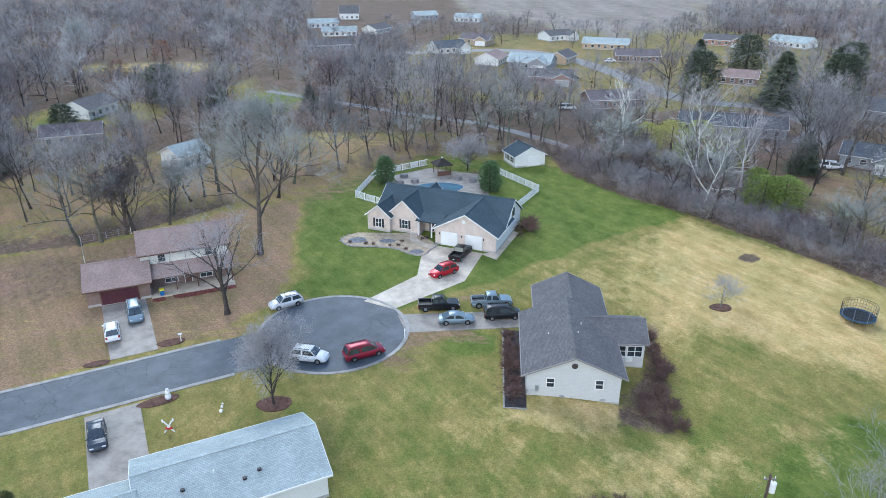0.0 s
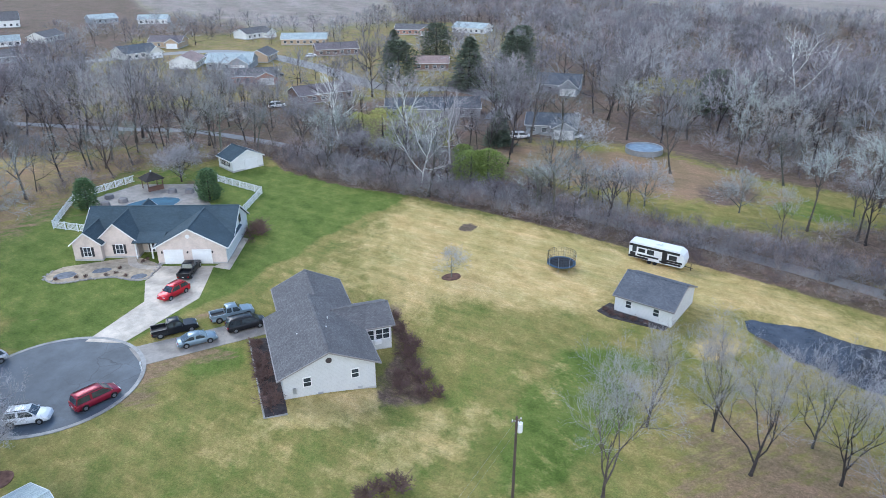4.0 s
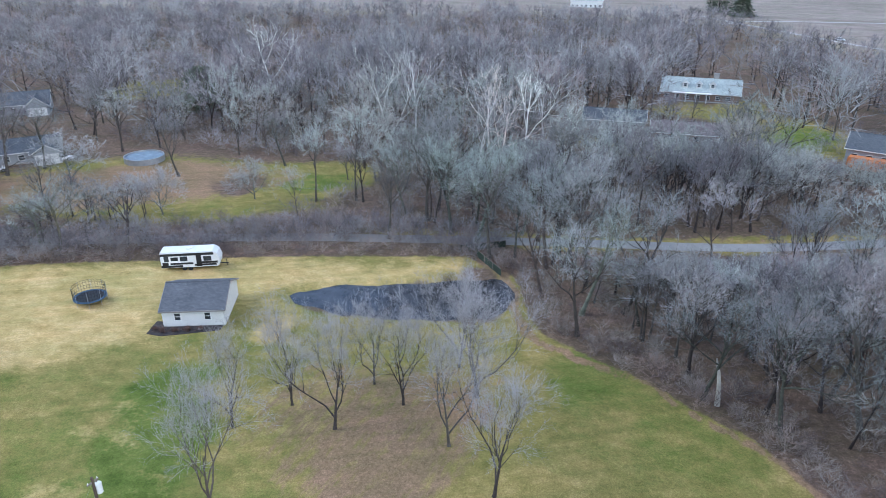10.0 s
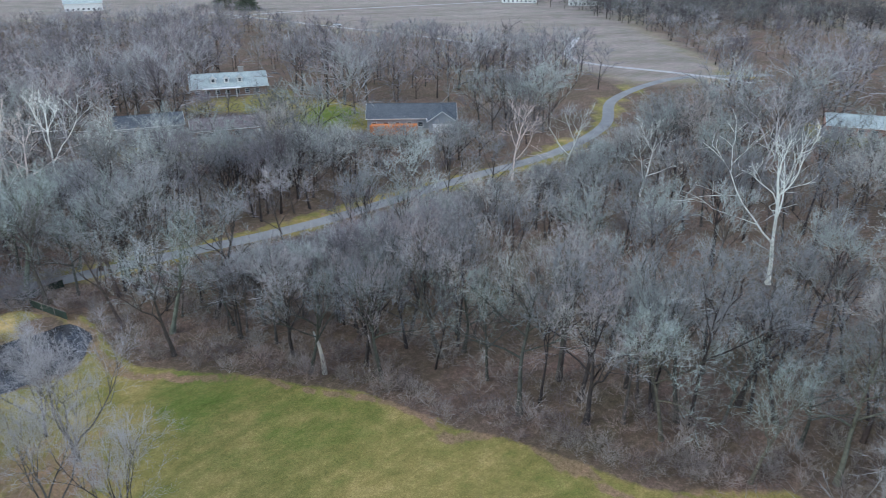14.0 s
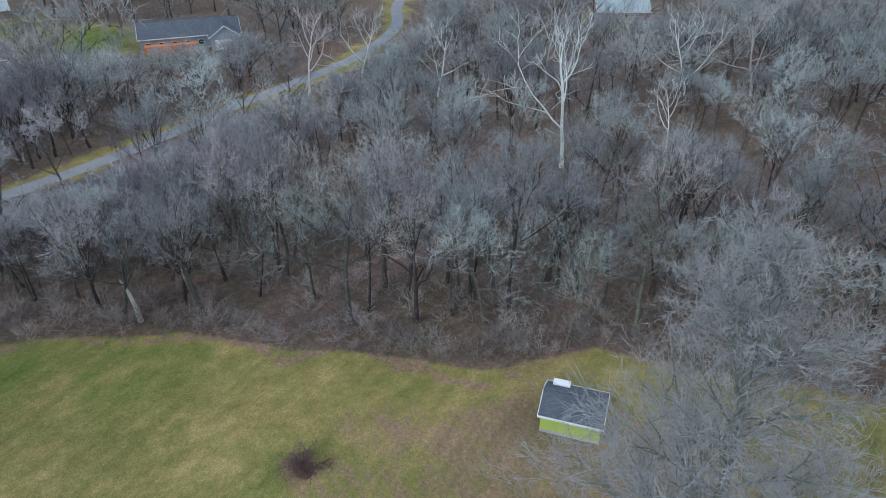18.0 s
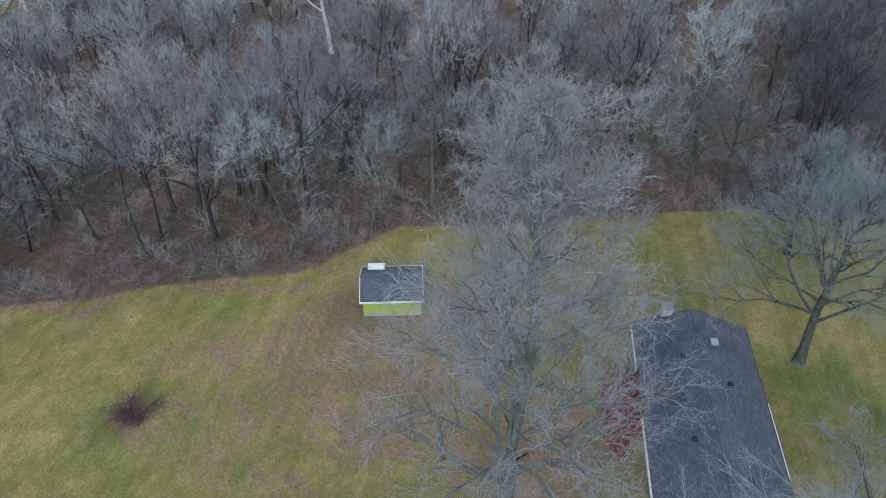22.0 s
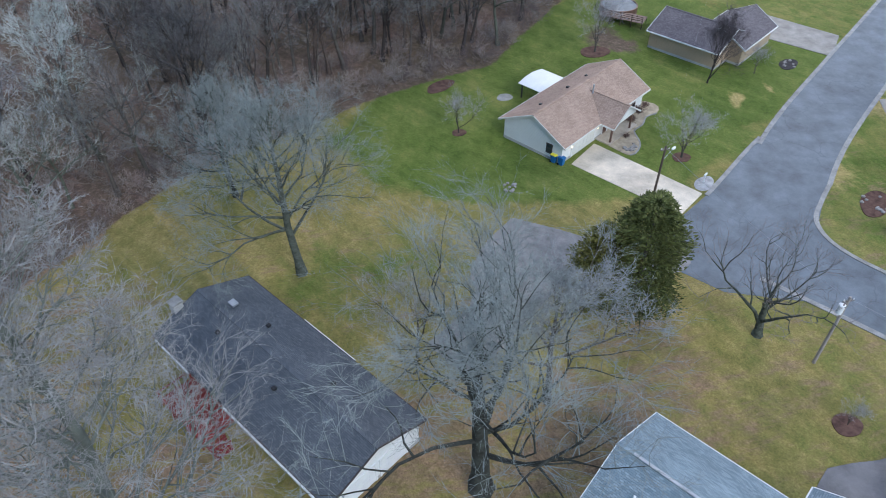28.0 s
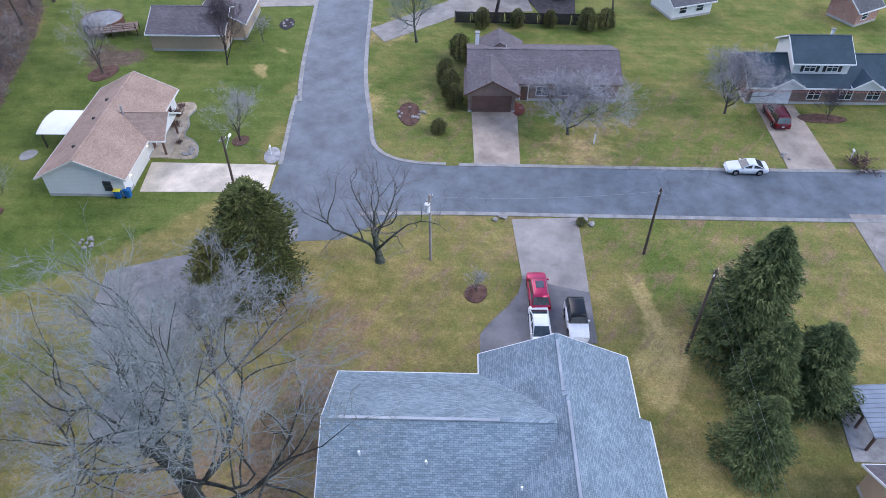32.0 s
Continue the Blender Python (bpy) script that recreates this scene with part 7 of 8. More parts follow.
# ---- poles and wires ----
def utility_pole(x, y, h, label, transformer=False, lamp=None, lean=0.0, timber=None):
    p = thing("utility_pole", pose(x, y, 0, lean, 0, 0), label, "utility pole", "poles")
    tube("shaft", (0, 0, -0.3), (0, 0, h), 0.15, 0.11, timber or TIMBER, p, 10)
    box("crossarm", -0.5, 0.5, -0.05, 0.05, h - 0.5, h - 0.38, GREY_TIMBER, p)
    for s in (-0.42, 0, 0.42):
        tube("insulator", (s, 0, h - 0.38), (s, 0, h - 0.22), 0.05, 0.03, TRIM, p, 8)
    if transformer:
        bm = bmesh.new()
        add_tube(bm, (0.36, 0, h - 1.75), (0.36, 0, h - 0.85), 0.26, 0.26, 14)
        add_tube(bm, (0.36, 0, h - 0.85), (0.36, 0, h - 0.78), 0.28, 0.2, 14)
        t = part("transformer", bm, TRIM, p, "pale grey drum transformer")
        tube("bushing", (0.36, 0.1, h - 0.78), (0.36, 0.1, h - 0.5), 0.05, 0.03, BROWN_TRIM, t, 8)
    if lamp is not None:
        a = radians(lamp)
        d = Vector((math.cos(a), math.sin(a), 0))
        arm = tube("lamp_arm", (0, 0, h * 0.72), d * 2.0 + Vector((0, 0, h * 0.72 + 0.5)), 0.04, 0.03, STEEL, p, 8)
        bm = bmesh.new()
        bmesh.ops.create_uvsphere(bm, u_segments=12, v_segments=8, radius=0.3, matrix=Matrix.Translation(d * 2.2 + Vector((0, 0, h * 0.72 + 0.5))) @ Matrix.Rotation(a, 4, "Z") @ Matrix.Diagonal((1.3, 0.55, 0.4, 1)))
        part("lamp_head", bm, TRIM, arm, "pale street lamp head")
    return p


utility_pole(25.4, 42.3, 10.0, "wooden utility pole with a white transformer drum", True)
utility_pole(-35.7, -55.3, 6.6, "wooden pole with a street lamp on an arm", False, 215)
utility_pole(-39.3, -30.6, 8.2, "pale weathered pole with a white transformer drum", True, timber=PALE_TIMBER)
utility_pole(-52.6, -14.0, 8.3, "dark wooden utility pole by the street")
utility_pole(-43.5, -5.8, 9.9, "wooden utility pole among spruces", False)
utility_pole(100, 300, 10, "distant wooden utility pole")


def wire(name, p, q, sag=0.6, r=0.012):
    p, q = Vector(p), Vector(q)
    bm = bmesh.new()
    n, prev = 14, None
    for k in range(n + 1):
        t = k / n
        c = p.lerp(q, t) - Vector((0, 0, sag * 4 * t * (1 - t)))
        ring = [bm.verts.new(c + Vector((0.7 * o[0], 0.7 * o[0], o[1])) * r) for o in ((1, -0.5), (-1, -0.5), (0, 1))]
        if prev:
            for j in range(3):
                bm.faces.new((prev[j], prev[(j + 1) % 3], ring[(j + 1) % 3], ring[j]))
        prev = ring
    o = part(name, bm, STEEL)
    return tagged(o, "thin grey overhead wire between poles", "wire", "wires")


wire("overhead_wire", (-52.6, -14, 8.1), (-43.5, -5.8, 9.7), 0.3)
wire("overhead_wire", (-43.3, -5.6, 9.6), (25.2, 42.1, 9.7), 1.6)
wire("overhead_wire", (-43.7, -6.0, 8.4), (25.4, 42.3, 8.4), 1.6)
wire("overhead_wire", (-39.3, -30.6, 8.0), (-52.6, -14, 8.0), 0.5)
wire("overhead_wire", (-39.3, -30.6, 7.9), (-35.7, -55.3, 6.4), 0.5)
wire("overhead_wire", (-35.7, -55.3, 6.3), (-60, -92, 6.0), 0.8)


# ---- conifers and shrubs ----
def conifer(key, seed, height, width, material, n=2600, rounded=False, size=0.55, inner=0.12):
    rnd = random.Random(seed)
    v, f = [], []
    for k in range(n):
        t = rnd.random() ** (1.3 if not rounded else 1.0)
        env = (1 - t) ** 0.68 if not rounded else math.sqrt(max(0.02, 1 - ((t - 0.36) / 0.68) ** 2))
        tier = 0.88 + 0.12 * math.sin(t * 55 + seed)
        a = rnd.uniform(0, 6.283)
        lump = 1 + 0.16 * math.sin(3 * a + 9 * t + seed) + 0.1 * math.sin(7 * a - 14 * t)
        r = width / 2 * env * tier * lump * math.sqrt(rnd.uniform(inner, 1.0))
        c = Vector((r * math.cos(a), r * math.sin(a), height * (0.04 + 0.95 * t)))
        out = Vector((math.cos(a + rnd.gauss(0, 0.5)), math.sin(a + rnd.gauss(0, 0.5)), rnd.uniform(-0.55, 0.35) if not rounded else rnd.uniform(-0.2, 0.9))).normalized()
        s = out.cross(Vector((rnd.gauss(0, 0.4), rnd.gauss(0, 0.4), 1))).normalized()
        ln, wd = size * rnd.uniform(0.6, 1.4), size * rnd.uniform(0.13, 0.26)
        i = len(v)
        up = s.cross(out) * wd * 0.5
        for q in (c - out * ln * 0.3, c + s * wd + up, c + out * ln * 0.7, c - s * wd + up):
            v.append((q.x, q.y, q.z))
        f += [(i, i + 1, i + 2), (i, i + 2, i + 3)]
    bm = bmesh.new()
    add_tube(bm, (0, 0, -0.2), (0, 0, height * 0.9), width * 0.035 + 0.05, 0.03, 8)
    trunk = bpy.data.meshes.new("trunk")
    bm.to_mesh(trunk)
    bm.free()
    trunk.materials.append(BARK)
    TREES[key] = (trunk, tri_mesh("crown", np.array(v, np.float32), np.array(f, np.int32), material), height)


conifer("spruce", 2, 12, 8.6, SPRUCE, 17000, False, 0.4)
conifer("spruce_b", 4, 9, 8.0, SPRUCE, 14000, False, 0.36)
conifer("juniper", 6, 12, 7.0, JUNIPER, 14000, True, 0.36)
conifer("golden_juniper", 26, 12, 7.0, GOLD_JUNIPER, 11000, True, 0.42)
conifer("pine", 7, 14, 8.5, PINE, 3200, False, 1.0)
conifer("broad_pine", 17, 14, 12.0, PINE, 3800, True, 0.9)
conifer("yew", 16, 6, 4.8, EVERGREEN, 3200, True, 0.5)
conifer("shrub", 9, 2, 2.4, SHRUB_RED, 420, True, 0.3)
conifer("evergreen_shrub", 10, 2, 1.6, SHRUB_OLIVE, 3600, True, 0.15, 0.55)
conifer("bright_shrub", 12, 4, 6.0, SHRUB_GREEN, 3600, True, 0.32)
plant("spruce", -47.0, -2.6, 13.5, "tall dark green spruce beside a pole", 0, wide=1.02)
plant("spruce_b", -45.0, 3.6, 8.4, "dark green spruce beside the pale-roofed house", 40, wide=1.15)
plant("spruce_b", -36.2, 2.0, 8.0, "broad dark green spruce with browned tips", 90, wide=0.95)
plant("spruce", -42.0, 0.6, 9.5, "dark green spruce in a clump", 150, wide=1.0)
plant("juniper", -26.6, -40.2, 12.6, "dense dark olive-green juniper by the road", 0, wide=1.1)
plant("golden_juniper", -23.6, -41.4, 9.0, "smaller yellow-olive juniper beside a darker one", 140, wide=1.25)
plant("yew", -12.2, 141.3, 6, "broad green evergreen by the pool fence", 30)
plant("yew", 9.7, 136.8, 6.4, "broad green evergreen beside the pool", 70)
for k, (x, y, h) in enumerate(((103, 214, 17), (83, 228, 15), (80, 149, 9), (114, 268, 15), (106, 192, 12), (122, 216, 16), (132, 238, 15), (502, 48, 18), (484, 33, 18), (150, 150, 13), (-112, 170, 12), (-120, 140, 13), (-100, 150, 11), (-98, 178, 9), (-70, 215, 10), (-88, 220, 12), (-40, 210, 8), (146, 255, 14), (100, 280, 12))):
    plant("broad_pine" if k % 2 else "pine", x, y, h, "dark green pine among bare trees", 33 * k, "pines", wide=1.15 if k % 2 else 1.5)
for k, (x, y, h) in enumerate(((61.6, 126.4, 6.6), (65.5, 126.4, 6.4), (66, 140, 4), (60, 152, 4.4), (56, 158, 4.6))):
    plant("bright_shrub", x, y, h, "yellow-green bush at the wood's edge", 50 * k, "bushes", "bush")

YELLOW_GREEN = leafage("yellow_green_shoots", (0.24, 0.26, 0.06), (0.44, 0.45, 0.15))
conifer("willow_shrub", 14, 6, 6.0, YELLOW_GREEN, 2000, True, 0.32, 0.3)
for k, (x, y, h) in enumerate(((48.5, 163.0, 8), (53.3, 159, 9.5), (58.6, 156.6, 10), (65, 153, 9))):
    plant("willow_shrub", x, y, h, "yellow-green thicket behind the white trees", 50 * k, "yellow-green thickets", "bush")
RUSSET_LEAF = leafage("clinging_russet_leaves", (0.13, 0.062, 0.042), (0.25, 0.125, 0.085))
conifer("russet_oak", 18, 10, 9.0, RUSSET_LEAF, 2600, True, 0.42)
for k, (x, y, h) in enumerate(((-108.2, 236.5, 11), (-105.2, 268.8, 13), (-105.8, 141.5, 12), (-41, 240, 9))):
    plant("russet_oak", x, y, h, "oak still holding russet leaves", 80 * k, "russet oaks")

SHRUBS = ((8.0, 68.5), (7.9, 71.0), (8.2, 73.5), (8.3, 76.0), (8.5, 79.0), (8.2, 66.0), (26.0, 70.5), (26.8, 76.0), (27.0, 79.0), (25.2, 67.6), (22.6, 64.4), (24.6, 62.4), (23.4, 66.8), (25.8, 65.0), (27.2, 71.8), (26.2, 61.8), (14.5, 49.0), (16.2, 48.4), (12.8, 48.2), (26.6, 73.2))
for k, (x, y) in enumerate(SHRUBS):
    plant("twig_bush", x, y, 1.5 + 0.6 * ((k * 7) % 4) / 3, "russet leafless shrub in a mulched bed", 40 * k, "shrubs round the grey house", "shrub", 1.0 + 0.1 * (k % 3), float(ground_height(x, y)))
for k, (x, y, h, w) in enumerate(((-63.4, -45.2, 3.4, 0.8), (-65.2, -47.0, 4.0, 0.8), (-67.4, -49.4, 3.8, 0.85), (-57.8, -43.4, 1.9, 1.3), (-74.6, -52.3, 3.6, 1), (-93.2, -42.0, 3.4, 1.1), (-95.5, -40.0, 3, 1.2), (-90.8, -47, 2.6, 1), (-87.8, -51, 2.8, 1), (-84.6, -55.2, 3.0, 1), (-52.8, -21.2, 0.9, 1.4), (-80.6, -0.4, 1.7, 1.5), (-39, 47.5, 3.2, 0.8), (15.6, 117.5, 2.6, 1.1), (15.0, 115.2, 2.8, 1.2), (-57, -87, 1.4, 1.2))):
    plant("evergreen_shrub" if k not in (11, 13, 14) else "twig_bush", x, y, h, "clipped olive evergreen shrub" if k not in (11, 13, 14) else "bare brown shrub in a garden", 50 * k, "garden shrubs", "shrub", w)


# ---- beds, rings and stones ----
def bed(x, y, rx, ry, deg=0.0, material=None, label="round bed of dark mulch", seed=1, wob=0.05, z=0.07):
    return tagged(slab("mulch_bed", ellipse(x, y, rx, ry, 26, wob, seed, radians(deg)), -2.0 if x > 18 and 60 < y < 80 else -0.1, z, material or MULCH), label, "garden bed", kind="structure")


bed(-19.0, 64.7, 1.9, 1.5, 0, label="mulch ring round a street tree")
bed(39.4, 87.1, 1.5, 1.2, 0, label="mulch ring round a small tree")
plant("vase_b", -38.2, -24.4, 3.0, "sapling with thin bare twigs in a mulch ring", 20)
bed(-38.2, -24.4, 1.2, 1.1, 0, label="mulch ring round a sapling")
bed(42.0, -8.8, 1.1, 0.9, 0, label="leafy ring round a dark shrub")
bed(-58.9, -48.9, 2.6, 1.5, 40, label="kerbed mulch bed with a small fountain", seed=4)
bed(-42.1, -61.5, 1.1, 1.0, 0, label="red mulch ring round a young tree")
bed(-17.4, -72.2, 0.9, 0.8, 0, label="red mulch ring round a young tree")
bed(-68.0, -38.4, 1.5, 0.9, 35, RED_MULCH, "red mulch bed beside a garage door", 3)
bed(-35.2, 77.8, 1.7, 0.9, 20, label="mulch bed beside the drive")
bed(-42.6, 72.8, 1.5, 0.7, 20, label="mulch bed beside the drive")
bed(-32.2, 65.2, 2.2, 0.9, 26, label="mulch bed by the street")
bed(-41.9, -89.2, 2.2, 1.8, 0, label="mulch bed round a tree")
tagged(slab("mulch_bed", [(6.8, 64.0), (9.3, 63.8), (9.6, 66.6), (10.6, 80.6), (8.0, 80.9)], -0.2, 0.05, DARK_MULCH), "long mulched bed along the house wall", "garden bed", kind="structure")
tagged(strip("edging", [Vector((8.0, 80.9)), Vector((6.8, 64.0)), Vector((9.3, 63.75))], 0.09, -0.2, 0.12, KERB), "low grey stone edging of a bed", "edging", kind="structure")
front = [tuple(p) for p in smooth_line([(-15.2, 114.6), (-17.4, 112.6), (-17.2, 110.2), (-15.4, 108.5), (-11.2, 108.3), (-7.6, 107.3), (-5.4, 105.3), (-3.4, 104.9), (-2.4, 106.6), (-1.2, 109.2), (-4.4, 114.2)], 0.8)]
tagged(slab("gravel_bed", front, -0.1, 0.06, TAN_GRAVEL), "tan gravel bed curving along brick gables", "garden bed", kind="structure")
tagged(strip("path", smooth_line([(-5.2, 114.6), (-5.0, 111.4), (-3.4, 109.3), (-1.2, 108.2)], 0.6), 0.65, -0.1, 0.1, PALE_CONCRETE), "curved pale concrete front path", "path", kind="structure")
tagged(strip("edging", [Vector(p) for p in front[4:-6]], 0.11, -0.1, 0.14, STONE), "edging of small grey stones", "edging", kind="structure")
tagged(slab("path", [(6.4, 105.3), (8.7, 103.2), (13.4, 114.4), (12.3, 115.6), (7.9, 106.2)], -0.1, 0.06, PALE_CONCRETE), "pale concrete side path along the garage", "path", kind="structure")
SLATE = plain("slate_chippings", (0.17, 0.18, 0.2), 0.9, 0, 0.35, 6, 0.2, 0.6)
for cx, cy, rx_, ry_ in ((-14.8, 111.2, 1.5, 1.3), (-9.6, 110.8, 1.3, 0.9), (-4.4, 106.3, 1.1, 0.9)):
    tagged(slab("slate_patch", ellipse(cx, cy, rx_, ry_, 18, 0.08, 3), 0.0, 0.09, SLATE), "patch of grey slate chippings in a bed", "garden bed", kind="structure")
for k, (x, y) in enumerate(((-13.2, 109.6), (-11.9, 109.3), (-9.0, 108.6), (-7.6, 108.8), (-7.0, 110.4), (-6.2, 107.2), (-16.0, 110.0), (-3.6, 111.6), (-2.9, 112.2))):
    plant("twig_bush", x, y, 0.6, "small russet shrub in a gravel bed", 50 * k, "shrubs in the gravel bed", "shrub")
porch_bed = smooth_line([(-34.2, -66.2), (-36.3, -63.2), (-38.2, -64.6), (-38.7, -66.3), (-38.9, -68.0), (-40.6, -69.2), (-41.8, -70.8), (-43.5, -71.4), (-44.4, -72.8), (-43.6, -74.2), (-41.2, -74.8), (-38.0, -71.0)], 0.6)
tagged(slab("gravel_bed", [tuple(p) for p in porch_bed], -0.1, 0.05, TAN_GRAVEL), "curving tan gravel bed with stones before the porch", "garden bed", kind="structure")
tagged(strip("edging", porch_bed[6:-16], 0.09, -0.1, 0.1, KERB), "low pale edging of a gravel bed", "edging", kind="structure")
for k, (x, y, h) in enumerate(((-37.4, -66.9, 0.7), (-39.4, -70.2, 1.1), (-41.0, -72.0, 1.2), (-42.6, -73.2, 0.9))):
    plant("twig_bush", x, y, h, "brown leafless shrub in a gravel bed", 60 * k, "shrubs before the porch", "shrub")
bed(-42.3, -56.2, 1.7, 0.9, 38, GRAVEL, "small gravel bed round a mailbox", 6, 0.05, 0.05)
bed(-67.7, -79.8, 1.8, 1.2, 35, DARK_MULCH, "dark bed with a stone ring", 8)
plant("vase", -61.5, -78.4, 4.6, "small bare tree on the lawn", 20)
bed(-88.8, -6.6, 3.0, 1.1, 125, MULCH, "dark mulched bed before a brick house", 9)
plant("fan", -88.9, -5.9, 4.2, "small dark bare tree in a mulched bed", 130)


def stone_mesh(seed):
    bm = bmesh.new()
    bmesh.ops.create_icosphere(bm, subdivisions=1, radius=1.0)
    rnd_ = random.Random(seed)
    for v in bm.verts:
        v.co *= rnd_.uniform(0.75, 1.15)
        v.co.z *= 0.6
    me = bpy.data.meshes.new("stone")
    bm.to_mesh(me)
    bm.free()
    me.materials.append(STONE)
    return me


STONES = [stone_mesh(k) for k in range(4)]
rnd = random.Random(4)
for x, y, n, spread, size in ((-36.9, -64.8, 12, 1.3, 0.26), (-67.7, -79.8, 10, 1.4, 0.24), (-48.6, -28.6, 4, 0.7, 0.4), (-53.4, -20.8, 4, 0.7, 0.4), (-78.0, -7.6, 4, 0.8, 0.35), (-58.9, -48.9, 14, 2.2, 0.22), (-20.5, -60.0, 14, 1.2, 0.25)):
    for k in range(n):
        o = new("garden_stone", STONES[k % 4])
        s = size * rnd.uniform(0.6, 1.3)
        o.matrix_basis = pose(x + rnd.uniform(-spread, spread) * 0.7, y + rnd.uniform(-spread, spread) * 0.7, 0.1, 0, 0, rnd.uniform(0, 360)) @ Matrix.Diagonal((s, s, s, 1))
        tagged(o, "rounded grey stone lying in a bed", "stone", "garden stones")
plant("twig_bush", 42.0, -8.8, 2.0, "dark tangled shrub in a leafy ring on the lawn", 0, "", "shrub", 1.35)
for k in range(2, len(front) - 6):
    for j in range(2):
        o = new("garden_stone", STONES[(k + j) % 4])
        q = 0.2 * rnd.uniform(0.6, 1.3)
        o.matrix_basis = pose(front[k][0] + rnd.uniform(-0.4, 0.4), front[k][1] + rnd.uniform(-0.3, 0.3), 0.12, 0, 0, rnd.uniform(0, 360)) @ Matrix.Diagonal((q, q, q, 1))
        tagged(o, "small pale stone edging a gravel bed", "stone", "garden stones")


# ---- pool yard of the slate-roofed house ----
FENCE_WHITE = plain("white_vinyl", (0.78, 0.79, 0.8), 0.4, 0, 0.05)


def picket_fence(points, material, label, height=1.5, gap=2.4, solid=False):
    f = thing("fence", Matrix(), label, "fence")
    picket = None
    for a, b in zip(points, points[1:]):
        a, b = Vector(a), Vector(b)
        n = max(1, round((b - a).length / gap))
        deg = math.degrees(math.atan2(b.y - a.y, b.x - a.x))
        step = (b - a).length / n
        for k in range(n):
            p = a.lerp(b, k / n)
            m = pose(p.x, p.y, 0, 0, 0, deg)
            box("post", -0.07, 0.07, -0.07, 0.07, -0.1, height + 0.12, material, f, "", m)
            for z in (0.21, height - 0.06):
                box("rail", 0.07, step - 0.07, -0.025, 0.025, z - 0.06, z + 0.06, material, f, "", m)
            pk = 0.16 if solid else 0.27
            for j in range(int((step - 0.2) / pk)):
                if picket is None:
                    bm = bmesh.new()
                    add_box(bm, 0, 0.15 if solid else 0.14, -0.014, 0.014, 0.04 if solid else 0.27, height - (0.02 if solid else 0.12))
                    o = part("picket", bm, material, f)
                    picket = o.data
                else:
                    o = new("picket", picket)
                    o.parent = f
                o.matrix_basis = m @ Matrix.Translation((0.12 + j * pk, 0, 0))
    return f


picket_fence([(-11.5, 128.0), (-17.6, 132.9), (-14.8, 146.8), (-3.5, 154.7)], FENCE_WHITE, "white vinyl picket fence round a pool yard")
picket_fence([(12.6, 147.6), (19.7, 136.4), (13.6, 125.0)], FENCE_WHITE, "white vinyl picket fence beside the lawn")
tagged(slab("patio", [(-11, 128), (-12.5, 146), (-3, 152.5), (8, 148), (9.5, 134), (4, 126)], -0.1, 0.05, DRIVE), "grey concrete pool patio", "patio", kind="structure")
POOL_COVER = plain("blue_pool_cover", (0.03, 0.105, 0.165), 0.75, 0, 0.3, 1.5)
pool = tagged(slab("swimming_pool", ellipse(-1.0, 138.5, 5.2, 3.6, 30, 0.05, 2), 0.0, 0.09, POOL_COVER), "swimming pool under a blue winter cover", "pool")
part_rim = strip("coping", [Vector(p) for p in ellipse(-1.0, 138.5, 5.4, 3.8, 30, 0.05, 2)] + [Vector(ellipse(-1.0, 138.5, 5.4, 3.8, 30, 0.05, 2)[0])], 0.2, 0.0, 0.12, KERB, pool)
gz = thing("gazebo", pose(-0.2, 148.5, 0, 0, 0, 20), "dark timber gazebo with a shingled roof", "gazebo")
for sx in (-1.5, 1.5):
    for sy in (-1.5, 1.5):
        box("post", sx - 0.08, sx + 0.08, sy - 0.08, sy + 0.08, 0, 2.3, BROWN_TRIM, gz)
box("counter", -1.5, 1.5, -1.6, -1.3, 0, 1.0, BROWN_TRIM, gz)
bm = bmesh.new()
bmesh.ops.create_cone(bm, cap_ends=True, segments=4, radius1=2.9, radius2=0.25, depth=1.3, matrix=pose(0, 0, 2.95, 0, 0, 45))
part("roof", bm, plain("dark_brown_shakes", (0.035, 0.03, 0.028), 0.9, 0, 0.3), gz)
box("finial", -0.12, 0.12, -0.12, 0.12, 3.6, 3.9, TRIM, gz)
COVER = plain("grey_furniture_cover", (0.2, 0.19, 0.19), 0.8, 0, 0.2)
for x, y in ((-9.2, 141.5), (-6.0, 142.5), (-8.5, 146), (3.2, 144.5), (6.4, 143.0)):
    bm = bmesh.new()
    bmesh.ops.create_cone(bm, cap_ends=True, segments=12, radius1=0.95, radius2=0.75, depth=0.75, matrix=pose(x, y, 0.42))
    tagged(part("covered_table", bm, COVER), "patio table under a grey cover", "table", "covered tables")

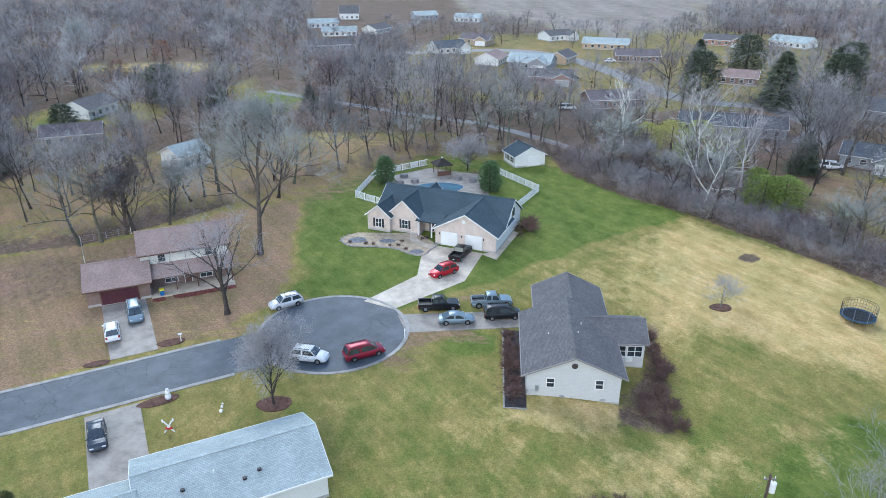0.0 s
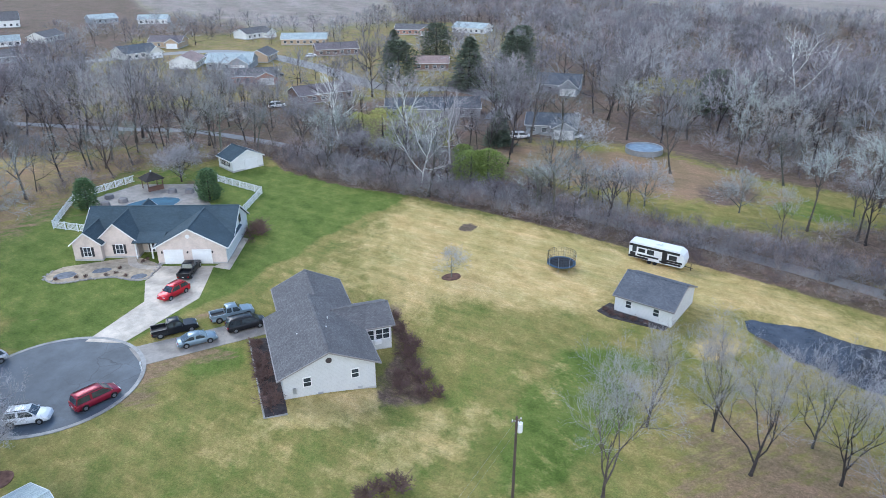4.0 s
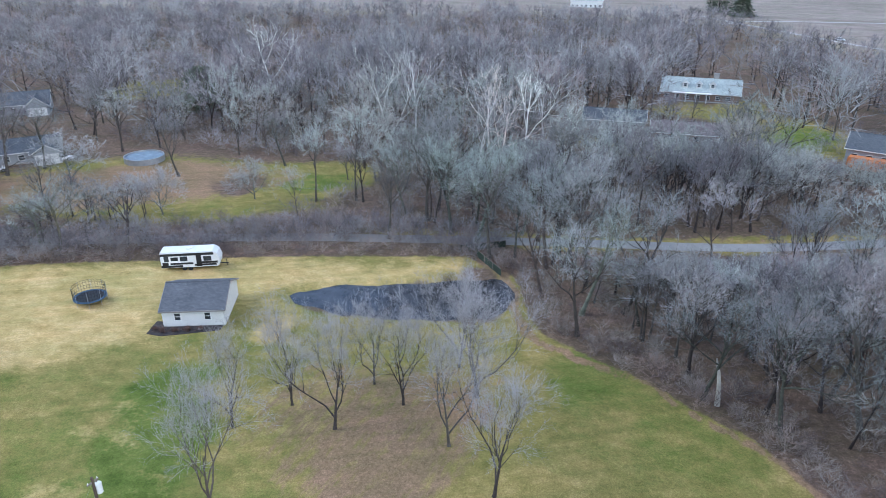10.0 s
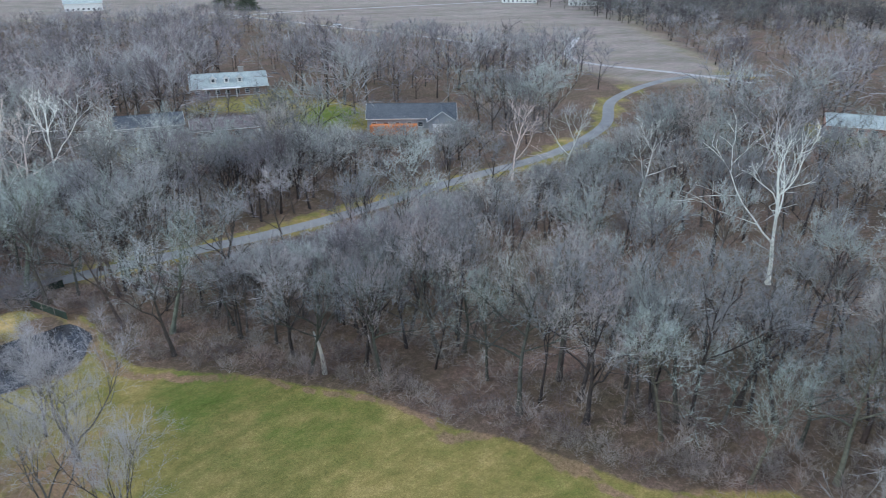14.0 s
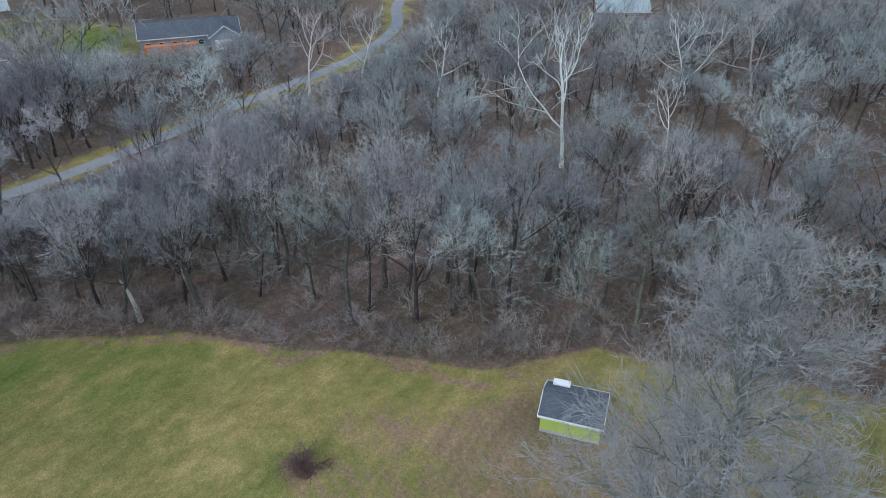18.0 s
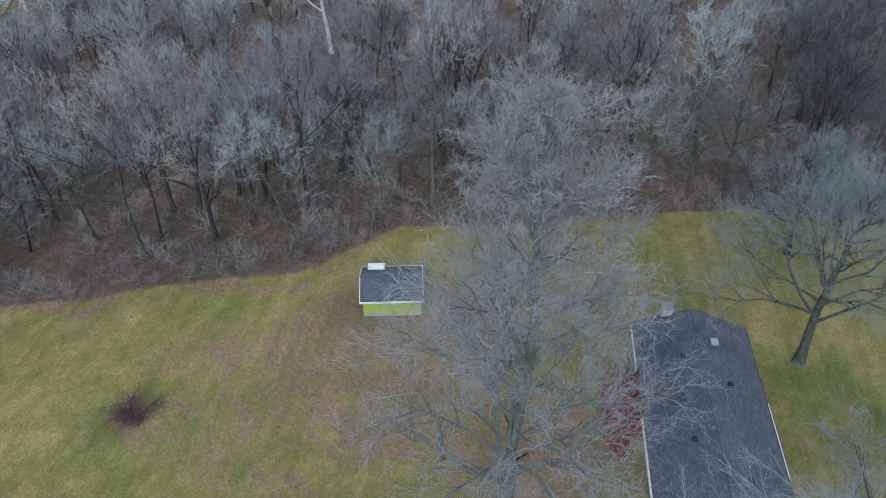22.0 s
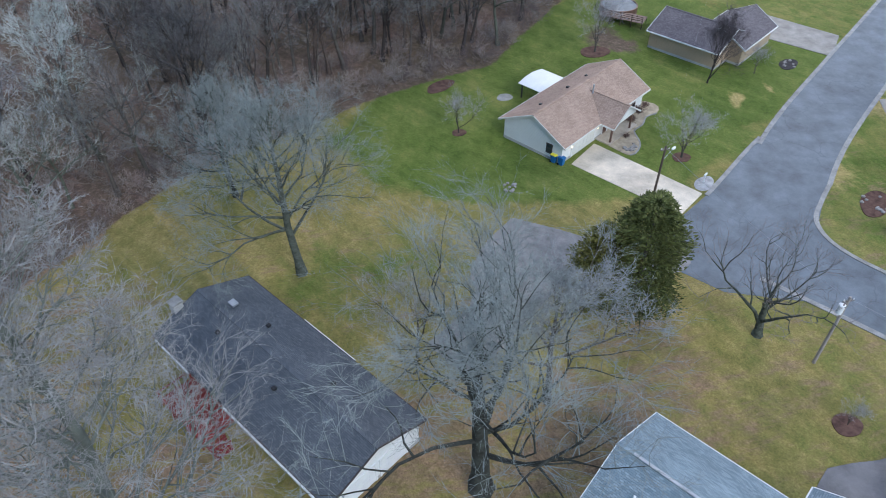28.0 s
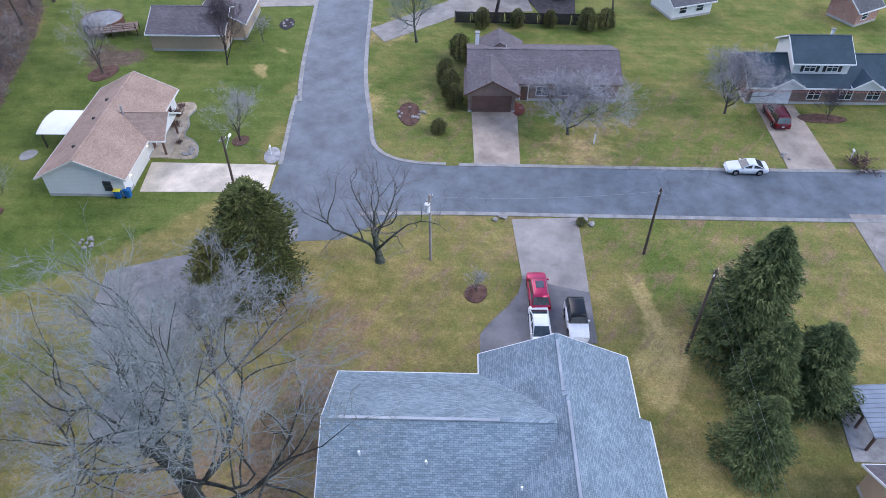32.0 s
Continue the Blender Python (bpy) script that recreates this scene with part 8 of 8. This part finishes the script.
# ---- trampoline, travel trailer, above-ground pool ----
def trampoline(x0, y0, label, pad):
    tr = thing("trampoline", pose(x0, y0, 0), label, "trampoline")
    bm = bmesh.new()
    bmesh.ops.create_cone(bm, cap_ends=True, segments=32, radius1=1.85, radius2=1.85, depth=0.03, matrix=Matrix.Translation((0, 0, 0.86)))
    part("mat", bm, BLACK, tr)
    ring_pts = [Vector((2.05 * math.cos(a), 2.05 * math.sin(a))) for a in np.linspace(0, 2 * math.pi, 37)]
    strip("pad", ring_pts, 0.2, 0.84, 0.92, pad, tr)
    for k in range(8):
        a = math.pi * k / 4
        x, y = 2.2 * math.cos(a), 2.2 * math.sin(a)
        tube("net_pole", (x, y, 0), (x * 1.02, y * 1.02, 2.6), 0.025, 0.025, STEEL, tr, 6)
    bm = bmesh.new()
    for k in range(36):
        a, b = 2 * math.pi * k / 36, 2 * math.pi * (k + 1) / 36
        for z in (1.3, 1.75, 2.2, 2.55):
            add_tube(bm, (2.2 * math.cos(a), 2.2 * math.sin(a), z), (2.2 * math.cos(b), 2.2 * math.sin(b), z), 0.02, 0.02, 3, False)
        add_tube(bm, (2.2 * math.cos(a), 2.2 * math.sin(a), 0.9), (2.2 * math.cos(a), 2.2 * math.sin(a), 2.55), 0.02, 0.02, 3, False)
    part("net", bm, BLACK, tr)


trampoline(56.6, 83.3, "round trampoline with a dark mat and net", plain("blue_pad", (0.05, 0.09, 0.14), 0.6))
trampoline(-101.3, -51.5, "netted trampoline with a bright blue rim", plain("bright_blue_pad", (0.08, 0.35, 0.55), 0.6))

RV_WHITE = plain("trailer_white", (0.76, 0.77, 0.77), 0.35, 0, 0.05)
rv = thing("travel_trailer", pose(71.6, 78.6, 0, 0, 0, -57.3), "white travel trailer with dark graphics", "trailer")
bm = bmesh.new()
prof = [(-4.4, 0.55), (-4.45, 3.0), (-4.2, 3.15), (3.4, 3.15), (4.1, 2.7), (4.45, 1.7), (4.3, 0.75), (4.0, 0.55)]
loft(bm, [[(x, y, z) for x, z in prof] for y in (-1.22, 1.22)])
part("body", bm, RV_WHITE, rv)
for k, (a, b, c, d) in enumerate(((-4.2, -3.3, 0.6, 1.5), (-3.0, 0.4, 1.05, 1.35), (-1.5, -0.4, 1.6, 2.4), (-3.9, -3.2, 1.6, 2.6), (0.9, 1.7, 0.65, 2.5), (2.0, 3.2, 1.5, 2.3), (0.6, 3.9, 0.75, 1.05), (-2.9, -1.8, 1.7, 2.3))):
    box("window" if c > 1.4 else "dark_band", a, b, -1.245, -1.2, c, d, GLASS if c > 1.4 else BLACK, rv)
box("dark_band", -4.42, 3.6, -1.236, -1.2, 2.5, 2.9, BLACK, rv)
box("dark_band", -4.42, -1.2, -1.237, -1.2, 0.6, 0.95, BLACK, rv)
box("dark_band", 1.2, 4.1, -1.235, -1.2, 1.1, 1.45, BLACK, rv)
box("air_conditioner", -0.6, 0.4, -0.4, 0.4, 3.15, 3.4, RV_WHITE, rv, "", None, 0.06)
for x in (-0.4, 0.5):
    for s in (-1, 1):
        bm = bmesh.new()
        bmesh.ops.create_cone(bm, cap_ends=True, segments=16, radius1=0.36, radius2=0.36, depth=0.22, matrix=pose(x - 0.6, s * 1.1, 0.36, 90, 0, 0))
        part("wheel", bm, RUBBER, rv)
tube("hitch", (4.2, 0, 0.5), (5.5, 0, 0.45), 0.08, 0.06, BLACK, rv)
tube("jack", (5.2, 0, 0), (5.2, 0, 1.1), 0.05, 0.05, BLACK, rv)

gp = thing("above_ground_pool", pose(109, 129.5, 0), "round above-ground pool with pale wall", "pool")
ring_pts = [Vector((4.3 * math.cos(a), 4.3 * math.sin(a))) for a in np.linspace(0, 2 * math.pi, 41)]
strip("pool_wall", ring_pts, 0.12, 0, 1.3, STEEL, gp)
bm = bmesh.new()
bmesh.ops.create_cone(bm, cap_ends=True, segments=40, radius1=4.2, radius2=4.2, depth=0.05, matrix=Matrix.Translation((0, 0, 0.95)))
part("cover", bm, plain("grey_blue_cover", (0.2, 0.26, 0.32), 0.4, 0, 0.3), gp)

rp = thing("above_ground_pool", pose(-50.8, -102.0, 0), "round above-ground pool under a grey cover", "pool")
strip("pool_wall", [q * 0.68 for q in ring_pts], 0.1, 0, 1.2, BROWN_TRIM, rp)
bm = bmesh.new()
bmesh.ops.create_cone(bm, cap_ends=True, segments=40, radius1=2.85, radius2=2.85, depth=0.05, matrix=Matrix.Translation((0, 0, 1.08)))
part("cover", bm, plain("slate_blue_cover", (0.1, 0.125, 0.155), 0.5, 0, 0.3), rp)
dk = thing("pool_deck", pose(-49.9, -98.0, 0, 0, 0, -40), "raised red-brown timber deck beside a pool", "deck")
for k in range(9):
    box_ = bmesh.new()
    bmesh.ops.create_cube(box_, size=1.0, matrix=Matrix.Translation((0, -1.28 + 0.32 * k, 1.0)) @ Matrix.Diagonal((7.0, 0.3, 0.06, 1)))
    part("board", box_, BROWN_TRIM, dk)
for k in range(5):
    tube("post", (-3.4 + 1.7 * k, 1.36, 0), (-3.4 + 1.7 * k, 1.36, 1.95), 0.06, 0.06, TIMBER, dk)
    tube("post", (-3.4 + 1.7 * k, -1.36, 0), (-3.4 + 1.7 * k, -1.36, 1.0), 0.06, 0.06, TIMBER, dk)
for z in (1.35, 1.65, 1.95):
    tube("rail", (-3.45, 1.36, z), (3.45, 1.36, z), 0.045, 0.045, TIMBER, dk)

# ---- patio shelter and white house beside the spruces ----
ps = thing("patio_shelter", pose(-45.6, 6.4, 0, 0, 0, GRID + 90), "open shelter with a grey metal roof over a patio", "shelter")
for sx in (-4.2, -2.2, -0.2):
    for sy in (-0.3, -3.6):
        box("post", sx - 0.08, sx + 0.08, sy - 0.08, sy + 0.08, 0, 2.3, BROWN_TRIM, ps)
roof_slope(ps, [(0.2, 0.1, 2.35), (-4.6, 0.1, 2.35), (-4.6, -4.0, 2.75), (0.2, -4.0, 2.75)], STEEL, 1, 0.08)
for k in range(12):
    box("roof_rib", -4.5 + k * 0.42, -4.46 + k * 0.42, -4.0, 0.1, 2.34, 2.4, STEEL, ps, "", Matrix.Translation((0, 0, 0.0)) @ Matrix(((1, 0, 0, 0), (0, 1, 0, 0), (0, -0.0976, 1, 0.02), (0, 0, 0, 1))))
tagged(slab("patio", [(-46.8, 5.4), (-40.8, 8.6), (-43.4, 12.5), (-49.5, 9.2)], -0.1, 0.06, GRAVEL), "pale stone patio", "patio", kind="structure")
Mh = thing("house", pose(-38.4, 9.2, 0, 0, 0, GRID + 90), "white-trimmed house with a grey roof beside the patio", "house")
gable(Mh, -6.5, 0.2, -9.5, -0.2, 2.6, 4.6, "y", BEIGE_SIDING, ROOF_MAUVE, 0.45)
window(Mh, -3.0, -0.2, 0.9, 180, 1.2, 1.2)

# ---- gardens by the side street ----
gv = thing("shade_shelter", pose(-30.2, -78.8, 0, 0, 0, GRID + 90), "garden shelter with a white curved roof", "shelter")
for sx in (-2.2, 2.2):
    for sy in (-1.6, 1.6):
        box("post", sx - 0.07, sx + 0.07, sy - 0.07, sy + 0.07, 0, 2.2, DARK_TRIM, gv)
bm = bmesh.new()
arc_r = [[(-2.6 + 5.2 * i / 8, y, 2.2 + 0.42 * math.sin(math.pi * i / 8)) for i in range(9)] + [(2.6 - 5.2 * i / 8, y, 2.14 + 0.42 * math.sin(math.pi * (8 - i) / 8)) for i in range(9)] for y in (-2.0, 2.0)]
loft(bm, arc_r)
part("roof", bm, TRIM, gv)
dk = thing("deck", pose(-30.5, -74.8, 0, 0, 0, GRID + 90), "brown timber deck beside the house", "deck")
box("floor", -3, 3, -1.6, 1.6, 0, 0.5, BROWN_TRIM, dk)
for k in range(7):
    box("post", -3 + k, -2.92 + k, 1.5, 1.6, 0.5, 1.4, BROWN_TRIM, dk)
box("rail", -3, 3, 1.5, 1.6, 1.36, 1.44, BROWN_TRIM, dk)
bed(-25.3, -79.3, 1.1, 0.9, 0, KERB, "round stone fire ring on the lawn", 2)
bed(-17.5, -84.0, 2.4, 1.2, 30, MULCH, "kidney bed with stone edging", 2)
BIN_BLUE = plain("blue_bin_plastic", (0.02, 0.13, 0.34), 0.4)
BIN_YELLOW = plain("yellow_bin_lid", (0.75, 0.65, 0.05), 0.4)


def wheelie_bin(x, y, deg, lid):
    b = thing("wheeled_bin", pose(x, y, 0, 0, 0, deg), "blue wheeled bin with a %s lid by the garage" % ("yellow" if lid is BIN_YELLOW else "blue"), "bin", "bins")
    bm = bmesh.new()
    loft(bm, [[(-0.24, -0.28, 0.05), (0.24, -0.28, 0.05), (0.24, 0.28, 0.05), (-0.24, 0.28, 0.05)], [(-0.3, -0.36, 1.0), (0.3, -0.36, 1.0), (0.3, 0.36, 1.0), (-0.3, 0.36, 1.0)]])
    part("body", bm, BIN_BLUE, b)
    box("lid", -0.33, 0.33, -0.4, 0.4, 1.0, 1.1, lid, b, "", None, 0.03)
    for s in (-1, 1):
        bm = bmesh.new()
        bmesh.ops.create_cone(bm, cap_ends=True, segments=12, radius1=0.13, radius2=0.13, depth=0.06, matrix=pose(s * 0.3, 0.26, 0.12, 0, 90, 0))
        part("wheel", bm, RUBBER, b)


wheelie_bin(-26.9, -63.8, 215, BIN_YELLOW)
wheelie_bin(-27.6, -63.1, 215, BIN_BLUE)
wheelie_bin(-41.0, 90.6, 22, BIN_YELLOW)
picket_fence([(-83.4, -59.4), (-94.7, -42.5)], plain("dark_fence_boards", (0.05, 0.045, 0.042), 0.9, 0, 0.3, 2, 0.2), "dark weathered board fence behind a garden", 1.8, 2.4, True)


def mailbox(x, y, deg, label="white mailbox on a post"):
    b = thing("mailbox", pose(x, y, 0, 0, 0, deg), label, "mailbox", "mailboxes")
    box("post", -0.06, 0.06, -0.06, 0.06, -0.1, 1.05, TRIM, b)
    bm = bmesh.new()
    loft(bm, [[(-0.26, -0.09, 1.05), (-0.26, 0.09, 1.05), (-0.26, 0.09, 1.2), (-0.26, 0.0, 1.29), (-0.26, -0.09, 1.2)], [(0.26, -0.09, 1.05), (0.26, 0.09, 1.05), (0.26, 0.09, 1.2), (0.26, 0.0, 1.29), (0.26, -0.09, 1.2)]])
    part("box", bm, TRIM, b)


mailbox(-42.3, -56.4, 35)
mailbox(-5.0, 78.9, 90, "dark mailbox beside the turning circle")
mailbox(-34.0, 78.0, 20)
mailbox(-66.9, -27.0, 35, "grey brick-footed mailbox by the kerb")
mailbox(-82.0, -1.5, 35)
for x, y, kind in ((-31.2, 65.6, 0), (-29.0, 59.8, 1), (-24.4, 63.0, 2)):
    deco = thing("yard_ornament", pose(x, y, 0, 0, 0, 10) @ Matrix.Scale(0.72 if kind == 1 else 1.0, 4), ("white snowman-like yard ornament", "crossed red and white candy canes on the lawn", "white wire deer-shaped ornament")[kind], "ornament")
    if kind == 1:
        for s in (-1, 1):
            bm = bmesh.new()
            pts = [Vector((s * (0.7 - 1.2 * t / 6), 0, 1.9 * t / 6)) for t in range(7)] + [Vector((s * (-0.5 - 0.3 * math.sin(a)), 0, 1.9 + 0.3 * (1 - math.cos(a)) * 0.8)) for a in (0.8, 1.6, 2.4)]
            for a, b in zip(pts, pts[1:]):
                add_tube(bm, a, b, 0.12, 0.12, 8)
            part("cane", bm, TRIM, deco)
        box("bow", -0.5, 0.5, -0.12, 0.12, 0.55, 0.95, plain("red_bow", (0.5, 0.02, 0.03)), deco, "", None, 0.06)
    else:
        bm = bmesh.new()
        for z, r in ((0.35, 0.38), (0.9, 0.28), (1.3, 0.2)):
            bmesh.ops.create_uvsphere(bm, u_segments=12, v_segments=8, radius=r if kind == 0 else r * 0.6, matrix=Matrix.Translation((0.15 * kind * (z - 0.5), 0, z)))
        part("figure", bm, TRIM, deco)

# grain bins by the far farm
for k, (x, y) in enumerate(((455, -210), (462, -218), (450, -200))):
    sb = thing("grain_bin", pose(x, y, 0), "pale steel grain bin by a farm", "silo", "grain bins")
    tube("shell", (0, 0, 0), (0, 0, 10), 5, 5, STEEL, sb, 20)
    tube("roof", (0, 0, 10), (0, 0, 12.5), 5.2, 0.6, STEEL, sb, 20)
# loose things in the gardens
st = thing("dead_trunk", pose(70.5, 0.5, 0), "broken pale dead trunk at the wood's edge", "dead tree")
bm = bmesh.new()
pp = [Vector((0, 0, -0.2)), Vector((-0.1, 0.1, 2.0)), Vector((-0.3, 0.4, 4.2)), Vector((-0.2, 0.9, 6.0))]
for a, b, r0, r1 in zip(pp, pp[1:], (0.34, 0.26, 0.2), (0.26, 0.2, 0.1)):
    add_tube(bm, a, b, r0, r1, 8)
part("trunk", bm, plain("weathered_dead_wood", (0.4, 0.37, 0.33), 0.9, 0, 0.3), st)


# ---- bed before the outbuilding, wire fence behind the two-storey house ----
def beside_shed(a, b):
    return (55.4 + 0.5 * a - 0.866 * b, 68.8 - 0.866 * a - 0.5 * b)


tagged(slab("mulch_bed", [beside_shed(-1.0, -2.0), beside_shed(-1.4, 1.2), beside_shed(0.6, 1.9), beside_shed(4.0, 1.5), beside_shed(8.0, 0.9), beside_shed(8.2, -0.3)], -0.1, 0.06, DARK_MULCH), "dark mulch bed before the outbuilding", "garden bed", kind="structure")
for k, (a, b) in enumerate(((-0.6, 0.4), (0.6, 1.0), (2.2, 0.9), (3.8, 0.8), (5.4, 0.6))):
    plant("twig_bush", *beside_shed(a, b), 0.8 + 0.2 * (k % 2), "small russet shrub before the outbuilding", 60 * k, "shrubs by the outbuilding", "shrub")
wf = thing("wire_fence", Matrix(), "low wire fence with white posts behind the house", "fence")
run = [Vector((-57.7, 101.9)), Vector((-62.2, 110.1)), Vector((-55.2, 114.1))]
for a, b in zip(run, run[1:]):
    for k in range(5):
        p = a.lerp(b, k / 4)
        tube("post", (p.x, p.y, -0.1), (p.x, p.y, 1.25), 0.05, 0.05, TRIM if k in (0, 4) else STEEL, wf, 6)
    for z in (0.1, 0.5, 0.9, 1.2):
        tube("wire", (a.x, a.y, z), (b.x, b.y, z), 0.012, 0.012, STEEL, wf, 4)
GREEN_MESH = plain("dark_green_mesh", (0.03, 0.045, 0.032), 0.8, 0, 0.3, 2)
corner_fence = thing("fence", Matrix(), "low dark green mesh fence at the corner of the dry lawn", "fence")
for run in (((95.0, 43.5), (100.1, 37.2)), ((94.6, 40.1), (89.6, 33.9))):
    for a, b in zip(run, run[1:]):
        a, b = Vector(a), Vector(b)
        deg, n = math.degrees(math.atan2(b.y - a.y, b.x - a.x)), max(1, round((b - a).length / 2.4))
        for k in range(n):
            p = a.lerp(b, k / n)
            m = pose(p.x, p.y, 0, 0, 0, deg)
            box("post", -0.05, 0.05, -0.05, 0.05, -0.1, 1.35, GREY_TIMBER, corner_fence, "", m)
            box("mesh_panel", 0.06, (b - a).length / n - 0.06, -0.015, 0.015, 0.05, 1.2, GREEN_MESH, corner_fence, "", m)
            box("rail", 0.06, (b - a).length / n - 0.06, -0.03, 0.03, 1.2, 1.28, GREY_TIMBER, corner_fence, "", m)
